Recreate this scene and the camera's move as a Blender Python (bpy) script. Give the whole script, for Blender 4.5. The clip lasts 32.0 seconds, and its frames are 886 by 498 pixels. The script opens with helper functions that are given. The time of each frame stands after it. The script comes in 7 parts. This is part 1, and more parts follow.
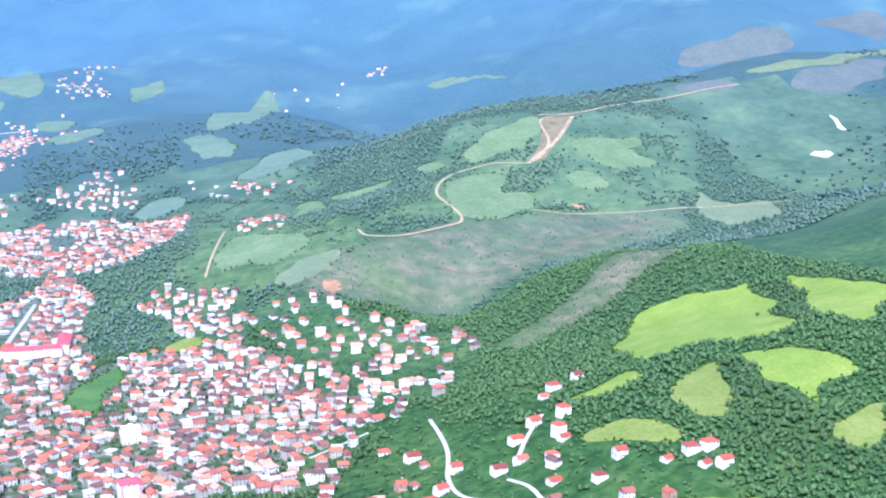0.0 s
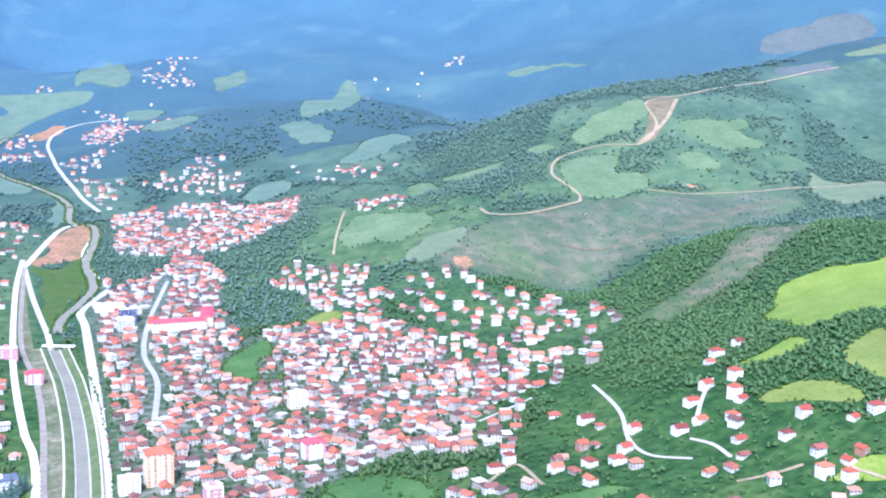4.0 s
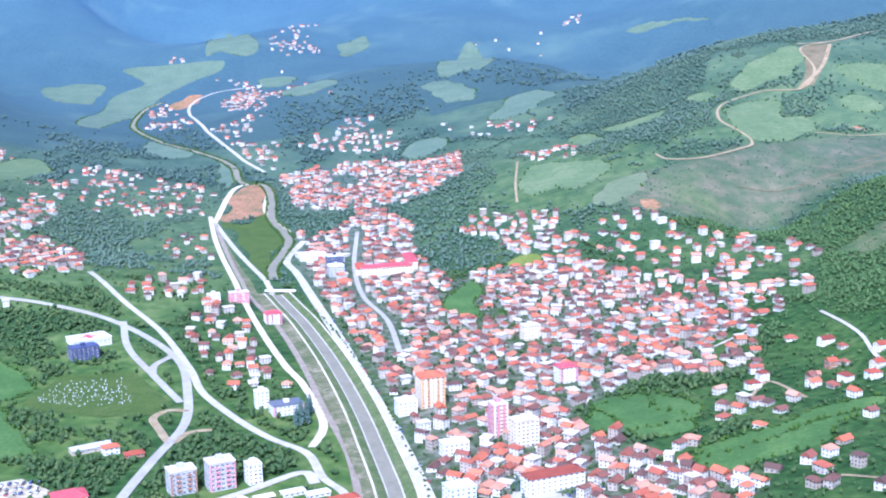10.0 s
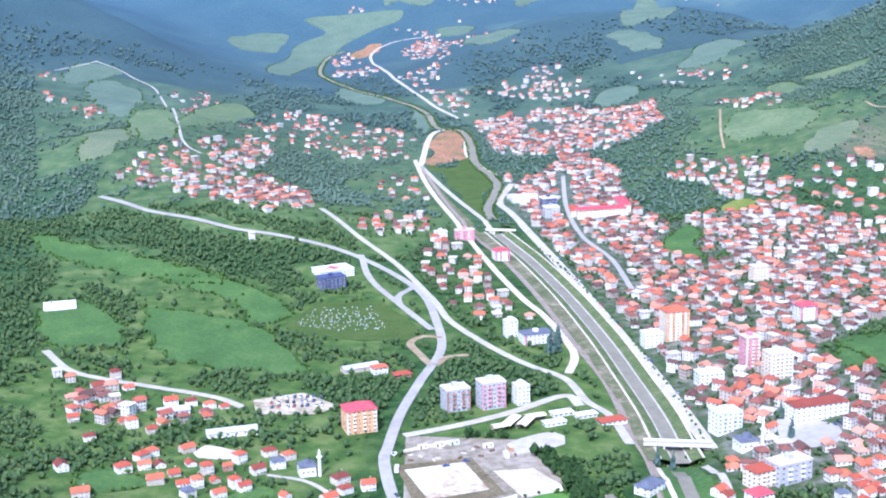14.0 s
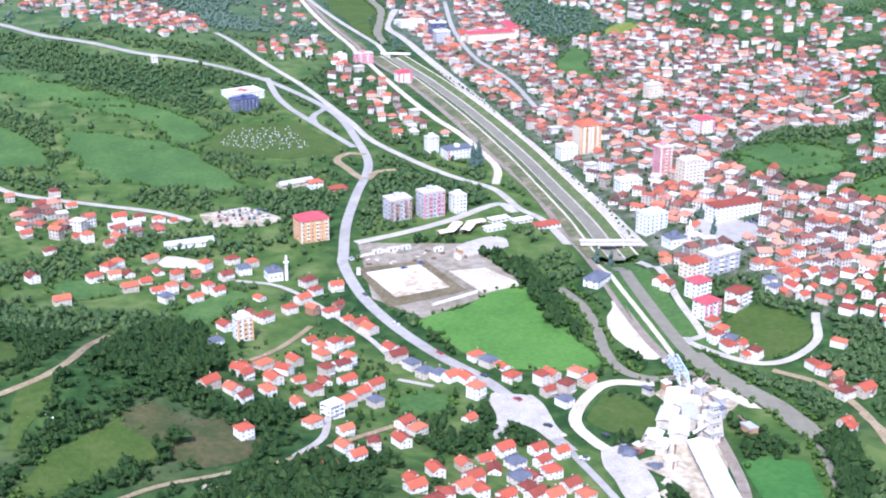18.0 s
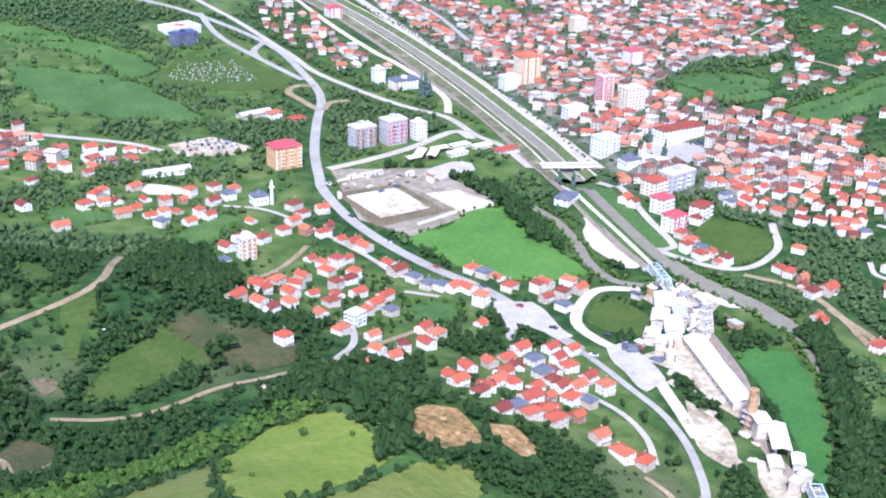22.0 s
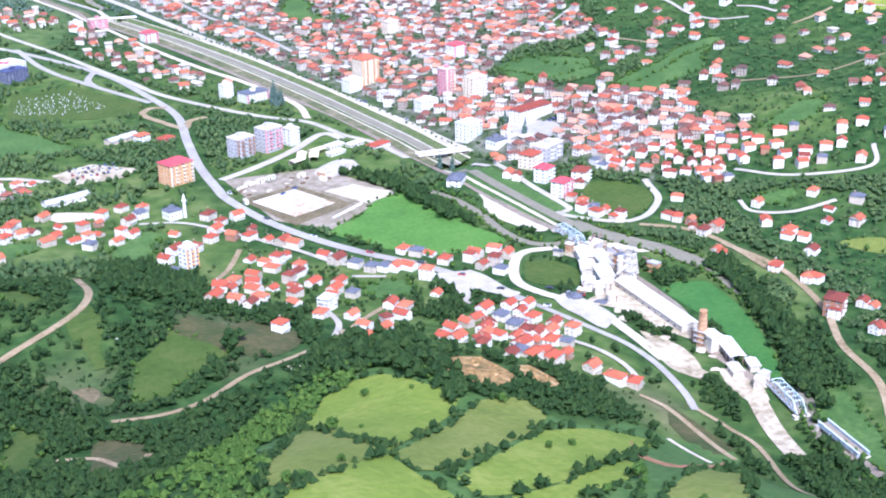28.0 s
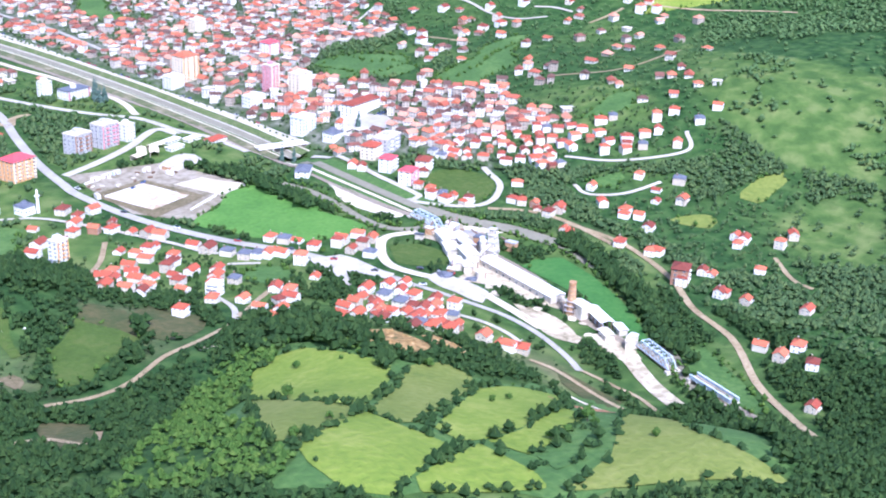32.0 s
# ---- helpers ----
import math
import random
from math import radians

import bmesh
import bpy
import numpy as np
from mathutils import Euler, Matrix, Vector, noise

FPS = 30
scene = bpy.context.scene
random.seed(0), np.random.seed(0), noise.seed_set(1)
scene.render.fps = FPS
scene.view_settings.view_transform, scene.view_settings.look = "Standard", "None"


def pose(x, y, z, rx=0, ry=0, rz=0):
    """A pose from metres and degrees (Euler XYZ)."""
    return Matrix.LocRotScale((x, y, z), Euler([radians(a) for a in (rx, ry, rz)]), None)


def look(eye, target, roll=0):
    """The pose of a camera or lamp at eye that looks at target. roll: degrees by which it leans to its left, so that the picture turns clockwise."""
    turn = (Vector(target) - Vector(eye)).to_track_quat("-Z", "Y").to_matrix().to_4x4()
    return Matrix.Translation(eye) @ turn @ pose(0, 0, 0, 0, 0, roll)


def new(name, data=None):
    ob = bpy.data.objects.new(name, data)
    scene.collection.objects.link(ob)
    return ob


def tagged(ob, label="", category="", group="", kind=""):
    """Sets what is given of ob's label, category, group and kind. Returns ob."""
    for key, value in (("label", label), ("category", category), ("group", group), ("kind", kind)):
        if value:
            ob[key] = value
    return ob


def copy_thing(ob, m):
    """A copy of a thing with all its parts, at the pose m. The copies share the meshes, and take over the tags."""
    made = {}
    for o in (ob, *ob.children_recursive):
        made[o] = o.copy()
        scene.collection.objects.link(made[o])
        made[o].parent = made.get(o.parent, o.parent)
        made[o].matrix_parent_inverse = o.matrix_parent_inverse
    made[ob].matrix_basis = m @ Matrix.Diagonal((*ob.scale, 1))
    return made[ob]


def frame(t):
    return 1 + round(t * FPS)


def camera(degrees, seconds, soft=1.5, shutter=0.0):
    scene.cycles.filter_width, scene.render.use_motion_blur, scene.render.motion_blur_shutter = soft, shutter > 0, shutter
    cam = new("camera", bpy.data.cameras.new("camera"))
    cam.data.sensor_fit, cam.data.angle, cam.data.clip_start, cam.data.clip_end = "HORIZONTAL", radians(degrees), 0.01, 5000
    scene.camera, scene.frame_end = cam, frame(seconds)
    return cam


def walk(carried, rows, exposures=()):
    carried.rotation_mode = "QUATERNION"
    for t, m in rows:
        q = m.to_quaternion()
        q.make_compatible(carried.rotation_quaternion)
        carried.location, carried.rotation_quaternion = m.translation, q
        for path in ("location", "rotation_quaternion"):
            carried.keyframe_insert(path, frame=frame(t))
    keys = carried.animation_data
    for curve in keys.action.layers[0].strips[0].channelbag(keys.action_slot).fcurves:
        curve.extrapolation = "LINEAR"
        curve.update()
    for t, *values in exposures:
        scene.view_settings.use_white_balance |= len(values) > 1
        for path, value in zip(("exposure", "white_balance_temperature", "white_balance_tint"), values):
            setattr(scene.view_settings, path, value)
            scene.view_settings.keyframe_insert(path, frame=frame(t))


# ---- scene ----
cam = camera(38.14, 32.0, soft=2.0)
# seconds, eye x, y, z, yaw to the left of north, pitch, lean
PATH = [
    (0, 97.72, -649.07, 328.06, -18.658, -9.513, 1.492),
    (0.5, 85.63, -649.61, 326.00, -18.311, -10.047, 1.499),
    (1, 73.56, -650.15, 323.92, -18.070, -10.154, 1.658),
    (1.5, 61.51, -650.62, 321.90, -17.953, -10.133, 1.843),
    (2, 49.51, -650.99, 319.95, -17.551, -9.977, 1.527),
    (2.5, 37.47, -651.25, 317.98, -16.902, -9.815, 1.241),
    (4.5, -9.34, -643.79, 306.31, -16.470, -9.758, 1.124),
    (5, -20.57, -644.59, 304.74, -15.749, -9.892, 0.983),
    (5.5, -31.76, -645.51, 303.17, -15.174, -9.835, 0.706),
    (6, -42.83, -646.65, 301.61, -14.828, -9.738, 0.505),
    (6.5, -53.96, -648.16, 300.11, -14.487, -9.528, 0.509),
    (7, -65.10, -649.99, 298.66, -14.303, -9.579, 0.427),
    (7.5, -76.32, -652.03, 297.32, -14.183, -9.810, 0.130),
    (8, -87.49, -654.23, 296.06, -13.812, -9.687, -0.006),
    (8.5, -98.64, -656.60, 294.96, -13.686, -10.325, 0.143),
    (9, -109.90, -659.08, 293.91, -13.144, -10.769, 0.118),
    (9.5, -121.16, -661.63, 292.87, -13.073, -11.039, -0.485),
    (10, -132.23, -664.34, 291.82, -13.109, -11.172, -0.841),
    (10.5, -143.17, -667.17, 290.76, -11.878, -11.441, -0.374),
    (11, -153.92, -670.06, 289.77, -10.431, -11.068, -0.291),
    (11.5, -164.68, -673.05, 288.95, -8.931, -10.732, -0.943),
    (12, -175.39, -676.03, 288.33, -8.284, -10.715, -1.482),
    (12.5, -186.05, -678.96, 288.13, -7.803, -11.438, -2.056),
    (13, -196.58, -682.02, 288.23, -7.305, -12.856, -1.949),
    (13.5, -207.02, -685.19, 288.38, -6.472, -13.101, -1.042),
    (15.5, -247.81, -700.87, 284.70, -8.308, -13.914, -2.428),
    (16, -258.35, -704.51, 284.60, -9.381, -15.619, -2.306),
    (16.5, -268.68, -707.60, 284.54, -10.487, -17.428, -1.439),
    (17, -278.74, -710.41, 284.40, -11.944, -18.119, -0.987),
    (17.5, -288.70, -713.28, 284.25, -13.470, -18.968, -0.662),
    (18, -298.68, -716.32, 284.06, -14.675, -20.460, 0.178),
    (18.5, -308.67, -719.41, 283.80, -15.335, -21.689, 1.354),
    (19, -318.42, -722.21, 283.69, -16.201, -21.984, 2.099),
    (19.5, -328.18, -724.65, 283.69, -17.521, -22.585, 2.333),
    (20, -337.96, -726.55, 284.05, -18.288, -23.141, 2.746),
    (20.5, -347.79, -728.57, 284.22, -18.733, -22.858, 3.056),
    (21, -357.75, -730.75, 284.13, -19.291, -22.577, 2.422),
    (21.5, -368.04, -732.74, 284.10, -19.897, -22.676, 1.646),
    (22, -378.59, -734.16, 284.30, -21.428, -22.846, 1.563),
    (22.5, -389.09, -735.09, 284.64, -22.427, -22.704, 1.972),
    (23, -399.32, -735.76, 284.98, -23.788, -22.235, 2.604),
    (23.5, -409.49, -736.59, 285.03, -24.702, -21.693, 2.854),
    (24, -419.87, -737.42, 285.18, -25.528, -21.382, 2.355),
    (24.5, -430.38, -738.14, 285.62, -26.692, -20.930, 2.026),
    (26.5, -472.87, -737.64, 286.10, -29.962, -22.944, -0.410),
    (27, -483.12, -736.73, 285.99, -31.985, -23.006, -1.281),
    (27.5, -493.35, -735.60, 286.13, -33.524, -22.436, -1.005),
    (28, -503.47, -734.24, 286.49, -34.400, -22.061, -0.911),
    (28.5, -513.54, -732.79, 286.96, -34.973, -21.770, -0.479),
    (29, -523.84, -731.04, 287.44, -36.641, -21.620, 0.343),
    (29.5, -534.03, -729.08, 287.87, -38.217, -21.661, 0.716),
    (30, -544.02, -727.03, 288.31, -39.536, -21.576, 1.150),
    (30.5, -553.69, -724.81, 288.62, -40.490, -21.782, 1.436),
    (31, -563.22, -722.14, 288.69, -42.386, -22.079, 1.251),
    (31.5, -572.59, -718.98, 288.50, -44.690, -22.555, 1.324),
    (32, -581.83, -715.32, 288.02, -46.826, -21.755, 2.003),
]


def aim(x, y, z, yaw, pitch, lean):
    a, b = radians(yaw), radians(pitch)
    ahead = Vector((-math.sin(a) * math.cos(b), math.cos(a) * math.cos(b), math.sin(b)))
    return look((x, y, z), Vector((x, y, z)) + ahead * 100, lean)


walk(cam, [(t, aim(*p)) for t, *p in PATH],
     [(0, 1.36, 4900, 21), (8, 1.16, 4860, 23), (13, 1.07, 4980, 23), (18, 0.98, 5300, 24), (27, 1.08, 5260, 24), (32, 1.22, 5180, 25)])


# ---- world, sun, exposure ----
SUN_UP, SUN_ROUND = radians(50), radians(205)  # height of the sun; its bearing, clockwise from north
world = bpy.data.worlds.new("world")
scene.world = world
world.use_nodes = True
sky = world.node_tree.nodes.new("ShaderNodeTexSky")
sky.sky_type, sky.sun_disc, sky.sun_elevation, sky.sun_rotation = "NISHITA", False, SUN_UP, SUN_ROUND
sky.dust_density, sky.air_density = 2.0, 1.3
world.node_tree.links.new(sky.outputs[0], world.node_tree.nodes["Background"].inputs[0])
world.node_tree.nodes["Background"].inputs[1].default_value = 0.12
lamp = bpy.data.lights.new("sun", "SUN")
lamp.energy, lamp.angle, lamp.color = 3.0, radians(8.0), (1.0, 0.96, 0.9)
sun = new("sun", lamp)
toward = Vector((math.sin(SUN_ROUND) * math.cos(SUN_UP), math.cos(SUN_ROUND) * math.cos(SUN_UP), math.sin(SUN_UP)))
sun.matrix_world = look(toward * 900, (0, 0, 0))

# ---- materials ----


def surface(name, shades, size=1.0, rough=0.9, bump=0.3, vary="", spread=0.5, metal=0.0, large=8.0, gloss=0.25):
    """A worn surface: shades mixed by noise at two sizes (metres), with relief. vary: "object" or "island" picks among the shades."""
    m = bpy.data.materials.new(name)
    m.use_nodes = True
    nt = m.node_tree
    n, link = nt.nodes, nt.links.new
    bsdf = n["Principled BSDF"]
    bsdf.inputs["Roughness"].default_value, bsdf.inputs["Metallic"].default_value = rough, metal
    bsdf.inputs["Specular IOR Level"].default_value = gloss
    where = n.new("ShaderNodeTexCoord")
    fine, coarse = n.new("ShaderNodeTexNoise"), n.new("ShaderNodeTexNoise")
    for tex, scale in ((fine, 1 / size), (coarse, 1 / (size * large))):
        tex.inputs["Scale"].default_value, tex.inputs["Detail"].default_value = scale, 5
        link(where.outputs["Object"], tex.inputs["Vector"])
    blend = n.new("ShaderNodeMath")
    blend.operation = "MULTIPLY_ADD"
    blend.inputs[1].default_value = 0.5
    half = n.new("ShaderNodeMath")
    half.operation, half.inputs[1].default_value = "MULTIPLY", 0.5
    link(fine.outputs[0], blend.inputs[0])
    link(coarse.outputs[0], half.inputs[0])
    link(half.outputs[0], blend.inputs[2])
    factor = blend.outputs[0]
    if vary:
        src = n.new("ShaderNodeObjectInfo" if vary == "object" else "ShaderNodeNewGeometry")
        pick = n.new("ShaderNodeMix")
        pick.inputs[0].default_value = spread
        link(factor, pick.inputs[2])
        link(src.outputs["Random" if vary == "object" else "Random Per Island"], pick.inputs[3])
        factor = pick.outputs[0]
    ramp = n.new("ShaderNodeValToRGB")
    low, high = (0.33, 0.67) if not vary else (0.2, 0.8)
    while len(ramp.color_ramp.elements) < len(shades):
        ramp.color_ramp.elements.new(0.5)
    for k, (e, c) in enumerate(zip(ramp.color_ramp.elements, shades)):
        e.position, e.color = low + (high - low) * k / max(1, len(shades) - 1), (*c, 1)
    link(factor, ramp.inputs[0])
    link(ramp.outputs[0], bsdf.inputs["Base Color"])
    if bump:
        relief = n.new("ShaderNodeBump")
        relief.inputs["Strength"].default_value, relief.inputs["Distance"].default_value = min(1, bump), size * 0.5
        link(fine.outputs[0], relief.inputs["Height"])
        link(relief.outputs[0], bsdf.inputs["Normal"])
    return m


M = {
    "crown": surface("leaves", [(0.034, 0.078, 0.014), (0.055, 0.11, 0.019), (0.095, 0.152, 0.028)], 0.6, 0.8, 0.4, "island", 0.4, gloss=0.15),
    # far leaves with haze painted in: paler and bluer than near ones
    "haze_leaf": surface("hazed_far_leaves", [(0.058, 0.1, 0.088), (0.075, 0.122, 0.1), (0.098, 0.15, 0.11)], 2.0, 0.8, 0.4, "island", 0.5, gloss=0.2),
    # darkened copy of the crown leaves; the hollow's shade is in the colour
    "shaded_leaf": surface("shaded_leaves", [(0.014, 0.037, 0.011), (0.024, 0.054, 0.014), (0.046, 0.082, 0.02)], 0.6, 0.8, 0.4, "island", 0.4, gloss=0.15),
    # hill leaves greyed towards blue, distance haze put into the colour
    "hazed_hillwood": surface("hazed_hill_leaves", [(0.066, 0.112, 0.08), (0.092, 0.142, 0.098), (0.128, 0.178, 0.115)], 0.8, 0.8, 0.4, "island", 0.4, gloss=0.15),
    # east hill leaves, a paler copy with some haze in the colour
    "slope": surface("hazed_slope_leaves", [(0.05, 0.1, 0.034), (0.072, 0.13, 0.044), (0.11, 0.17, 0.058)], 0.8, 0.8, 0.4, "island", 0.4, gloss=0.15),
    "scrub": surface("thin_scrub_grass", [(0.04, 0.063, 0.017), (0.07, 0.076, 0.026), (0.118, 0.098, 0.042)], 3.0, 0.95, 0.6, large=5),
    "bankgrass": surface("bank_grass", [(0.06, 0.1, 0.03), (0.1, 0.135, 0.045), (0.19, 0.19, 0.1)], 2.0, 0.9, 0.5),
    # lighter, bluer leaf copy for town and east bank: haze painted in
    "garden": surface("hazed_town_leaves", [(0.033, 0.07, 0.026), (0.056, 0.1, 0.034), (0.105, 0.15, 0.046)], 0.7, 0.8, 0.4, "island", 0.4, gloss=0.2),
    # far grass, its green blued to carry the haze of distance
    "hazed_pasture": surface("hazed_far_pasture", [(0.082, 0.128, 0.088), (0.11, 0.16, 0.108), (0.14, 0.188, 0.126)], 6.0, 0.9, 0.6, large=6),
    # hill grass, dry and green, greyed a little with painted haze
    "drypasture": surface("hazed_dry_pasture", [(0.1, 0.138, 0.07), (0.132, 0.165, 0.086), (0.175, 0.2, 0.112)], 6.0, 0.9, 0.6, large=6),
    "pasture": surface("hazed_hill_pasture", [(0.08, 0.13, 0.058), (0.115, 0.165, 0.074), (0.165, 0.205, 0.1)], 6.0, 0.9, 0.6, large=6),
    # brown heath turned greyish, haze mixed into its colour
    "heath": surface("hazed_heath", [(0.075, 0.098, 0.09), (0.1, 0.115, 0.105), (0.125, 0.135, 0.122)], 8.0, 0.95, 0.6, large=6),
    "bark": surface("bark", [(0.06, 0.045, 0.03), (0.12, 0.09, 0.06)], 0.3),
    "meadow": surface("meadow_grass", [(0.125, 0.19, 0.022), (0.175, 0.235, 0.03), (0.25, 0.285, 0.055)], 3.0, 0.9, 0.6, large=9),
    "lush": surface("lush_grass", [(0.042, 0.094, 0.021), (0.064, 0.132, 0.03), (0.105, 0.178, 0.044)], 3.0, 0.9, 0.6, large=9),
    "stubble": surface("dry_grass", [(0.115, 0.153, 0.026), (0.16, 0.193, 0.036), (0.215, 0.233, 0.058)], 3.0, 0.9, 0.6, large=9),
    "crop": surface("field_crop", [(0.06, 0.15, 0.024), (0.085, 0.2, 0.033), (0.12, 0.235, 0.045)], 3.0, 0.9, 0.6, large=9),
    "deepcrop": surface("deep_green_crop", [(0.034, 0.115, 0.022), (0.048, 0.145, 0.028), (0.07, 0.17, 0.036)], 3.0, 0.9, 0.5, large=9),
    "hollow": surface("hollow_grass", [(0.042, 0.076, 0.012), (0.06, 0.1, 0.016), (0.088, 0.114, 0.027)], 3.0, 0.9, 0.6, large=6),
    "verge": surface("sandy_verge", [(0.07, 0.1, 0.035), (0.14, 0.14, 0.07), (0.3, 0.255, 0.17)], 4.0, 0.95, 0.6, large=5),
    "redsoil": surface("red_soil", [(0.09, 0.11, 0.04), (0.2, 0.14, 0.065), (0.36, 0.17, 0.09), (0.4, 0.27, 0.16)], 5.0, 0.95, 0.6),
    "site": surface("trodden_site_soil", [(0.15, 0.13, 0.075), (0.27, 0.23, 0.165), (0.4, 0.35, 0.28)], 5.0, 0.95, 0.6),
    "earth": surface("brown_earth", [(0.1, 0.085, 0.04), (0.16, 0.13, 0.07), (0.23, 0.18, 0.11)], 2.5, 0.95, 0.6),
    "gravel": surface("pale_gravel", [(0.39, 0.32, 0.22), (0.55, 0.48, 0.365), (0.69, 0.63, 0.51)], 1.2, 0.95, 0.5),
    "yard": surface("dusty_yard", [(0.15, 0.135, 0.075), (0.35, 0.29, 0.19), (0.5, 0.43, 0.31), (0.66, 0.59, 0.46)], 3.0, 0.95, 0.6, large=5),
    "fill": surface("rubble_fill", [(0.34, 0.23, 0.13), (0.5, 0.42, 0.31), (0.6, 0.54, 0.45), (0.68, 0.64, 0.57)], 4.0, 0.95, 0.6, large=4),
    "sand": surface("quarry_sand", [(0.07, 0.09, 0.03), (0.26, 0.16, 0.06), (0.42, 0.26, 0.1), (0.58, 0.44, 0.26)], 3.0, 0.95, 0.8),
    "asphalt": surface("grey_asphalt", [(0.29, 0.265, 0.225), (0.36, 0.335, 0.29), (0.42, 0.395, 0.345)], 5.0, 0.9, 0.05),
    "paving": surface("pale_concrete_paving", [(0.33, 0.295, 0.235), (0.44, 0.4, 0.335), (0.54, 0.5, 0.43)], 1.0, 0.85, 0.2),
    "track": surface("dirt_track", [(0.2, 0.145, 0.075), (0.31, 0.235, 0.135), (0.42, 0.335, 0.21)], 1.5, 0.95, 0.5),
    "ballast": surface("rail_ballast", [(0.2, 0.16, 0.115), (0.29, 0.24, 0.18), (0.38, 0.33, 0.26)], 0.8, 0.95, 0.5),
    "steel": surface("weathered_steel", [(0.25, 0.16, 0.11), (0.4, 0.3, 0.24)], 0.5, 0.5, 0.1, metal=0.6),
    "bluesteel": surface("pale_blue_painted_steel", [(0.5, 0.58, 0.64), (0.62, 0.7, 0.75)], 0.6, 0.5, 0.1),
    "water": surface("green_river_water", [(0.185, 0.17, 0.12), (0.25, 0.23, 0.165)], 4.0, 0.8, 0.1),
    "wall": surface("painted_plaster", [(0.5, 0.43, 0.34), (0.72, 0.66, 0.56), (0.78, 0.745, 0.69), (0.82, 0.8, 0.77)], 1.5, 0.9, 0.15, "object", 0.75),
    "farwall": surface("town_plaster", [(0.43, 0.36, 0.29), (0.6, 0.535, 0.46), (0.71, 0.665, 0.595), (0.79, 0.755, 0.7)], 1.5, 0.9, 0.1, "island", 0.75),
    "tiles": surface("clay_roof_tiles", [(0.17, 0.046, 0.033), (0.32, 0.075, 0.045), (0.44, 0.1, 0.052), (0.54, 0.16, 0.082)], 0.7, 0.8, 0.7, "object", 0.6),
    "fartiles": surface("town_roof_tiles", [(0.11, 0.062, 0.05), (0.2, 0.085, 0.062), (0.33, 0.095, 0.058), (0.47, 0.14, 0.07), (0.53, 0.27, 0.18)], 0.9, 0.8, 0.5, "island", 0.7),
    "slate": surface("dark_sheet_roof", [(0.09, 0.1, 0.13), (0.16, 0.17, 0.2)], 0.8, 0.6, 0.2),
    "magenta": surface("crimson_sheet_roof", [(0.46, 0.06, 0.075), (0.56, 0.1, 0.11)], 1.0, 0.6, 0.2),
    "sheet": surface("white_sheet_roof", [(0.62, 0.595, 0.55), (0.78, 0.76, 0.715)], 1.4, 0.55, 0.2),
    "cream": surface("cream_plaster", [(0.7, 0.57, 0.4), (0.78, 0.67, 0.5)], 1.2, 0.9, 0.1),
    "apricot": surface("apricot_plaster", [(0.66, 0.33, 0.13), (0.74, 0.42, 0.2)], 1.2, 0.9, 0.1),
    "rose": surface("rose_plaster", [(0.56, 0.2, 0.24), (0.66, 0.3, 0.32)], 1.2, 0.9, 0.1),
    "greywall": surface("grey_panel_wall", [(0.38, 0.37, 0.38), (0.52, 0.51, 0.52)], 1.2, 0.9, 0.15),
    "bluewall": surface("dark_blue_cladding", [(0.05, 0.06, 0.13), (0.085, 0.1, 0.19)], 1.2, 0.6, 0.1),
    "glass": surface("window_glass", [(0.05, 0.065, 0.08), (0.09, 0.11, 0.13)], 1.0, 0.15, 0.0),
    "white": surface("white_paint", [(0.7, 0.685, 0.65), (0.82, 0.81, 0.785)], 0.6, 0.7, 0.1),
    "brick": surface("brown_brickwork", [(0.26, 0.13, 0.08), (0.4, 0.22, 0.14)], 0.5, 0.9, 0.4),
    "wood": surface("door_wood", [(0.12, 0.07, 0.04), (0.22, 0.13, 0.08)], 0.4, 0.7, 0.2),
    "rust": surface("rusted_plates", [(0.3, 0.15, 0.07), (0.48, 0.29, 0.16), (0.6, 0.42, 0.28)], 2.0, 0.8, 0.5),
    "dust": surface("dusty_concrete", [(0.42, 0.37, 0.29), (0.58, 0.525, 0.44), (0.72, 0.67, 0.59)], 2.0, 0.95, 0.4),
}


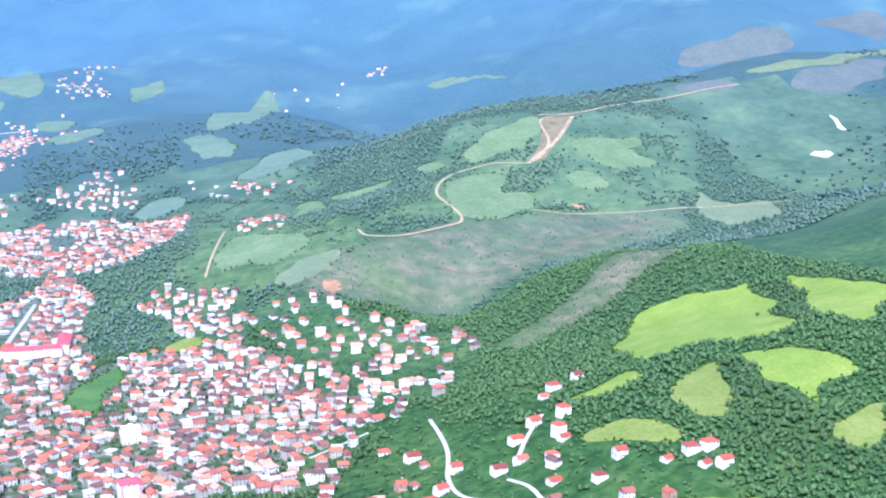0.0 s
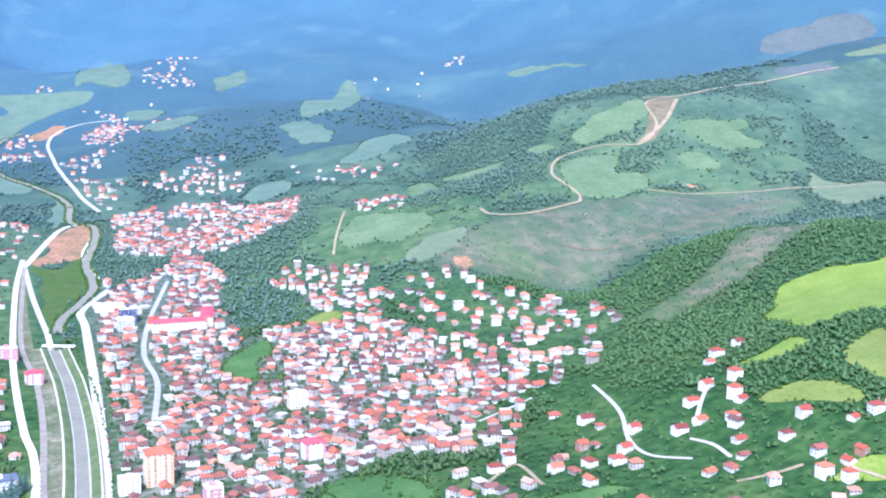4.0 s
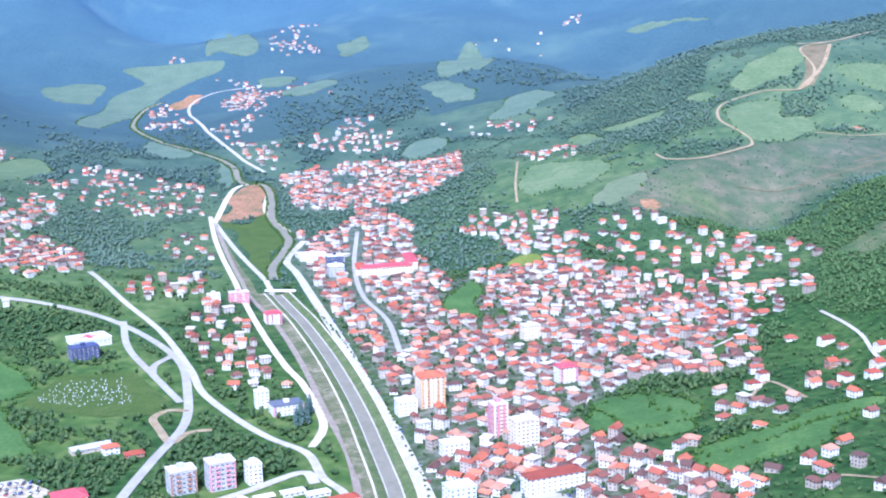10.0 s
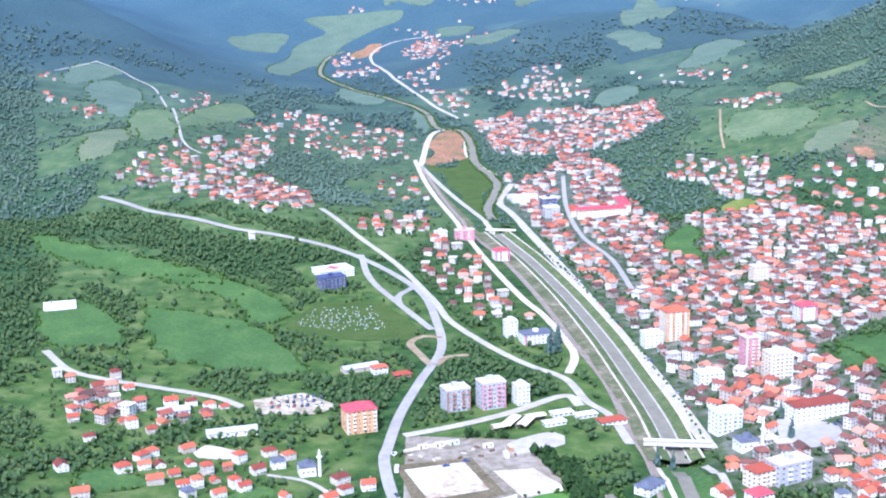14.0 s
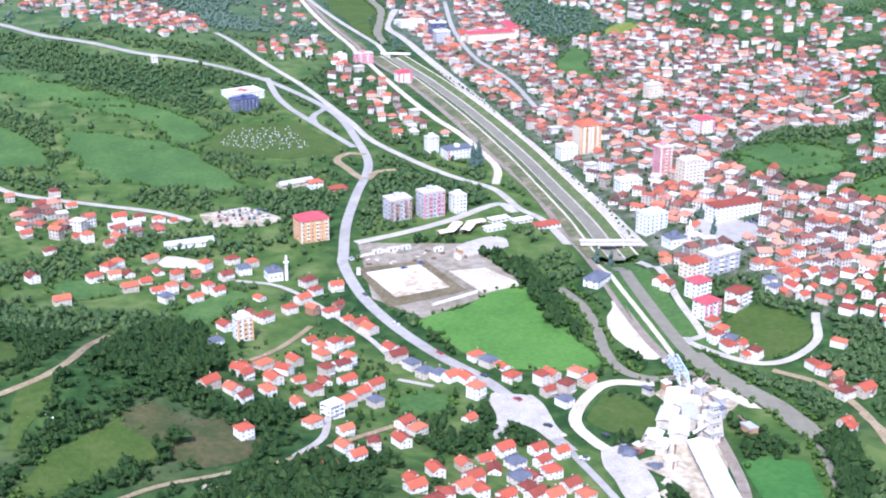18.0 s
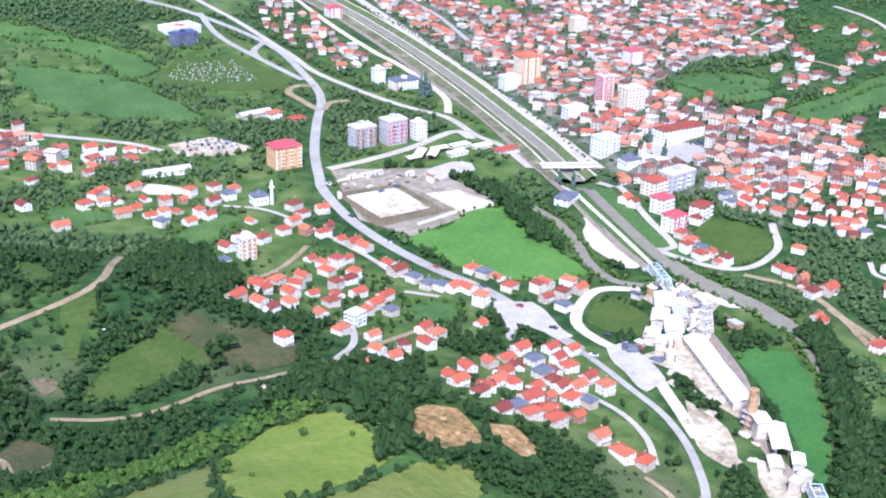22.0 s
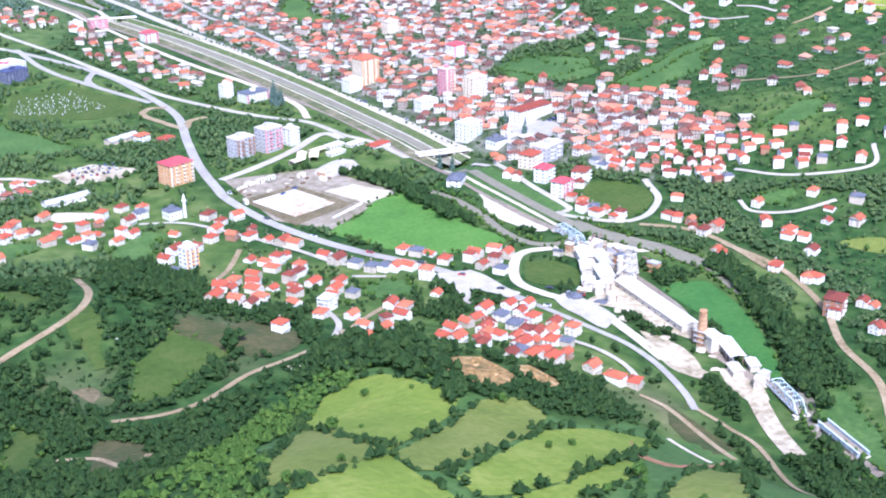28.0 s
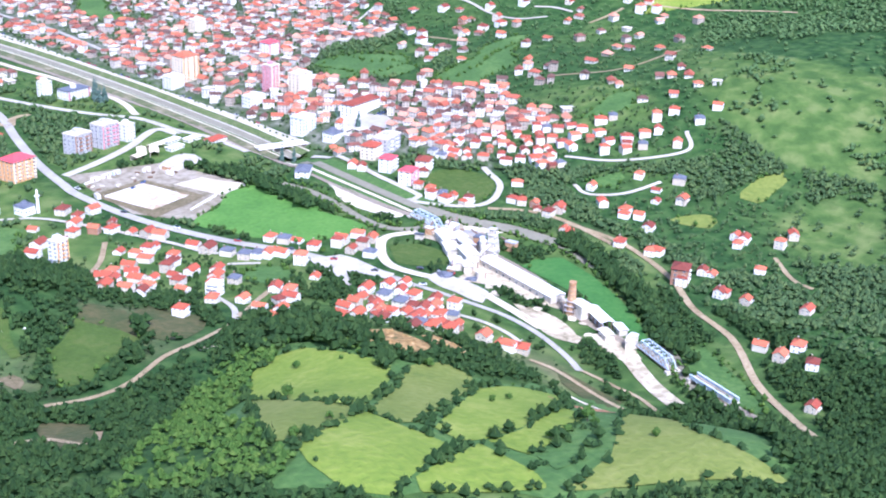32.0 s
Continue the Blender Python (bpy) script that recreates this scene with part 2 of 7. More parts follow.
def ground_material():
    """Forest floor, scrub, turf and built-up gravel, mixed by the cover of each spot; bluish haze is painted over the
    far part.
    """
    m = bpy.data.materials.new("ground_cover")
    m.use_nodes = True
    nt = m.node_tree
    n, link = nt.nodes, nt.links.new
    bsdf = n["Principled BSDF"]
    bsdf.inputs["Roughness"].default_value = 0.95
    bsdf.inputs["Specular IOR Level"].default_value = 0.1
    where, cover, parts = n.new("ShaderNodeTexCoord"), n.new("ShaderNodeAttribute"), n.new("ShaderNodeSeparateColor")
    cover.attribute_name = "cover"
    link(cover.outputs["Color"], parts.inputs[0])

    def shade(scale, shades, detail=6):
        tex, ramp = n.new("ShaderNodeTexNoise"), n.new("ShaderNodeValToRGB")
        tex.inputs["Scale"].default_value, tex.inputs["Detail"].default_value = scale, detail
        link(where.outputs["Object"], tex.inputs["Vector"])
        while len(ramp.color_ramp.elements) < len(shades):
            ramp.color_ramp.elements.new(0.5)
        for k, (e, c) in enumerate(zip(ramp.color_ramp.elements, shades)):
            e.position, e.color = 0.36 + 0.3 * k / (len(shades) - 1), (*c, 1)
        link(tex.outputs[0], ramp.inputs[0])
        return ramp.outputs[0], tex

    out, tex = shade(0.12, [(0.02, 0.052, 0.015), (0.034, 0.08, 0.021), (0.058, 0.108, 0.03)])
    layers = (shade(0.05, [(0.08, 0.11, 0.045), (0.13, 0.13, 0.065), (0.21, 0.165, 0.1)])[0],
              shade(0.06, [(0.055, 0.105, 0.025), (0.09, 0.145, 0.035), (0.15, 0.19, 0.06)])[0],
              shade(0.1, [(0.055, 0.085, 0.035), (0.12, 0.125, 0.085), (0.27, 0.25, 0.215)])[0])
    for k, top in enumerate(layers):
        mix = n.new("ShaderNodeMix")
        mix.data_type = "RGBA"
        link(parts.outputs[k], mix.inputs[0])
        link(out, mix.inputs[6])
        link(top, mix.inputs[7])
        out = mix.outputs[2]
    # haze put into the base colour: bluish woods mixed in with distance
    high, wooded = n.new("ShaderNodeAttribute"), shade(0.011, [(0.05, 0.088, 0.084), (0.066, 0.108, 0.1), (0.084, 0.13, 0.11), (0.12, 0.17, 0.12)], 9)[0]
    high.attribute_name = "haze_share"
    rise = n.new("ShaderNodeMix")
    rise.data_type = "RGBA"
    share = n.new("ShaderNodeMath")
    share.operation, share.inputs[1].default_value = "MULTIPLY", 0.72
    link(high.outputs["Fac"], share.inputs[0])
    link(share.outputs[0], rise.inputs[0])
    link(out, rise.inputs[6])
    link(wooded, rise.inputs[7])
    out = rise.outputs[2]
    link(out, bsdf.inputs["Base Color"])
    relief = n.new("ShaderNodeBump")
    relief.inputs["Strength"].default_value, relief.inputs["Distance"].default_value = 0.8, 3.0
    link(tex.outputs[0], relief.inputs["Height"])
    link(relief.outputs[0], bsdf.inputs["Normal"])
    return m


def backdrop_material():
    """Far wooded mountains with a few clearings, in bluish base colours; blue emission stands in for haze, more the
    farther they lie.
    """
    m = surface("hazed_mountain_woods", [(0.034, 0.066, 0.066), (0.044, 0.082, 0.078), (0.054, 0.096, 0.088)], 9.0, 1.0, 0.5, large=15)
    n, link = m.node_tree.nodes, m.node_tree.links.new
    bsdf = n["Principled BSDF"]
    where, spots, gate, clearing = n.new("ShaderNodeTexCoord"), n.new("ShaderNodeTexNoise"), n.new("ShaderNodeValToRGB"), n.new("ShaderNodeMix")
    spots.inputs["Scale"].default_value, spots.inputs["Detail"].default_value = 1 / 170, 4
    gate.color_ramp.elements[0].position, gate.color_ramp.elements[1].position = 0.56, 0.74
    clearing.data_type = "RGBA"
    clearing.inputs[7].default_value = (0.075, 0.12, 0.095, 1)
    link(where.outputs["Object"], spots.inputs["Vector"])
    link(spots.outputs[0], gate.inputs[0])
    link(gate.outputs[0], clearing.inputs[0])
    link(bsdf.inputs["Base Color"].links[0].from_socket, clearing.inputs[6])
    link(clearing.outputs[2], bsdf.inputs["Base Color"])
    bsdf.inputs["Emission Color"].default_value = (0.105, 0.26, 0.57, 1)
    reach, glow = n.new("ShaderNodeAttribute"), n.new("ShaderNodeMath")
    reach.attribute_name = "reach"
    glow.operation, glow.inputs[1].default_value = "MULTIPLY", HAZE_GLOW
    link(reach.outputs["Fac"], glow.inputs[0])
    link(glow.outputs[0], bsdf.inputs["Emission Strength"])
    return m


HAZE_GLOW = 0.22  # strength of the emission that stands in for haze on the farthest mountains
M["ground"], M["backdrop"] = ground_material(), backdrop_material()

# ---- small builders ----


def mesh_of(name, verts, faces, mats, which=None, smooth=False):
    me = bpy.data.meshes.new(name)
    me.from_pydata([tuple(v) for v in verts], [], [tuple(f) for f in faces])
    for m in mats:
        me.materials.append(M[m] if isinstance(m, str) else m)
    if which is not None:
        me.polygons.foreach_set("material_index", np.asarray(which, dtype=np.int32))
    if smooth:
        me.polygons.foreach_set("use_smooth", np.ones(len(me.polygons), dtype=bool))
    me.update()
    return me


def bulk_mesh(name, verts, tris, mats, which=None, smooth=False):
    """A large triangle mesh straight from arrays."""
    me = bpy.data.meshes.new(name)
    nv, nf = len(verts), len(tris)
    me.vertices.add(nv)
    me.vertices.foreach_set("co", np.ascontiguousarray(verts, dtype=np.float32).ravel())
    me.loops.add(nf * 3)
    me.loops.foreach_set("vertex_index", np.ascontiguousarray(tris, dtype=np.int32).ravel())
    me.polygons.add(nf)
    me.polygons.foreach_set("loop_start", np.arange(0, nf * 3, 3, dtype=np.int32))
    me.polygons.foreach_set("use_smooth", np.full(nf, smooth))
    for m in mats:
        me.materials.append(M[m])
    if which is not None:
        me.polygons.foreach_set("material_index", np.asarray(which, dtype=np.int32))
    me.update(calc_edges=True)
    return me


def part(name, me, parent, at=None, label=""):
    ob = new(name, me)
    ob.parent = parent
    if at is not None:
        ob.matrix_basis = at
    return tagged(ob, label)


class Shape:
    """Gathers boxes, prisms and bars into one mesh."""

    def __init__(self):
        self.v, self.f, self.w = [], [], []

    def add(self, verts, faces, mat=0):
        base = len(self.v)
        self.v += [tuple(p) for p in verts]
        self.f += [tuple(base + i for i in f) for f in faces]
        self.w += [mat] * len(faces)
        return self

    def box(self, x0, y0, z0, x1, y1, z1, mat=0):
        v = [(x, y, z) for z in (z0, z1) for x, y in ((x0, y0), (x1, y0), (x1, y1), (x0, y1))]
        return self.add(v, [(3, 2, 1, 0), (4, 5, 6, 7), (0, 1, 5, 4), (1, 2, 6, 5), (2, 3, 7, 6), (3, 0, 4, 7)], mat)

    def bar(self, a, b, r, mat=0):
        a, b = Vector(a), Vector(b)
        d = (b - a).normalized()
        s = d.cross(Vector((0, 0, 1)) if abs(d.z) < 0.9 else Vector((1, 0, 0))).normalized() * r
        u = d.cross(s).normalized() * r
        v = [p + k for p in (a, b) for k in (s + u, u - s, -s - u, s - u)]
        return self.add(v, [(0, 1, 2, 3), (7, 6, 5, 4), (0, 4, 5, 1), (1, 5, 6, 2), (2, 6, 7, 3), (3, 7, 4, 0)], mat)

    def tube(self, x, y, z0, z1, r0, r1, sides=16, mat=0):
        ring = [(math.cos(2 * math.pi * k / sides), math.sin(2 * math.pi * k / sides)) for k in range(sides)]
        v = [(x + r * c, y + r * s, z) for r, z in ((r0, z0), (r1, z1)) for c, s in ring]
        f = [(k, (k + 1) % sides, sides + (k + 1) % sides, sides + k) for k in range(sides)]
        return self.add(v, f + [tuple(range(sides - 1, -1, -1)), tuple(range(sides, 2 * sides))], mat)

    def dome(self, x, y, z, r, mat=0, sides=14, rings=5):
        v, f = [], []
        for i in range(rings):
            a = math.pi / 2 * i / rings
            v += [(x + r * math.cos(a) * math.cos(2 * math.pi * k / sides), y + r * math.cos(a) * math.sin(2 * math.pi * k / sides), z + r * math.sin(a)) for k in range(sides)]
        v.append((x, y, z + r))
        for i in range(rings - 1):
            f += [(i * sides + k, i * sides + (k + 1) % sides, (i + 1) * sides + (k + 1) % sides, (i + 1) * sides + k) for k in range(sides)]
        f += [((rings - 1) * sides + k, (rings - 1) * sides + (k + 1) % sides, len(v) - 1) for k in range(sides)]
        return self.add(v, f, mat)

    def gable(self, w, d, z, h, over=0.5, thick=0.22, mat=0):
        """Two thick roof slopes with the ridge along x."""
        X, Y = w / 2 + over, d / 2 + over
        low = z - over * h / (d / 2)
        for s in (-1, 1):
            v = [(-X, s * Y, low), (X, s * Y, low), (X, 0, z + h), (-X, 0, z + h)]
            v = v + [(x, y, q + thick) for x, y, q in v]
            self.add(v, [(3, 2, 1, 0), (4, 5, 6, 7), (0, 1, 5, 4), (1, 2, 6, 5), (2, 3, 7, 6), (3, 0, 4, 7)] if s < 0 else [(0, 1, 2, 3), (7, 6, 5, 4), (4, 5, 1, 0), (5, 6, 2, 1), (6, 7, 3, 2), (7, 4, 0, 3)], mat)
        return self

    def hip(self, w, d, z, h, over=0.5, mat=0):
        X, Y, k = w / 2 + over, d / 2 + over, max(0.3, (w - d) / 2)
        low = z - 0.15
        v = [(-X, -Y, low), (X, -Y, low), (X, Y, low), (-X, Y, low), (-X, -Y, low + 0.22), (X, -Y, low + 0.22), (X, Y, low + 0.22), (-X, Y, low + 0.22), (-k, 0, z + h), (k, 0, z + h)]
        return self.add(v, [(3, 2, 1, 0), (0, 1, 5, 4), (1, 2, 6, 5), (2, 3, 7, 6), (3, 0, 4, 7), (4, 5, 9, 8), (5, 6, 9), (6, 7, 8, 9), (7, 4, 8)], mat)

    def mesh(self, name, *mats):
        return mesh_of(name, self.v, self.f, mats, self.w)


# ---- the land: a sum of rounded hills, in metres ----
KNOLLS = [  # x, y, height; radius 75
    (-330, -420, 27.1), (-250, -470, 24.6), (-390, -500, 40.7), (-300, -560, 32.2), (-440, -420, 16.3), (-330, -180, 18.1),
    (-280, -240, 5.1), (-400, -260, 2.6), (-220, -360, 28.5), (-360, -330, 0.9), (-440, -140, 18.1), (-250, -130, -3.4),
    (-210, -560, 37.8), (-160, -400, -14.0), (550, 640, -37.3), (610, 620, 4.6),
]
RIDGES = [  # radius 150
    (540, 70, 21.6), (680, 180, 15.6), (620, 330, 2.1), (700, 520, 47.5), (480, 220, 21.1), (350, 120, -6.4),
    (280, 0, 19.3), (340, -90, -24.3), (280, -220, 40.1), (180, -330, -15.0), (450, -300, -12.3), (600, -120, -15.1),
    (420, 700, 43.5), (560, 880, 46.7), (500, 1080, -11.8), (330, 950, 38.3), (-340, 660, 21.3), (-220, 590, 19.7),
    (-400, 900, 48.6), (-560, 1200, 9.1), (-380, 1150, 40.3), (-420, 480, 3.4),
]
UPLANDS = [  # radius 420
    (900, 1150, 217.4), (1250, 950, -96.7), (1000, 800, -39.1), (1400, 1400, 224.0), (1900, 1500, 213.7), (1500, 700, 224.6),
    (1100, 350, 134.7), (900, 0, 54.0), (700, -400, 100.6), (600, 1600, 8.0), (500, 2000, 149.1), (200, 1700, -0.7),
    (450, 1350, 11.6), (-600, 1700, 58.2), (-950, 1200, 113.2), (-900, 600, 33.4), (-800, -100, 6.7), (-800, -500, 101.0),
    (-950, 2200, 287.5), (-550, 2600, 14.9), (1100, 2700, 60.9), (700, 3300, -69.0), (1600, 2300, 217.4), (2200, 2500, 83.3),
    (-600, 3300, -18.0), (100, 3500, -275.2), (1600, 3300, -20.5), (300, 2700, 79.1), (2400, 1500, 217.7), (2000, 700, 212.2),
    (1500, 100, 138.8), (-1500, 1700, 358.5), (-1450, 900, 215.8), (-1400, 0, 150.3), (1900, 3000, 26.4), (2600, 2000, 122.7),
    (-1300, 2700, 205.9),
]
HILLS = [(*k, 75.0) for k in KNOLLS] + [(*k, 150.0) for k in RIDGES] + [(*k, 420.0) for k in UPLANDS]


def land(x, y):
    """Height of the ground."""
    x, y = np.asarray(x, float), np.asarray(y, float)
    z = np.zeros(np.broadcast(x, y).shape)
    for hx, hy, h, r in HILLS:
        z = z + h * np.exp(-((x - hx) ** 2 + (y - hy) ** 2) / r**2)
    reach = np.hypot(x, y + 650.0)
    s = np.clip((reach - 3000) / 1500, 0, 1)
    far = s * s * (3 - 2 * s)
    z = z + far * (520 + 60 * np.sin(x / 310 + 1.3) * np.cos(y / 420) + 35 * np.sin(x / 140 + y / 190))
    slope = np.clip((z - 12) / 40, 0, 1)
    z = z + slope * (1.6 * np.sin(x / 37 + y / 61) + 1.2 * np.sin(x / 23 - y / 31 + 2))
    roll = np.clip((z - 60) / 120, 0, 1) * np.clip((y - 900) / 800, 0, 1)
    return z + roll * (14 * np.sin(x / 95 + 0.6 * np.sin(y / 130)) + 9 * np.sin(y / 70 + x / 150))


# ---- the sheet of ground ----


def steps(inner0, inner1, step, outer0, outer1, grow=1.12):
    mid = list(np.arange(inner0, inner1 + 0.1, step))
    for sign, end in ((1, outer1), (-1, outer0)):
        s, edge = step, mid[-1] if sign > 0 else mid[0]
        while (edge < end) if sign > 0 else (edge > end):
            s = min(s * grow, 70)
            edge += sign * s
            mid = mid + [edge] if sign > 0 else [edge] + mid
    return np.array(mid)


XS, YS = steps(-560, 760, 8, -3600, 4600), steps(-640, 1100, 8, -1500, 4500)
GX, GY = np.meshgrid(XS, YS)
GZ = land(GX, GY)


def on(x, y):
    """Height of the ground sheet itself, on its triangles."""
    x, y = np.asarray(x, float), np.asarray(y, float)
    i = np.clip(np.searchsorted(XS, x) - 1, 0, len(XS) - 2)
    j = np.clip(np.searchsorted(YS, y) - 1, 0, len(YS) - 2)
    u, v = (x - XS[i]) / (XS[i + 1] - XS[i]), (y - YS[j]) / (YS[j + 1] - YS[j])
    a, b, c, d = GZ[j, i], GZ[j, i + 1], GZ[j + 1, i + 1], GZ[j + 1, i]
    return np.where(u >= v, a + u * (b - a) + v * (c - b), a + v * (d - a) + u * (c - d))


# what covers each spot: 1 field, 2 road or water, 3 building, 4 town
CELL, RX, RY = 3.0, -760.0, -650.0
SPOT = np.zeros((1150, 780), np.uint8)
TOWN = np.zeros(SPOT.shape, np.uint8)
HEDGES = []


def cells(x, y):
    i, j = ((np.asarray(x) - RX) / CELL).astype(int), ((np.asarray(y) - RY) / CELL).astype(int)
    return np.clip(j, 0, SPOT.shape[0] - 1), np.clip(i, 0, SPOT.shape[1] - 1)


def inside(poly, x, y):
    hit = np.zeros(np.shape(x), bool)
    for (ax, ay), (bx, by) in zip(poly, poly[1:] + poly[:1]):
        if ay != by:
            hit ^= ((ay > y) != (by > y)) & (x < (bx - ax) * (y - ay) / (by - ay) + ax)
    return hit


CX, CY = np.meshgrid(RX + CELL * (np.arange(SPOT.shape[1]) + 0.5), RY + CELL * (np.arange(SPOT.shape[0]) + 0.5))


def stamp(poly, code, into=None):
    into = SPOT if into is None else into
    p = np.array(poly, float)
    (j0, j1), (i0, i1) = [cells([p[:, 0].min(), p[:, 0].max()], [p[:, 1].min(), p[:, 1].max()])[k] for k in (0, 1)]
    box = (slice(j0, j1 + 1), slice(i0, i1 + 1))
    hit = inside(list(poly), CX[box], CY[box])
    into[box][hit] = code


def rounded(path, step=5.0, closed=False):
    """A smooth line through the given points."""
    p = np.array(path, float)
    out = []
    n = len(p)
    for k in range(n if closed else n - 1):
        a, b = p[k], p[(k + 1) % n]
        before = p[(k - 1) % n] if closed or k else 2 * a - b
        after = p[(k + 2) % n] if closed or k < n - 2 else 2 * b - a
        for t in np.arange(max(1, int(np.linalg.norm(b - a) / step))) / max(1, int(np.linalg.norm(b - a) / step)):
            out.append(0.5 * (2 * a + (b - before) * t + (2 * before - 5 * a + 4 * b - after) * t**2 + (3 * a - before - 3 * b + after) * t**3))
    return np.array(out if closed else out + [p[-1]])


def ribbon(path, width, lift, step=4.0, level=None, smooth_line=True):
    """Rows of points across a line, lying on the ground."""
    line = rounded(path, step) if smooth_line else np.array(path, float)
    along = np.gradient(line, axis=0)
    along /= np.linalg.norm(along, axis=1, keepdims=True) + 1e-9
    side = np.stack([-along[:, 1], along[:, 0]], 1)
    lanes = np.linspace(-0.5, 0.5, 5) * width
    pts = line[:, None] + side[:, None] * lanes[None, :, None]
    z = on(pts[..., 0], pts[..., 1]) + lift
    z = np.maximum(z, z.mean(1, keepdims=True) - 0.2) if level is None else np.broadcast_to(np.asarray(level).reshape(-1, 1), z.shape)
    return line, side, np.dstack([pts, z])


def strip(name, path, width, mat, label="", category="", lift=0.45, kind="structure", mark=True):
    line, side, rows = ribbon(path, width, lift)
    n, k = rows.shape[:2]
    f = [(i * k + j, (i + 1) * k + j, (i + 1) * k + j + 1, i * k + j + 1) for i in range(n - 1) for j in range(k - 1)]
    f = [q[::-1] for q in f]
    ob = new(name, mesh_of(name, rows.reshape(-1, 3), f, [mat], smooth=True))
    if mark:
        fine = np.concatenate([line, (line[1:] + line[:-1]) / 2])
        beside = np.concatenate([side, side[1:]])
        for s in np.linspace(-0.5, 0.5, max(4, int(width / 2) + 4)):
            p = fine + beside * s * (width + 6)
            SPOT[cells(p[:, 0], p[:, 1])] = 2
    if category == "river":
        HEDGES.extend((line + side * (s * (width / 2 + 1.4)), 0.55) for s in (-1, 1))
    return tagged(ob, label, category, kind=kind)


def patch(name, poly, mat, label="", category="", lift=0.3, code=1, hedge=0.0, step=5.0, kind="structure", soft=True):
    """A sheet of turf or paving laid on the ground inside an outline."""
    edge = rounded(poly, 9.0, True) if soft else np.array(poly, float)
    if soft:
        span = float(np.ptp(edge, axis=0).max())
        sway = [np.sin(edge[:, k] / (0.07 * span + 3) + edge[:, 1 - k] / (0.13 * span + 4)) + 0.6 * np.sin(edge[:, k] / (0.031 * span + 2) - edge[:, 1 - k] / (0.05 * span + 2)) for k in (0, 1)]
        edge = edge + np.stack(sway, 1) * min(0.028 * span, 7.0)
    loop = [tuple(p) for p in edge]
    x0, y0 = edge.min(0)
    x1, y1 = edge.max(0)
    step = max(step, math.sqrt((x1 - x0) * (y1 - y0) / 1500))
    gx, gy = np.meshgrid(np.arange(x0 - step, x1 + 2 * step, step), np.arange(y0 - step, y1 + 2 * step, step))
    keep = inside(loop, gx, gy)
    # pull the grid's rim onto the outline
    near = np.zeros(gx.shape, bool)
    near[1:] |= keep[:-1]
    near[:-1] |= keep[1:]
    near[:, 1:] |= keep[:, :-1]
    near[:, :-1] |= keep[:, 1:]
    near[1:, 1:] |= keep[:-1, :-1]
    near[:-1, :-1] |= keep[1:, 1:]
    near[1:, :-1] |= keep[:-1, 1:]
    near[:-1, 1:] |= keep[1:, :-1]
    rim = near & ~keep
    a, b = edge, np.roll(edge, -1, 0)
    for j, i in zip(*np.nonzero(rim)):
        p = np.array((gx[j, i], gy[j, i]))
        t = np.clip(((p - a) * (b - a)).sum(1) / (((b - a) ** 2).sum(1) + 1e-9), 0, 1)
        q = a + t[:, None] * (b - a)
        gx[j, i], gy[j, i] = q[((q - p) ** 2).sum(1).argmin()]
    use = keep | rim
    index = -np.ones(gx.shape, int)
    index[use] = np.arange(use.sum())
    quad = use[:-1, :-1] & use[:-1, 1:] & use[1:, :-1] & use[1:, 1:]
    quad &= (keep[:-1, :-1] | keep[:-1, 1:] | keep[1:, :-1] | keep[1:, 1:])
    js, is_ = np.nonzero(quad)
    f = np.stack([index[js, is_], index[js, is_ + 1], index[js + 1, is_ + 1], index[js + 1, is_]], 1)
    x, y = gx[use], gy[use]
    ob = new(name, mesh_of(name, np.stack([x, y, on(x, y) + lift], 1), f.tolist(), [mat], smooth=True))
    stamp(loop, code)
    if hedge:
        n = len(edge)
        HEDGES.append((np.concatenate([edge[k] + (edge[(k + 1) % n] - edge[k]) * np.linspace(0, 1, max(1, int(np.linalg.norm(edge[(k + 1) % n] - edge[k]) / 5)), endpoint=False)[:, None] for k in range(n)]), hedge))
    return tagged(ob, label, category, kind=kind)


# ---- canal ----
CANAL = [(-11, 600), (-4, 530), (2, 467), (8, 345), (9, 219), (6, 123), (3, 54), (-2, 2), (-4, -22)]


def swept(name, path, outline, mat, label="", category="", kind="structure", lift=0.0):
    """A cross-section of (offset, height) carried along a line."""
    line = rounded(path, 6.0)
    along = np.gradient(line, axis=0)
    along /= np.linalg.norm(along, axis=1, keepdims=True)
    side = np.stack([-along[:, 1], along[:, 0]], 1)
    v = [(*(p + s * o), h + lift) for p, s in zip(line, side) for o, h in outline]
    k, n = len(outline), len(line)
    f = [(i * k + j, i * k + j + 1, (i + 1) * k + j + 1, (i + 1) * k + j) for i in range(n - 1) for j in range(k - 1)]
    for o, _ in outline:
        p = line + side * o
        SPOT[cells(p[:, 0], p[:, 1])] = 2
    return tagged(new(name, mesh_of(name, v, f, [mat])), label, category, kind=kind)


def carve_canal():
    line = rounded(CANAL, 6.0)
    for k in np.argwhere((np.abs(GX - 2) < 60) & (GY > -50) & (GY < 640)):
        j, i = k
        d = np.hypot(line[:, 0] - GX[j, i], line[:, 1] - GY[j, i]).min()
        GZ[j, i] = (GZ[j, i] - 1.0) * min(1, max(0, (d - 24) / 20)) + 1.0 - 6.0 * math.exp(-((d / 15.0) ** 4))


carve_canal()
TOWNS = []


def town(poly, space, turn, share, note, code):
    TOWNS.append((poly, space, turn, share, note))
    stamp(poly, code, TOWN)


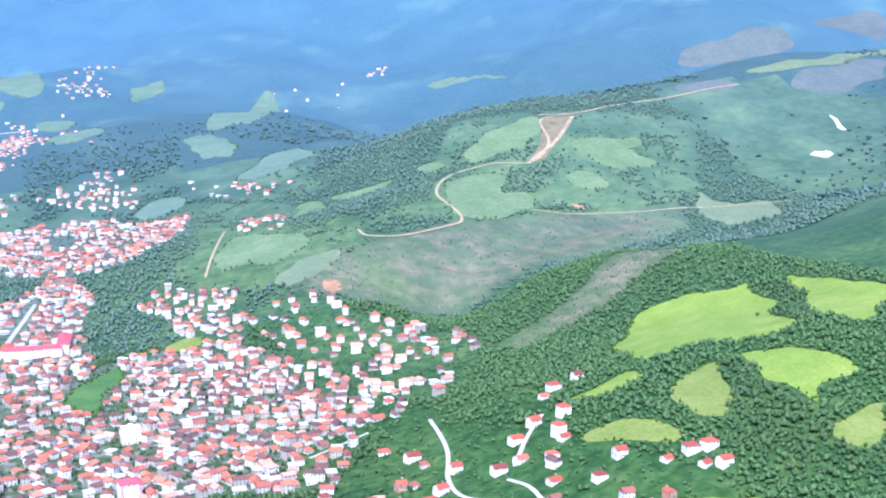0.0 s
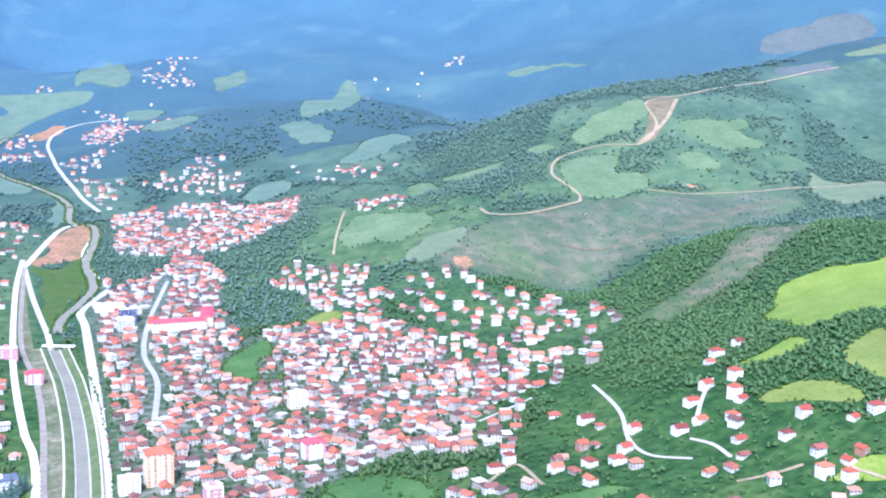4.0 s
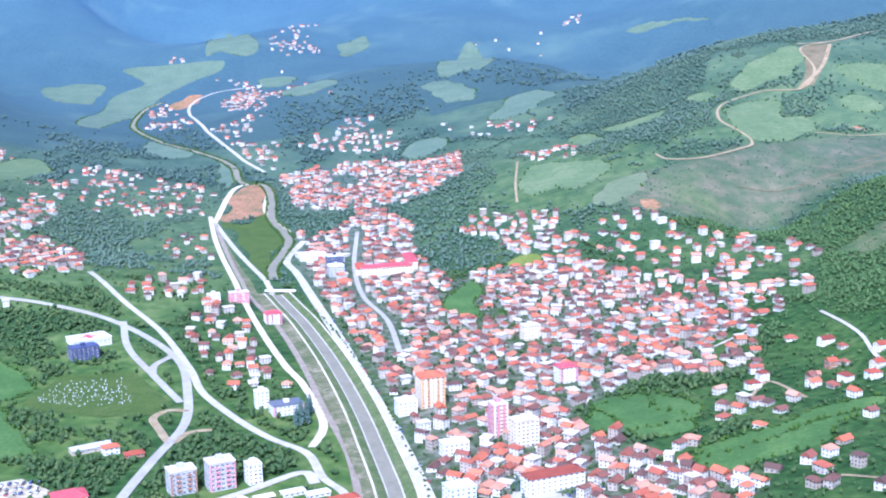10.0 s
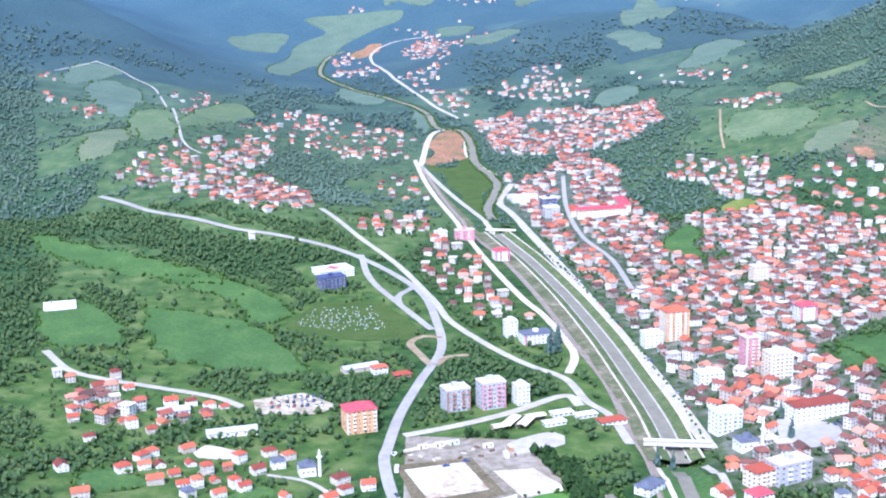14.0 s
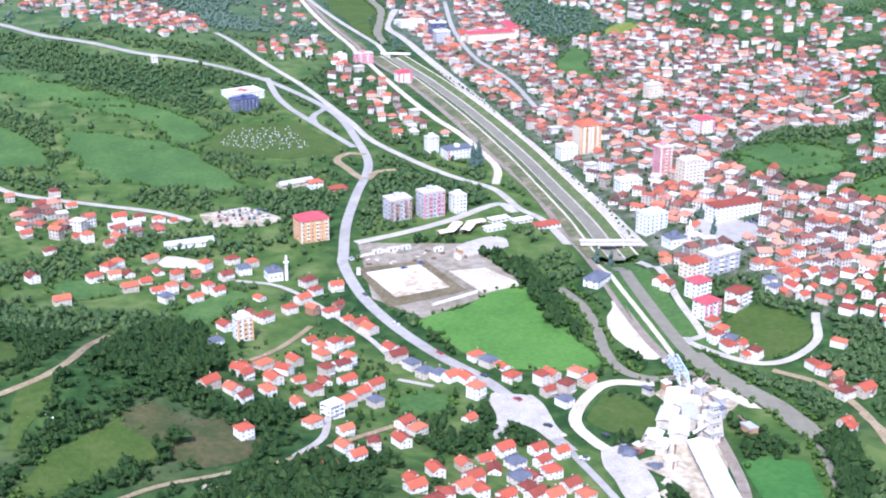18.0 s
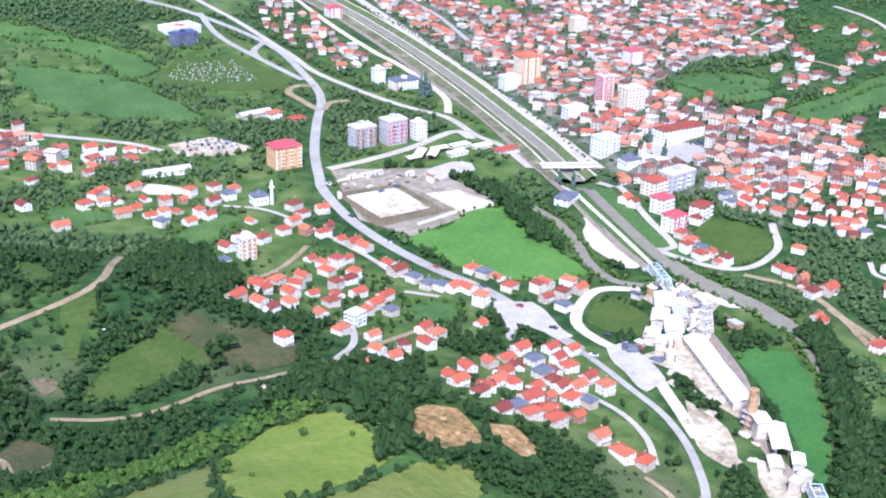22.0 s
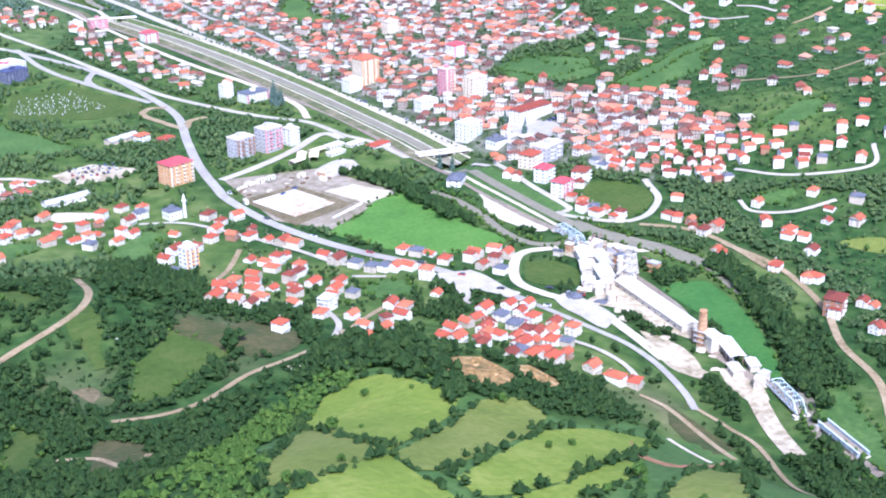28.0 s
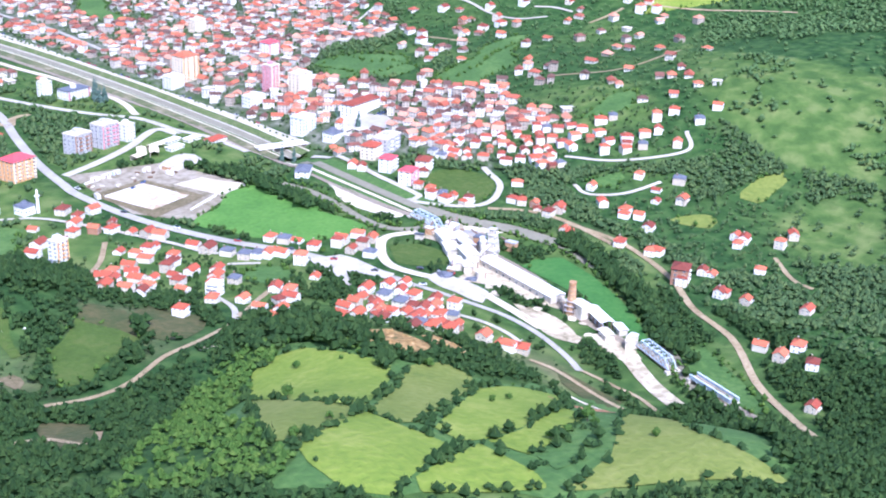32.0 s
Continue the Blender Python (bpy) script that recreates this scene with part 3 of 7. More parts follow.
# ---- fields, soil, water, roads and settlements ----
patch("hill_turf", [(-281, -330), (-260, -332), (-253, -379), (-228, -403), (-167, -405), (-151, -436), (-246, -550), (-250, -562), (-380, -494), (-378, -475), (-370, -460), (-369, -442), (-315, -363)], "lush", "rough grass between the hill meadows", "grass")
patch("hill_meadow", [(-288, -333), (-273, -328), (-261, -334), (-258, -362), (-256, -383), (-271, -398), (-296, -417), (-321, -436), (-321, -412), (-313, -362)], "meadow", "pale green mown hill meadow with hedges round it", "meadow", hedge=0.34, soft=False, lift=0.6)
patch("hill_meadow", [(-314, -363), (-322, -413), (-323, -438), (-348, -452), (-366, -458), (-371, -449), (-359, -428)], "stubble", "pale green mown hill meadow with hedges round it", "meadow", hedge=0.34, soft=False, lift=0.6)
patch("hill_meadow", [(-324, -439), (-326, -459), (-324, -480), (-352, -493), (-370, -501), (-380, -493), (-377, -474), (-370, -460), (-349, -452)], "meadow", "pale green mown hill meadow with hedges round it", "meadow", hedge=0.34, soft=False, lift=0.6)
patch("hill_meadow", [(-250, -388), (-231, -389), (-232, -406), (-250, -422), (-289, -443), (-316, -458), (-325, -456), (-322, -440), (-283, -412), (-266, -399)], "stubble", "pale green mown hill meadow with hedges round it", "meadow", hedge=0.34, soft=False, lift=0.6)
patch("hill_meadow", [(-247, -422), (-220, -418), (-184, -418), (-235, -456), (-283, -475), (-308, -479), (-317, -477), (-315, -464), (-296, -452)], "meadow", "pale green mown hill meadow with hedges round it", "meadow", hedge=0.34, soft=False, lift=0.6)
patch("hill_meadow", [(-241, -461), (-255, -480), (-284, -492), (-305, -496), (-307, -480), (-287, -477)], "meadow", "pale green mown hill meadow with hedges round it", "meadow", hedge=0.34, soft=False, lift=0.6)
patch("hill_meadow", [(-260, -486), (-278, -502), (-301, -510), (-308, -509), (-304, -498), (-286, -495)], "lush", "pale green mown hill meadow with hedges round it", "meadow", hedge=0.34, soft=False, lift=0.6)
patch("hill_meadow", [(-312, -481), (-315, -507), (-320, -516), (-361, -503), (-356, -496)], "meadow", "pale green mown hill meadow with hedges round it", "meadow", hedge=0.34, soft=False, lift=0.6)
patch("hill_meadow", [(-150, -433), (-247, -518), (-253, -549), (-256, -561), (-317, -520), (-286, -514)], "stubble", "pale green mown hill meadow with hedges round it", "meadow", hedge=0.34, soft=False, lift=0.6)
patch("hill_meadow", [(-348, -284), (-343, -265), (-325, -246), (-309, -233), (-295, -248), (-293, -256), (-307, -268), (-323, -274), (-336, -283)], "hollow", "green grass slope in the wooded hollow", "meadow", hedge=0.3)
patch("scrub_slope", [(-310, -235), (-295, -217), (-283, -228), (-287, -245), (-294, -257), (-297, -247)], "scrub", "thin brownish grass and scrub on the slope", "grass", hedge=0, lift=0.4)
patch("scrub_slope", [(-289, -241), (-265, -223), (-250, -251), (-262, -264), (-287, -267)], "scrub", "thin brownish grass and scrub on the slope", "grass", hedge=0)
patch("scrub_slope", [(-346, -198), (-334, -192), (-335, -211), (-343, -238), (-349, -256), (-353, -250), (-349, -226)], "hollow", "grassy clearing with white stones on the slope", "grass", hedge=0)
patch("bare_soil", [(-414, -487), (-408, -478), (-398, -484), (-402, -494)], "redsoil", "red earth scar beside the meadow", "soil", hedge=0)
patch("scrub_slope", [(-366, -262), (-358, -262), (-355, -269), (-363, -277)], "earth", "bare brown slope in the hollow", "soil", hedge=0)
patch("scrub_slope", [(-373, -311), (-361, -327), (-373, -354), (-391, -357)], "scrub", "thin brownish grass and scrub on the slope", "grass", hedge=0)
patch("hill_meadow", [(-396, -286), (-391, -297), (-405, -337), (-418, -339)], "hollow", "green grass slope in the wooded hollow", "meadow", hedge=0.3)
patch("hill_meadow", [(-363, -146), (-352, -149), (-347, -170), (-362, -181)], "hollow", "green grass slope in the wooded hollow", "meadow", hedge=0.3)
patch("scrub_slope", [(-139, -379), (-138, -394), (-141, -416), (-158, -423), (-159, -404)], "scrub", "thin brownish grass and scrub on the slope", "grass", hedge=0)
patch("loop_grass", [(-85, -207), (-71, -216), (-72, -242), (-86, -254), (-98, -244), (-102, -230)], "hollow", "rough grass inside the works' loop road", "grass", hedge=0)
patch("river_meadow", [(-148, -103), (-120, -82), (-83, -65), (-68, -93), (-72, -135), (-80, -171), (-113, -174), (-129, -158), (-138, -129)], "crop", "lush green mown field beside the building site", "field", hedge=0.3)
patch("river_meadow", [(-53, -282), (-40, -279), (-24, -288), (-33, -318), (-46, -345), (-60, -368), (-78, -389), (-79, -382), (-68, -352), (-58, -315)], "deepcrop", "bright green strip of field beside the factory", "field", hedge=0.12, soft=False)
patch("field", [(-465, 563), (-412, 524), (-339, 464), (-282, 421), (-295, 394), (-370, 432), (-452, 492)], "lush", "green valley pasture bounded by bushes", "field", hedge=0.6)
patch("field", [(-335, 421), (-276, 406), (-228, 349), (-232, 304), (-253, 293), (-279, 363)], "lush", "green valley pasture bounded by bushes", "field", hedge=0.6)
patch("field", [(-345, 342), (-276, 311), (-231, 231), (-214, 163), (-300, 190), (-330, 247)], "lush", "green valley pasture bounded by bushes", "field", hedge=0.6)
patch("field", [(-424, 343), (-398, 370), (-364, 322), (-354, 251), (-389, 241), (-410, 271)], "lush", "green valley pasture bounded by bushes", "field", hedge=0.6)
patch("field", [(562, 291), (592, 320), (636, 376), (673, 375), (712, 353), (742, 350), (720, 308), (654, 168), (631, 154), (611, 176), (584, 187), (546, 196), (563, 247)], "meadow", "bright green mown meadow on the hill, edged by bushes", "meadow", hedge=0.3)
patch("field", [(766, 333), (775, 292), (777, 224), (714, 140), (686, 143), (686, 178), (739, 271)], "meadow", "bright green mown meadow on the hill, edged by bushes", "meadow", hedge=0.3)
patch("field", [(594, 139), (625, 122), (639, 72), (634, 56), (597, 47), (584, 33), (584, 63), (586, 97)], "meadow", "bright green mown meadow on the hill, edged by bushes", "meadow", hedge=0.3)
patch("field", [(524, 112), (550, 134), (574, 139), (557, 97), (532, 50), (519, 56), (518, 88)], "stubble", "dry yellowish grass field on the slope", "field", hedge=0.3)
patch("field", [(476, 173), (494, 173), (528, 187), (526, 156), (501, 152), (482, 156)], "meadow", "bright green mown meadow on the hill, edged by bushes", "meadow", hedge=0.3)
patch("field", [(452, 100), (472, 100), (491, 80), (498, 47), (489, 45), (466, 70), (449, 88)], "stubble", "dry yellowish grass field on the slope", "field", hedge=0.3)
patch("field", [(575, 2), (599, 7), (621, 14), (589, -30), (570, -24)], "stubble", "dry yellowish grass field on the slope", "field", hedge=0.3)
patch("field", [(856, 1037), (906, 1048), (971, 1050), (943, 1011), (966, 976), (916, 955), (870, 968)], "pasture", "green valley pasture bounded by bushes", "field", hedge=0.2)
patch("field", [(811, 947), (846, 953), (862, 914), (819, 908)], "pasture", "green valley pasture bounded by bushes", "field", hedge=0.2)
patch("field", [(630, 931), (674, 980), (707, 976), (732, 960), (700, 908), (745, 905), (711, 844), (660, 830), (618, 841)], "pasture", "green valley pasture bounded by bushes", "field", hedge=0.3)
patch("field", [(706, 1069), (763, 1112), (845, 1140), (817, 1065), (760, 1034), (706, 1024)], "pasture", "green valley pasture bounded by bushes", "field", hedge=0.2)
patch("field", [(977, 888), (991, 836), (1052, 824), (1004, 734), (943, 740), (948, 819)], "drypasture", "dry yellowish grass field on the slope", "field", hedge=0.1)
patch("heath", [(1681, 2246), (1823, 2297), (1987, 2295), (1967, 2200), (1698, 2212)], "heath", "brown heather heath on the upper hill, greyed for haze", "heath", hedge=0)
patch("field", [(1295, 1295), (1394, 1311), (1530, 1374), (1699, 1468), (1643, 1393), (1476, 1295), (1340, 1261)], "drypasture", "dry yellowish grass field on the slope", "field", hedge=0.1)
patch("heath", [(1158, 1280), (1244, 1272), (1225, 1226), (1149, 1244)], "heath", "brown heather heath on the upper hill, greyed for haze", "heath", hedge=0)
patch("heath", [(2142, 2348), (2296, 2417), (2382, 2384), (2250, 2200), (2226, 2263)], "heath", "brown heather heath on the upper hill, greyed for haze", "heath", hedge=0)
patch("heath", [(1332, 1221), (1412, 1268), (1612, 1350), (1512, 1214), (1380, 1169)], "heath", "brown heather heath on the upper hill, greyed for haze", "heath", hedge=0)
patch("field", [(-264, 2172), (-213, 2525), (-121, 2637), (-169, 2747), (-64, 2720), (33, 2674), (81, 2650), (58, 2617), (-26, 2594), (-95, 2480), (-169, 2281), (-218, 2026)], "hazed_pasture", "green valley pasture bounded by bushes", "field", hedge=0.2)
patch("field", [(-364, 2588), (-310, 2669), (-223, 2648), (-252, 2522), (-327, 2503)], "hazed_pasture", "green valley pasture bounded by bushes", "field", hedge=0.1)
patch("field", [(38, 2771), (136, 3502), (168, 2957), (166, 2732), (132, 2663), (78, 2708)], "hazed_pasture", "green valley pasture bounded by bushes", "field", hedge=0.15)
patch("field", [(379, 2679), (408, 2828), (484, 2884), (478, 2813), (420, 2711)], "hazed_pasture", "green valley pasture bounded by bushes", "field", hedge=0.15)
patch("field", [(472, 1921), (675, 2620), (747, 2639), (576, 1938), (517, 1873)], "hazed_pasture", "dry yellowish grass field on the slope", "field", hedge=0.1)
patch("field", [(413, 1819), (451, 1828), (482, 1703), (473, 1634), (420, 1645), (404, 1693)], "hazed_pasture", "green valley pasture bounded by bushes", "field", hedge=0.2)
patch("field", [(463, 1498), (524, 1592), (589, 1625), (582, 1531), (516, 1459), (458, 1420)], "hazed_pasture", "green valley pasture bounded by bushes", "field", hedge=0.2)
patch("field", [(1141, 2591), (1193, 2569), (1260, 2501), (1308, 2430), (1231, 2505), (1153, 2546)], "hazed_pasture", "dry yellowish grass field on the slope", "field", hedge=0.1)
patch("field", [(280, 1389), (332, 1421), (351, 1376), (335, 1329), (281, 1304)], "hazed_pasture", "green valley pasture bounded by bushes", "field", hedge=0.3)
patch("field", [(-21, 1456), (-4, 1512), (11, 1392), (6, 1293), (-12, 1279)], "hazed_pasture", "lush green field below the hamlet", "field", hedge=0.2)
patch("field", [(-132, 1770), (-92, 1738), (-51, 1611), (-106, 1590)], "hazed_pasture", "green valley pasture bounded by bushes", "field", hedge=0.2)
patch("field", [(326, 868), (353, 906), (394, 883), (427, 848), (426, 812), (381, 774), (353, 806), (315, 808)], "pasture", "lush green field below the hamlet", "field", hedge=0.25)
patch("field", [(361, 696), (397, 747), (449, 766), (424, 716), (386, 685)], "drypasture", "dry yellowish grass field on the slope", "field", hedge=0.1)
patch("field", [(473, 1121), (505, 1119), (498, 1037), (432, 942)], "pasture", "green valley pasture bounded by bushes", "field", hedge=0.2)
patch("field", [(517, 1103), (562, 1082), (597, 1057), (574, 1023), (525, 1068)], "pasture", "green valley pasture bounded by bushes", "field", hedge=0.2)
patch("field", [(632, 1063), (657, 1071), (670, 1050), (648, 1021)], "pasture", "green valley pasture bounded by bushes", "field", hedge=0.1)
patch("bare_soil", [(-75, 2426), (-5, 2501), (9, 2455), (-43, 2379)], "redsoil", "bare reddish ploughed land beside the village", "soil", hedge=0)
patch("field", [(146, 2493), (202, 2510), (238, 2462), (191, 2397)], "hazed_pasture", "green valley pasture bounded by bushes", "field", hedge=0.2)
patch("field", [(169, 2305), (257, 2074), (259, 2002), (187, 1981)], "hazed_pasture", "green valley pasture bounded by bushes", "field", hedge=0.2)
patch("field", [(-555, 1475), (-541, 1555), (-496, 1559), (-455, 1446), (-429, 1126), (-471, 1152)], "hazed_pasture", "dry yellowish grass field on the slope", "field", hedge=0.3)
patch("field", [(-442, 1106), (-386, 1142), (-369, 1047), (-380, 893), (-411, 928)], "pasture", "green valley pasture bounded by bushes", "field", hedge=0.3)
patch("field", [(-599, 1632), (-548, 1669), (-512, 1614), (-548, 1542), (-579, 1488)], "hazed_pasture", "green valley pasture bounded by bushes", "field", hedge=0.2)
patch("field", [(-370, 1128), (-352, 1478), (-288, 1481), (-299, 1197), (-353, 1062)], "pasture", "green valley pasture bounded by bushes", "field", hedge=0.2)
patch("field", [(-474, 871), (-455, 999), (-414, 954), (-425, 845), (-459, 821)], "drypasture", "dry yellowish grass field on the slope", "field", hedge=0.3)
patch("field", [(-335, -2), (-317, -13), (-305, -29), (-339, -44), (-345, -28)], "lush", "green valley pasture bounded by bushes", "field", hedge=0.6)
patch("field", [(-274, -58), (-242, -32), (-234, -42), (-258, -80), (-268, -90)], "lush", "green valley pasture bounded by bushes", "field", hedge=0.6)
patch("field", [(-191, -197), (-170, -184), (-158, -193), (-164, -212), (-183, -211)], "lush", "green valley pasture bounded by bushes", "field", hedge=0.6)
patch("field", [(168, 156), (202, 157), (195, 116), (208, 90), (194, 56), (167, 55), (159, 94)], "lush", "green valley pasture bounded by bushes", "field", hedge=0.6)
patch("field", [(175, 9), (208, 28), (265, 22), (296, 30), (253, -7), (200, -28), (175, -24)], "lush", "green valley pasture bounded by bushes", "field", hedge=0.6)
patch("field", [(133, 484), (181, 572), (182, 525), (154, 435), (186, 456), (169, 430)], "lush", "green valley pasture bounded by bushes", "field", hedge=0.6)
patch("field", [(236, 621), (264, 632), (276, 611), (241, 596)], "stubble", "dry yellowish grass field on the slope", "field", hedge=0.3)
patch("field", [(431, -16), (467, -11), (509, -52), (494, -74), (458, -40)], "meadow", "green valley pasture bounded by bushes", "field", hedge=0.4)
patch("field", [(185, 20), (232, 31), (322, 55), (313, 32), (231, 16), (179, 0)], "lush", "green valley pasture bounded by bushes", "field", hedge=0.6)
patch("field", [(168, 148), (213, 149), (217, 85), (165, 75), (143, 100)], "lush", "green valley pasture bounded by bushes", "field", hedge=0.6)
patch("field", [(154, -159), (203, -155), (213, -166), (183, -182), (163, -170)], "lush", "green valley pasture bounded by bushes", "field", hedge=0.6)
patch("field", [(84, -224), (109, -229), (103, -239), (87, -244)], "lush", "green valley pasture bounded by bushes", "field", hedge=0.6)
patch("field", [(73, -296), (99, -310), (82, -323)], "stubble", "dry yellowish grass field on the slope", "field", hedge=0.3)
patch("field", [(130, -312), (162, -307), (176, -315), (168, -325), (131, -324)], "stubble", "dry yellowish grass field on the slope", "field", hedge=0.3)
patch("field", [(-85, -412), (-66, -415), (-84, -446), (-108, -473), (-102, -452)], "lush", "green valley pasture bounded by bushes", "field", hedge=0.6)
patch("field", [(12, -139), (35, -132), (48, -162), (26, -189), (2, -186), (0, -157)], "hollow", "rough grass inside the river road bend", "field", hedge=0.3)
patch("burial_ground", [(-230, 283), (-205, 346), (-149, 343), (-125, 262), (-133, 233), (-173, 238), (-220, 265)], "hollow", "rough dark grass of the hillside burial ground", "grass", hedge=0, soft=False)
patch("bare_slope", [(776, 1000), (815, 1046), (846, 1114), (906, 1148), (841, 1045), (797, 995)], "earth", "bare dirt slope beside the far track", "soil", hedge=0)
patch("bare_soil", [(1, 1262), (42, 1246), (25, 1090), (-14, 1020), (-38, 1030)], "redsoil", "bare red earth heaped on the river island", "soil", hedge=0)
patch("bare_soil", [(411, 683), (426, 680), (427, 655), (414, 643), (408, 659)], "redsoil", "red earth scar on the hillside", "soil", hedge=0)
patch("island_grass", [(-37, 998), (-5, 989), (25, 1047), (29, 891), (2, 814), (1, 687), (-12, 644)], "hollow", "dry grass on the river island", "grass", hedge=0)
patch("quarry", [(-245, -352), (-229, -340), (-217, -342), (-220, -372), (-235, -377), (-243, -370)], "sand", "small open sand quarry in the wooded slope", "quarry", hedge=0)
patch("quarry", [(-209, -353), (-196, -351), (-193, -368), (-205, -377), (-212, -366)], "sand", "small open sand quarry in the wooded slope", "quarry", hedge=0)
patch("quarry", [(1338, 1108), (1337, 1090), (1329, 1060), (1321, 1036), (1316, 1040), (1325, 1075)], "gravel", "pale streak of bare rock on the hill", "quarry", hedge=0)
patch("bare_soil", [(786, 872), (798, 870), (800, 858), (790, 856)], "redsoil", "small red earth scar in the brown scrub", "soil", hedge=0)
patch("quarry", [(1218, 980), (1232, 990), (1240, 978), (1250, 984), (1247, 962), (1232, 956), (1226, 966)], "gravel", "pale rock quarry on the green hill", "quarry", hedge=0)
patch("building_site", [(-158, 35), (-92, 18), (-77, -58), (-147, -95), (-168, -60)], "site", "levelled trodden soil of a building site", "site", hedge=0, code=2, soft=False, lift=0.25)
patch("excavation", [(-168, -12), (-124, -6), (-113, -61), (-162, -76)], "earth", "brown rim of an excavated sports ground", "site", hedge=0, code=2, soft=False, lift=0.5)
patch("pitch_floor", [(-164, -20), (-129, -13), (-121, -54), (-155, -63)], "fill", "white gravel floor inside the excavated pitch", "site", hedge=0, code=2, soft=False, lift=0.75)
patch("car_park", [(-115, -28), (-92, -28), (-78, -61), (-105, -67)], "gravel", "white concrete yard beside the building site", "yard", hedge=0, code=2, soft=False, lift=0.5)
patch("factory_yard", [(-62, -206), (-40, -208), (-21, -221), (-57, -271), (-70, -329), (-85, -335), (-84, -300), (-88, -278), (-97, -266), (-68, -262), (-56, -234)], "yard", "white dusty yard of the cement factory", "yard", hedge=0, code=2)
patch("factory_yard", [(-98, -313), (-93, -329), (-98, -360), (-102, -371), (-110, -356), (-106, -329)], "yard", "pale dusty ground below the works", "yard", hedge=0, code=2)
patch("factory_yard", [(-91, -361), (-84, -374), (-94, -396), (-102, -395), (-100, -376)], "yard", "pale dusty ground below the works", "yard", hedge=0, code=2)
patch("gravel_bank", [(-41, -94), (-33, -105), (-39, -173), (-49, -180), (-57, -161)], "gravel", "long strip of pale gravel beside the railway", "yard", hedge=0, code=2)
patch("forecourt", [(-136, -196), (-120, -202), (-118, -241), (-128, -248), (-136, -224), (-149, -246), (-146, -224)], "paving", "pale paved forecourt beside the main road", "yard", hedge=0, code=2, lift=0.55)
patch("road_fork", [(-110, -259), (-97, -256), (-97, -296), (-111, -304), (-111, -286)], "paving", "pale paved fork of main road and works road", "road", hedge=0, code=2, lift=0.5)
patch("river_bar", [(-30, -209), (-24, -222), (-19, -240), (-27, -237), (-32, -220)], "gravel", "pale gravel bar beside the river", "gravel", hedge=0, lift=0.5)
patch("car_yard", [(-251, 113), (-218, 124), (-195, 94), (-211, 80), (-248, 84)], "yard", "pale yard crowded with parked cars", "yard", hedge=0, code=2, soft=False)
patch("school_yard", [(-99, 14), (-68, 27), (-68, 6), (-100, -6)], "paving", "pale school yard", "yard", hedge=0, code=2)
patch("town_square", [(67, 11), (93, -11), (80, -38), (54, -29)], "asphalt", "paved town square between hotel and shops", "square", hedge=0, code=2)
patch("yard", [(-283, 21), (-276, 32), (-253, 16), (-256, 8), (-280, 12)], "gravel", "pale gravel yard before a barn", "yard", hedge=0, code=2)
strip("river_bank", [(-11, -25), (-18, -84), (-24, -135), (-27, -169)], 30, "lush", "grassed flood bank of the lower canal", "bank", lift=0.3)
strip("river", [(-9, -19), (-18, -84), (-24, -135), (-27, -170), (-26, -180)], 7.5, "water", "narrow grey-green lower canal between grass banks", "canal", lift=0.7)
strip("bank_path", [(-21, -30), (-27, -84), (-31, -128), (-36, -177)], 3, "gravel", "pale path on the flood bank", "path", lift=0.6)
strip("river", [(-26, -176), (-24, -198), (-18, -221), (-12, -240), (-9, -272)], 12, "water", "slow green river bending below the town", "river", lift=0.6)
strip("river", [(-9, -272), (-30, -332), (-54, -373), (-78, -402), (-98, -426), (-120, -460), (-136, -487)], 6, "water", "slow green river under willows", "river", lift=0.6, mark=False)
strip("river", [(-60, -71), (-57, -100), (-61, -133), (-67, -159), (-67, -185), (-54, -198), (-34, -196)], 6, "water", "narrow side arm of the river", "river", lift=0.5)
strip("river", [(-8, 646), (-3, 711), (29, 842), (31, 916), (26, 1001), (41, 1157), (41, 1276), (10, 1320), (8, 1473), (-31, 1606), (-113, 1809), (-151, 2089), (-130, 2405), (-84, 2475)], 10, "water", "winding upper river between banks", "river", lift=0.6)
strip("main_road", [(-425, 692), (-363, 605), (-287, 541), (-234, 517), (-177, 485), (-138, 432), (-114, 363), (-111, 280), (-116, 207), (-139, 136), (-158, 73), (-170, 18), (-174, -6), (-173, -55), (-165, -100), (-152, -143), (-138, -175), (-130, -204), (-125, -236), (-121, -258)], 6.8, "asphalt", "grey asphalt main road curving past the junction", "road")
strip("main_road", [(-122, -254), (-119, -280), (-117, -300), (-114, -323), (-116, -347), (-123, -371), (-130, -385)], 3.8, "asphalt", "narrow grey road past the new houses", "road")
strip("side_road", [(-192, 629), (-164, 543), (-127, 448), (-107, 345), (-100, 278), (-79, 206), (-61, 161), (-41, 124), (-37, 78), (-28, 50), (-28, 4)], 6, "paving", "straight pale concrete road", "road")
strip("promenade", [(49, 851), (17, 751), (19, 674), (22, 521), (24, 369), (24, 246), (23, 144), (20, 49), (17, -10)], 8.5, "paving", "wide white paved promenade along the canal", "promenade")
strip("town_road", [(7, -27), (6, -64), (-3, -109), (-11, -157), (-22, -157), (-14, -177), (-1, -194), (14, -197), (30, -190), (43, -179), (52, -161), (57, -152)], 4.5, "paving", "pale road along the river bank", "road")
strip("town_road", [(4, -204), (20, -227), (23, -258), (14, -303)], 4, "track", "pale road climbing out of town", "road")
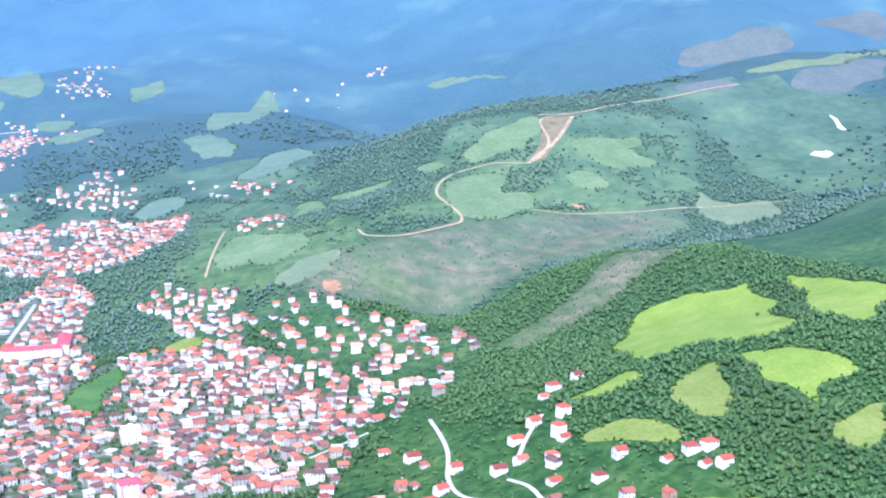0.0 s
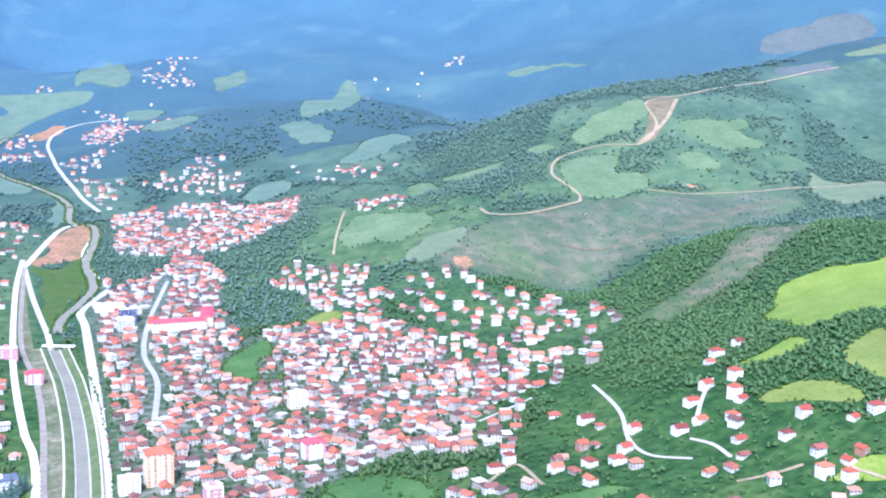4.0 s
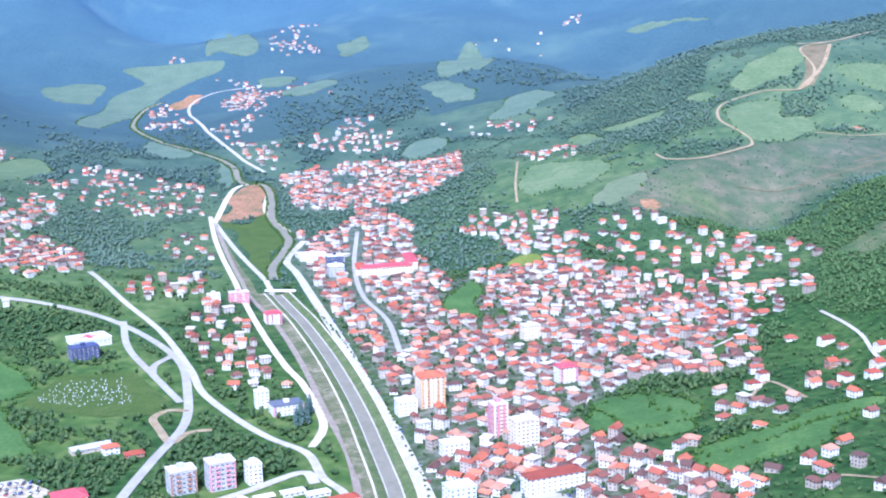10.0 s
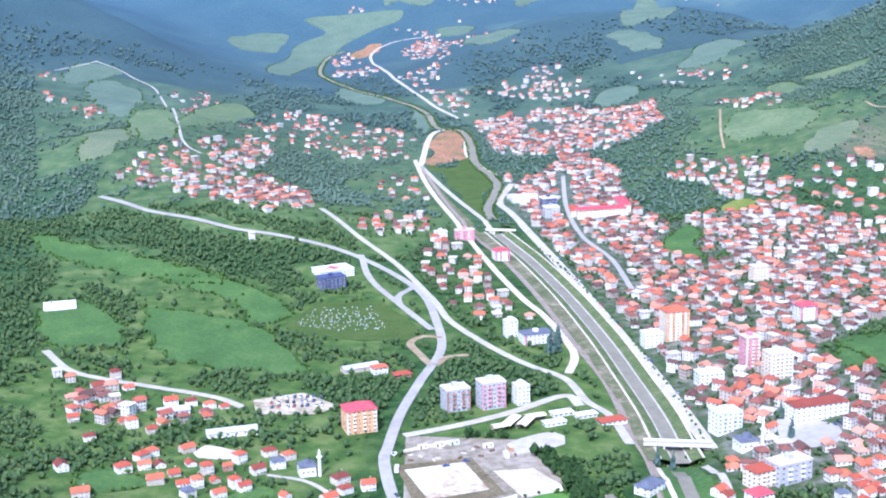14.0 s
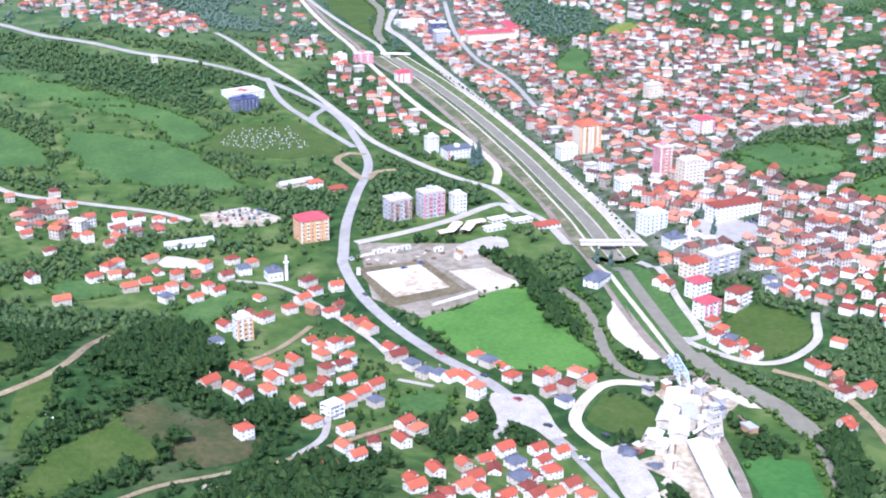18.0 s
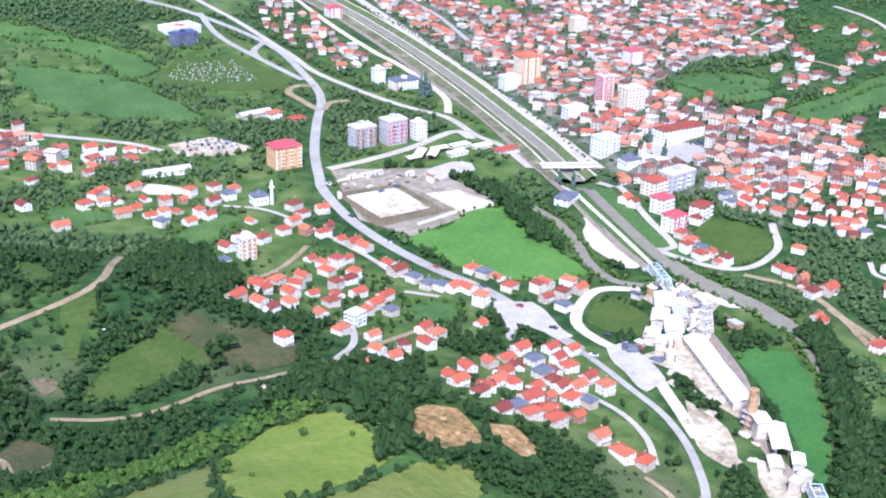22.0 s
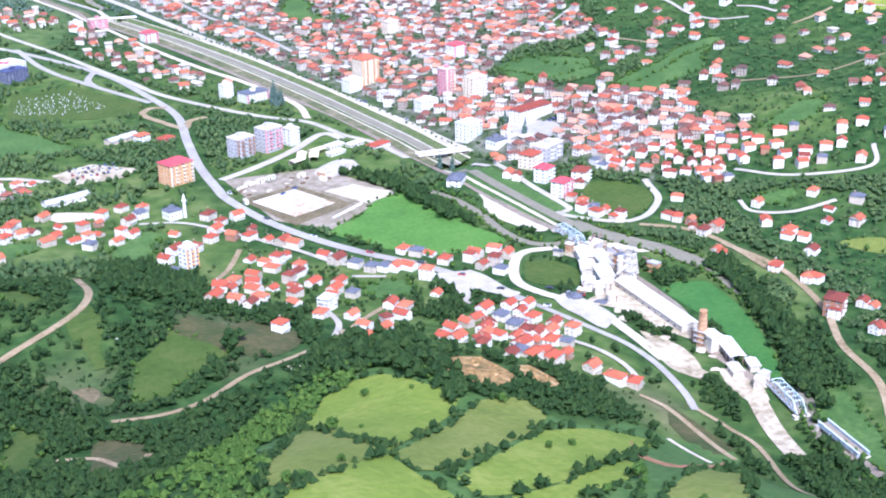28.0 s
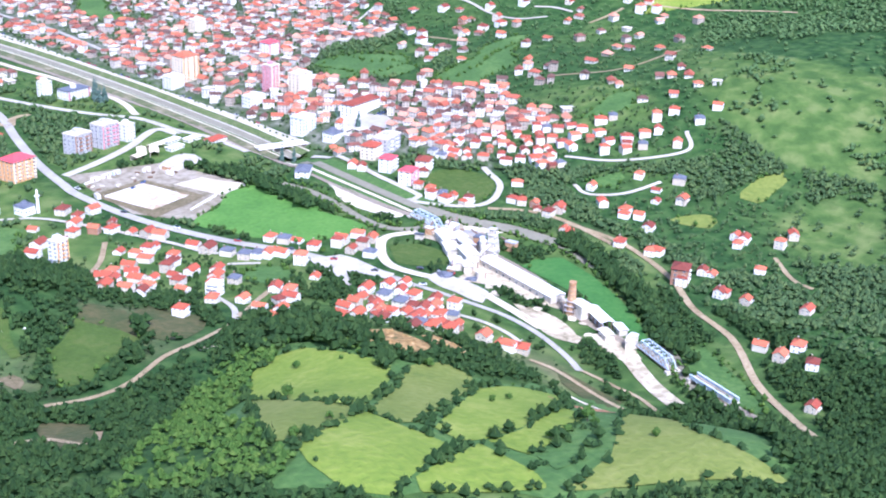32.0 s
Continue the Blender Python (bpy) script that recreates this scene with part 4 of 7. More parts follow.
RAILWAY = [(-48, 1011), (-42, 630), (-25, 471), (-18, 333), (-17, 219), (-15, 117), (-22, 27), (-24, -24), (-34, -87), (-40, -146), (-41, -184), (-48, -238), (-62, -304), (-80, -335), (-86, -378), (-84, -397), (-96, -425), (-115, -474)]
strip("railway", RAILWAY, 5, "ballast", "single railway track on brown ballast", "railway")
strip("rail_verge", [(-49, 928), (-38, 663), (-21, 460), (-13, 332), (-12, 225), (-11, 116), (-12, 38)], 8, "verge", "rough grass and sand between railway and canal", "verge", lift=0.3)
strip("embankment_road", [(-48, 1011), (-33, 808), (-12, 588)], 6, "paving", "pale service road on the embankment", "road")
strip("embankment_road", [(-51, 1056), (-54, 871), (-48, 586), (-42, 463), (-32, 337), (-24, 275), (-22, 184), (-36, 135)], 6, "gravel", "gravel road beside the railway", "road")
strip("embankment_road", [(-48, 1011), (-1, 1272), (45, 1258), (25, 1069), (37, 913)], 8, "gravel", "pale road round the river island", "road")
strip("hospital_road", [(-159, 475), (-155, 409), (-136, 334), (-117, 258)], 6, "asphalt", "grey access road to the blue building", "road")
strip("hospital_road", [(-120, 381), (-134, 358), (-136, 334)], 6, "asphalt", "grey slip road", "road")
strip("block_road", [(-159, 35), (-126, 47), (-89, 65), (-49, 90), (-43, 69)], 7, "paving", "pale road before the apartment blocks", "road")
strip("roundabout", [(-112, 235), (-125, 241), (-137, 226), (-133, 198), (-126, 170), (-114, 187), (-98, 190)], 6, "track", "looping dirt road at the junction", "road")
strip("west_road", [(-404, 236), (-380, 189), (-354, 167), (-314, 144), (-276, 121), (-257, 99)], 6, "paving", "pale village road among houses", "road")
strip("village_street", [(-240, -18), (-216, -32), (-197, -70), (-181, -115), (-172, -150), (-150, -166), (-139, -173)], 3.2, "paving", "narrow pale village street", "road")
strip("village_street", [(-246, -139), (-228, -119), (-208, -92)], 3.2, "track", "short dirt lane between houses", "road")
strip("village_street", [(-219, -212), (-226, -238), (-241, -260)], 3.2, "paving", "short pale lane between houses", "road")
strip("village_street", [(-225, -248), (-205, -232), (-188, -221)], 3.2, "track", "short dirt lane between houses", "road")
strip("village_street", [(-178, -170), (-163, -181)], 3.2, "paving", "short pale lane between houses", "road")
strip("village_street", [(-141, -303), (-133, -321), (-132, -341), (-138, -359)], 3.2, "paving", "narrow lane below the new houses", "road")
strip("hill_track", [(-392, -228), (-377, -219), (-363, -212), (-353, -207), (-338, -196), (-327, -177), (-319, -141), (-312, -112)], 3.8, "track", "pale dirt track over the wooded hill", "track")
strip("hill_track", [(-362, -295), (-343, -298), (-322, -294), (-296, -281), (-270, -275), (-245, -264), (-230, -249)], 2.7, "track", "dirt track along the foot of the hill", "track")
strip("hill_track", [(-213, -429), (-226, -448), (-233, -465), (-229, -473), (-191, -449), (-160, -433)], 4, "redsoil", "reddish dirt track on the hill", "track")
strip("hill_track", [(-148, -368), (-143, -377), (-143, -389), (-147, -408), (-152, -429)], 3, "track", "pale dirt track on the hill", "track")
strip("hill_track", [(-171, -409), (-172, -422), (-173, -435)], 2.4, "gravel", "white stony path on the hill", "track")
strip("hill_track", [(-396, -326), (-381, -333), (-377, -354), (-363, -337)], 3, "track", "dirt path in the wooded hollow", "track")
strip("hill_track", [(483, 812), (491, 790), (534, 781), (592, 802), (619, 826), (611, 901), (655, 989), (716, 1009), (779, 996), (824, 1042), (848, 1128), (933, 1161)], 4, "track", "pale dirt track winding up the far slope", "track")
strip("hill_track", [(853, 1151), (933, 1161), (1061, 1219), (1251, 1242)], 5, "track", "pale dirt track on the crest", "track")
strip("hill_track", [(774, 994), (840, 1049), (905, 1142)], 6, "track", "bare dirt slope of the far track", "track")
strip("hill_track", [(301, 799), (318, 863), (348, 955)], 3, "track", "pale steep lane up the green slope", "track")
strip("hill_track", [(549, 719), (627, 704), (757, 751), (850, 795)], 2.4, "earth", "terrace track across the brown scrub", "track")
strip("hill_track", [(722, 755), (835, 797), (899, 795)], 2.4, "earth", "terrace track across the brown scrub", "track")
strip("hill_track", [(723, 855), (770, 842), (829, 844), (885, 832), (944, 828), (1010, 818), (1077, 809)], 3, "track", "terrace track along the foot of the green hill", "track")
strip("east_lane", [(394, 250), (381, 170), (365, 119), (364, 85), (383, 62)], 3, "paving", "pale lane among the hillside houses", "road")
strip("east_lane", [(405, 102), (426, 133), (449, 161)], 3, "paving", "pale lane among the hillside houses", "road")
strip("east_lane", [(395, 89), (402, 70), (402, 47)], 3, "paving", "pale lane among the hillside houses", "road")
strip("east_lane", [(256, 98), (288, 130), (287, 76)], 3, "track", "pale bare lane among the hillside houses", "road")
strip("east_lane", [(299, 243), (335, 259), (350, 265)], 3, "paving", "pale lane among the hillside houses", "road")
strip("east_lane", [(389, 16), (411, 9), (428, 6)], 3, "track", "yellowish lane at the foot of the green hill", "road")
strip("east_track", [(22, -255), (21, -299), (0, -347), (-28, -382), (-46, -418), (-79, -452), (-100, -480), (-121, -507)], 4, "track", "pale track along the wooded river bank", "track")
strip("east_lane", [(74, -219), (68, -235), (84, -252), (114, -261)], 3, "paving", "pale looping lane with houses", "road")
strip("east_lane", [(104, -186), (119, -220), (157, -251), (177, -237)], 3, "paving", "pale lane among the hillside houses", "road")
strip("east_lane", [(71, -374), (49, -398), (44, -414)], 3, "track", "pale lane below the east hillside", "road")
strip("east_lane", [(228, -68), (272, -112), (337, -122)], 3, "track", "terrace road high on the east slope", "road")
strip("east_lane", [(446, -8), (466, -57), (494, -142)], 3, "track", "pale road high on the east slope", "road")
strip("factory_road", [(-58, -202), (-78, -196), (-94, -207), (-109, -230), (-107, -253), (-98, -276), (-103, -310), (-109, -343)], 6, "gravel", "white dusty loop road of the factory", "road")
strip("factory_road", [(-134, -193), (-128, -215), (-120, -244)], 5.5, "gravel", "white dusty road past the factory", "road")
strip("factory_road", [(-104, -328), (-104, -347), (-104, -363)], 9, "yard", "white gravel bed beside the works", "road")
strip("factory_road", [(-99, -393), (-112, -414), (-124, -437)], 9, "yard", "white gravel road below the works", "road")
strip("south_road", [(-129, -379), (-128, -403), (-135, -431), (-186, -497)], 2.4, "track", "pale road at the foot of the slope", "road")
strip("main_street", [(116, 864), (85, 699), (70, 558), (75, 456), (65, 344)], 5, "asphalt", "grey main street through the old town", "road")
strip("west_hill_road", [(-562, 1690), (-491, 1611), (-432, 1487), (-372, 1077), (-351, 913), (-329, 878)], 3.5, "paving", "pale lane climbing the west hill", "road")
strip("west_hill_road", [(-617, 1584), (-558, 1692)], 4, "paving", "pale lane over the west hill", "road")
strip("valley_road", [(54, 1394), (25, 1560), (-13, 1903), (-26, 2360), (32, 2485), (112, 2469)], 7, "paving", "pale road up the upper valley", "road")
stamp([(-281, -330), (-260, -332), (-253, -379), (-228, -403), (-167, -405), (-151, -436), (-246, -550), (-250, -562), (-380, -494), (-378, -475), (-370, -460), (-369, -442), (-315, -363)], 1)

town([(28, 875), (90, 880), (152, 1004), (181, 840), (159, 724), (168, 590), (261, 623), (343, 537), (351, 409), (356, 282), (297, 168), (255, 182), (227, 200), (148, 144), (123, 30), (108, 16), (27, 52), (34, 187), (35, 465), (25, 656)], 13.5, 8, 0.78, "old town", 4)
town([(24, 105), (56, 93), (98, 114), (144, 119), (163, 19), (97, -115), (16, -78), (19, -11)], 13.5, 12, 0.84, "south town", 4)
town([(91, -21), (183, 39), (194, -44), (90, -196), (64, -160), (48, -127), (57, -83)], 13.5, 20, 0.86, "south town", 4)
town([(86, -35), (143, -7), (198, -18), (161, -93), (155, -163), (93, -211), (72, -172), (64, -133), (49, -98)], 13.5, 20, 0.86, "south town", 4)
town([(71, 1334), (156, 1374), (196, 1396), (265, 1270), (345, 1265), (280, 990), (215, 936), (146, 969), (67, 1047)], 15, 0, 0.78, "upper town", 4)
town([(7, 2535), (128, 2498), (107, 2076), (113, 1663), (67, 1388), (31, 1509), (-29, 1919), (-127, 2015), (-115, 2392)], 22, 0, 0.75, "upper valley", 5)
town([(210, 1691), (279, 1664), (299, 1493), (268, 1379), (203, 1442), (133, 1570)], 20, 0, 0.7, "upper valley", 5)
town([(157, 2665), (384, 3327), (413, 3218), (325, 2680), (233, 2581)], 26, 0, 0.8, "far village", 5)
town([(8, 2554), (229, 2542), (249, 1893), (180, 1886), (85, 2466)], 30, 0, 0.4, "far village", 5)
town([(-81, 2802), (-11, 2731), (-13, 2689), (-55, 2716)], 26, 0, 0.7, "far village", 5)
town([(355, 1623), (494, 1437), (447, 1307), (358, 1536)], 32, 0, 0.5, "far hamlet", 5)
town([(408, 1154), (427, 961), (410, 884), (357, 933)], 24, 0, 0.8, "hill hamlet", 5)
town([(1073, 2931), (1120, 2869), (1056, 2683), (1003, 2715)], 24, 0, 0.8, "far hamlet", 5)
town([(253, 818), (328, 717), (323, 641), (302, 558), (256, 606), (240, 711), (219, 759)], 15, 15, 0.8, "slope houses", 5)
town([(318, 645), (387, 658), (436, 584), (490, 534), (519, 469), (420, 307), (391, 365), (347, 413), (338, 556)], 17, 15, 0.72, "slope houses", 5)
town([(338, 393), (394, 360), (406, 245), (365, 178), (356, 282), (303, 180), (268, 191)], 15, 15, 0.78, "slope houses", 5)
town([(231, 144), (294, 152), (335, 130), (298, 76), (225, 49), (214, 85)], 26, 20, 0.6, "slope houses", 5)
town([(-60, 627), (-30, 550), (-24, 381), (-21, 291), (-33, 277), (-87, 275), (-102, 395), (-107, 447)], 19, 10, 0.85, "canal houses", 5)
town([(-173, 580), (-75, 657), (-87, 543), (-164, 526)], 19, 10, 0.85, "canal houses", 5)
town([(-250, 1520), (-148, 1424), (-30, 1295), (-32, 1095), (-59, 1058), (-144, 1064), (-212, 1069), (-255, 1331)], 26, 10, 0.6, "west houses", 5)
town([(-413, 787), (-332, 971), (-251, 1112), (-248, 989), (-265, 838), (-194, 730), (-195, 627), (-251, 581), (-334, 657), (-414, 746)], 19, 25, 0.85, "west village", 5)
town([(-303, 543), (-228, 510), (-234, 489), (-303, 530)], 22, 10, 0.8, "west village", 5)
town([(-643, 1571), (-600, 1592), (-530, 1163), (-561, 1171)], 30, 25, 0.6, "west hill houses", 5)
town([(-525, 1184), (-445, 1164), (-435, 1082), (-501, 1078)], 24, 25, 0.7, "west hill houses", 5)
town([(-450, 1681), (-350, 1642), (-306, 1159), (-367, 1063), (-417, 1518)], 28, 25, 0.6, "west hill houses", 5)
town([(-240, 1452), (-171, 1500), (-168, 1347), (-215, 1289)], 20, 0, 0.9, "west hill houses", 5)
town([(-194, 1161), (-56, 1180), (-60, 1051), (-133, 1071)], 22, 0, 0.7, "west hill houses", 5)
town([(-126, 937), (-64, 934), (-58, 756), (-107, 751)], 24, 0, 0.7, "west hill houses", 5)
town([(-395, 190), (-343, 172), (-261, 119), (-260, 91), (-311, 121), (-356, 94), (-377, 96)], 21, 10, 0.75, "west village", 5)
town([(228, 116), (363, 123), (322, 49), (214, 50), (167, 2), (150, 32)], 27, 20, 0.55, "east slope houses", 5)
town([(241, -4), (262, -42), (222, -82), (194, -48)], 22, 20, 0.7, "east slope houses", 5)
town([(164, -121), (189, -205), (164, -247), (127, -233), (118, -177)], 21, 20, 0.65, "east slope houses", 5)
town([(362, -4), (331, -128), (218, -231), (208, -180), (272, -111)], 42, 20, 0.6, "east slope houses", 5)
town([(395, 37), (427, -6), (402, -21), (380, 10)], 30, 20, 0.7, "east slope houses", 5)
town([(380, 263), (500, -30), (165, -277), (128, -233), (129, -198), (177, -73), (218, 5), (246, 113)], 33, 20, 0.6, "east slope houses", 5)
town([(133, -92), (144, -115), (146, -161), (149, -203), (176, -207), (175, -237), (157, -252), (134, -244), (125, -224), (96, -209), (80, -179), (71, -142)], 15, 20, 0.85, "east village", 5)
town([(80, -214), (106, -232), (128, -271), (104, -295), (68, -287), (40, -279), (56, -241)], 19, 20, 0.75, "east village", 5)
town([(40, -271), (192, -325), (80, -394), (25, -367), (42, -316)], 34, 20, 0.5, "east slope houses", 5)
town([(-268, -177), (-242, -115), (-200, -85), (-177, -97), (-165, -124), (-142, -152), (-144, -195), (-157, -179), (-191, -218), (-178, -231), (-218, -262), (-225, -248), (-225, -213), (-251, -199)], 12, 28, 0.6, "village", 5)
town([(-208, -12), (-187, -25), (-175, -89), (-191, -103), (-207, -59)], 12, 28, 0.6, "village", 5)
town([(-318, 18), (-280, 38), (-239, 12), (-244, -46), (-282, -48), (-317, -13)], 12, 28, 0.6, "village", 5)
town([(-367, 153), (-330, 165), (-258, 119), (-266, 83), (-316, 63), (-367, 89)], 12, 28, 0.6, "village", 5)
town([(-202, -284), (-158, -252), (-124, -255), (-121, -293), (-157, -329), (-181, -330), (-197, -314)], 12, 28, 0.6, "village", 5)
town([(-124, -163), (-76, -169), (-88, -205), (-118, -219), (-127, -198)], 12, 28, 0.6, "village", 5)
town([(362, 1631), (519, 1336), (465, 1176), (350, 1411)], 34, 0, 0.6, "mid hamlet", 5)
town([(493, 1923), (751, 2720), (975, 2747), (907, 2605)], 60, 0, 0.5, "mid hamlet", 5)
town([(35, 2596), (162, 2482), (108, 1900), (-13, 2293)], 26, 0, 0.7, "upper valley", 5)
town([(-303, 1157), (-250, 1331), (-233, 1063), (-286, 973)], 26, 0, 0.6, "west hill houses", 5)
town([(-274, 849), (-212, 820), (-195, 642), (-253, 633)], 20, 0, 0.8, "west village", 5)

BELTS = [
    [(-11, -255), (5, -252), (2, -280), (-6, -308), (-29, -349), (-55, -383), (-73, -403), (-80, -396), (-64, -375), (-32, -325), (-11, -292), (-17, -276)],
    [(-80, -19), (-68, -43), (-70, -86), (-77, -122), (-85, -128), (-82, -97), (-78, -58), (-88, -32)],
    [(-127, 30), (-95, 22), (-68, -35), (-65, -84), (-73, -126), (-81, -129), (-77, -77), (-84, -37), (-102, -2), (-128, 13)],
    [(-291, -91), (-265, -90), (-259, -154), (-285, -206), (-310, -193), (-319, -180)],
    [(-264, -284), (-231, -269), (-227, -319), (-247, -376), (-264, -389), (-255, -372), (-260, -321), (-272, -317)],
    [(-316, -275), (-298, -260), (-285, -238), (-280, -239), (-289, -259), (-292, -267), (-313, -280)],
    [(-5, -268), (4, -272), (-18, -325), (-42, -372), (-66, -402), (-92, -430), (-118, -470), (-128, -466), (-100, -425), (-76, -398), (-52, -366), (-30, -325)],
]
# outline of the lit slope, planted with the brighter leaf copy
BRIGHT_SLOPE = [
    [(-417, -430), (-367, -377), (-310, -320), (-270, -304), (-242, -317), (-231, -350), (-251, -374), (-283, -331), (-319, -366), (-374, -451), (-374, -498), (-418, -437)],
]
WOODS = [  # closed dark woods on the knolls
    [(242, 1794), (312, 1820), (381, 1715), (374, 1626), (279, 1616), (237, 1612), (233, 1691)],
    [(126, 1944), (186, 1876), (232, 1718), (210, 1632), (128, 1727)],
    [(241, 1387), (287, 1434), (283, 1313), (254, 1255)],
    [(191, 904), (264, 1047), (319, 1078), (312, 922), (254, 845)],
    [(456, 900), (530, 932), (671, 1033), (808, 1082), (799, 1045), (658, 975), (601, 893), (509, 839)],
    [(742, 984), (792, 980), (763, 916), (703, 904)],
    [(-314, 1459), (-245, 1607), (-205, 1400), (-242, 1152), (-290, 1173)],
    [(738, 343), (755, 321), (740, 264), (675, 170), (658, 173), (702, 273)],
    [(579, 138), (580, 103), (578, 50), (579, 2), (583, -39), (563, -65), (522, -37), (520, 22), (540, 63)],
    [(-231, 810), (-190, 917), (-135, 793), (-137, 679), (-186, 662), (-218, 674)],
    [(-266, 987), (-203, 1147), (-144, 1011), (-155, 848), (-226, 800)],
]
DENSE = np.zeros(SPOT.shape, np.uint8)
for loop in WOODS:
    stamp(loop, 1, DENSE)
DRY, OPEN = np.zeros(SPOT.shape, np.uint8), np.zeros(SPOT.shape, np.uint8)
stamp([(379, 681), (481, 770), (618, 812), (721, 842), (928, 849), (911, 775), (816, 717), (610, 662), (507, 635), (438, 622)], 1, DRY)
stamp([(519, 443), (624, 481), (849, 708), (751, 496), (630, 432), (527, 395)], 1, DRY)
stamp([(1721, 2279), (1907, 2293), (1960, 2217), (1298, 1320), (1701, 2211)], 1, DRY)
stamp([(-312, -234), (-290, -214), (-264, -236), (-293, -277), (-302, -254)], 1, DRY)
stamp([(-172, -369), (-140, -350), (-125, -378), (-170, -383)], 1, DRY)
stamp([(-145, -338), (-128, -367), (-141, -419), (-164, -398), (-177, -375)], 1, DRY)
stamp([(-365, -234), (-346, -255), (-362, -290), (-372, -262)], 1, DRY)
stamp([(382, 809), (469, 774), (422, 700), (382, 696)], 1, DRY)
stamp([(11, -246), (22, -289), (18, -330), (10, -291)], 1, DRY)
stamp([(-440, 600), (-260, 500), (-120, 470), (-30, 640), (-30, 1300), (-240, 1360), (-330, 1120), (-430, 880)], 1, OPEN)
stamp([(-430, 230), (-220, 150), (-180, 60), (-180, -20), (-260, -70), (-360, -60), (-430, 60)], 1, OPEN)
stamp([(-467, 573), (-374, 513), (-283, 442), (-223, 371), (-214, 286), (-144, 214), (-141, 160), (-210, 150), (-298, 165), (-405, 243)], 1, OPEN)
stamp([(-664, 1641), (-554, 1744), (-436, 1743), (-261, 1622), (-243, 1078), (-326, 893), (-417, 822), (-504, 774)], 1, OPEN)
stamp([(-149, 81), (-20, 97), (-22, -14), (-58, -67), (-75, -54), (-90, 12), (-159, 35)], 1, OPEN)
stamp([(-223, 450), (-167, 463), (-108, 328), (-120, 252), (-160, 231), (-223, 258)], 1, OPEN)
stamp([(-67, 286), (-5, 238), (-2, 78), (-13, 9), (-39, 46), (-49, 139), (-80, 199)], 1, OPEN)
stamp([(-21, -218), (33, -298), (11, -335), (-46, -366), (-60, -355), (-31, -291), (-49, -255)], 1, OPEN)
stamp([(210, -85), (242, -142), (187, -208), (135, -176)], 1, OPEN)
stamp([(-148, -368), (-153, -439), (-186, -497), (-270, -501), (-235, -447)], 1, OPEN)
stamp([(-81, -400), (-48, -416), (-114, -493), (-115, -466)], 1, OPEN)
stamp([(329, 1390), (499, 1111), (481, 770), (347, 770), (272, 873)], 1, OPEN)
stamp([(397, 1884), (629, 1624), (510, 1224), (377, 1591)], 1, OPEN)
stamp([(737, 1208), (1108, 1120), (953, 847), (602, 832), (495, 817), (621, 997)], 1, OPEN)
stamp([(-281, -34), (-232, -28), (-171, -147), (-144, -195), (-157, -233), (-214, -247), (-242, -179), (-275, -124)], 1, OPEN)
stamp([(-198, -245), (-103, -252), (-115, -321), (-133, -359), (-170, -361), (-223, -332)], 1, OPEN)
stamp([(-448, 2650), (-37, 2798), (123, 2606), (-12, 2387), (-136, 1665), (-276, 1935)], 1, OPEN)
stamp([(280, 990), (436, 830), (443, 751), (345, 689), (248, 824)], 1, OPEN)
stamp([(362, -91), (451, -248), (204, -377), (182, -319), (203, -236)], 1, OPEN)
stamp([(122, -335), (204, -377), (98, -431), (75, -394)], 1, OPEN)
stamp([(1674, 2386), (2360, 2332), (1155, 717), (1075, 951)], 1, OPEN)
stamp([(-281, -330), (-260, -332), (-253, -379), (-228, -403), (-167, -405), (-151, -436), (-246, -550), (-250, -562), (-380, -494), (-378, -475), (-370, -460), (-369, -442), (-315, -363)], 1, OPEN)

lane = rounded(CANAL, 1.5)
for off in np.arange(-24, 25, 2.0):
    SPOT[cells(lane[:, 0] + off, lane[:, 1])] = 2
swept("canal_water", CANAL, [(4.6, -1.6), (0, -1.55), (-4.6, -1.6)][::-1], "water", "grey-green water of a straight canal", "canal")
for s in (-1, 1):
    edge = [(4.2 * s, -2.2), (4.4 * s, -0.9), (5.3 * s, -0.7), (5.5 * s, -1.0)]
    swept("canal_kerb", CANAL, edge if s < 0 else edge[::-1], "paving", "pale concrete lip of the canal", "kerb")
    bank = [(5.2 * s, -0.9), (8.0 * s, 0.5), (10.6 * s, 1.4), (12.0 * s, 1.4)]
    swept("canal_bank", CANAL, bank if s < 0 else bank[::-1], "bankgrass", "grassed bank of the canal", "bank")
    path = [(11.7 * s, 1.2), (11.8 * s, 1.62), (13.2 * s, 1.6), (13.4 * s, 0.9)]
    swept("canal_path", CANAL, path if s < 0 else path[::-1], "gravel", "pale path on the canal bank", "path")
swept("canal_verge", CANAL, [(-13.3, 1.5), (-17.0, 1.25), (-21.0, 1.1), (-23.5, 0.4)], "verge", "rough grass slope between canal path and railway", "verge")

# ---- settlements: where the smaller houses of the town stand ----
random.seed(7)


def clear(x, y, r):
    j, i = cells(x, y)
    k = int(math.ceil(r / CELL))
    return not np.isin(SPOT[max(0, j - k) : j + k + 1, max(0, i - k) : i + k + 1], (1, 2, 3)).any()


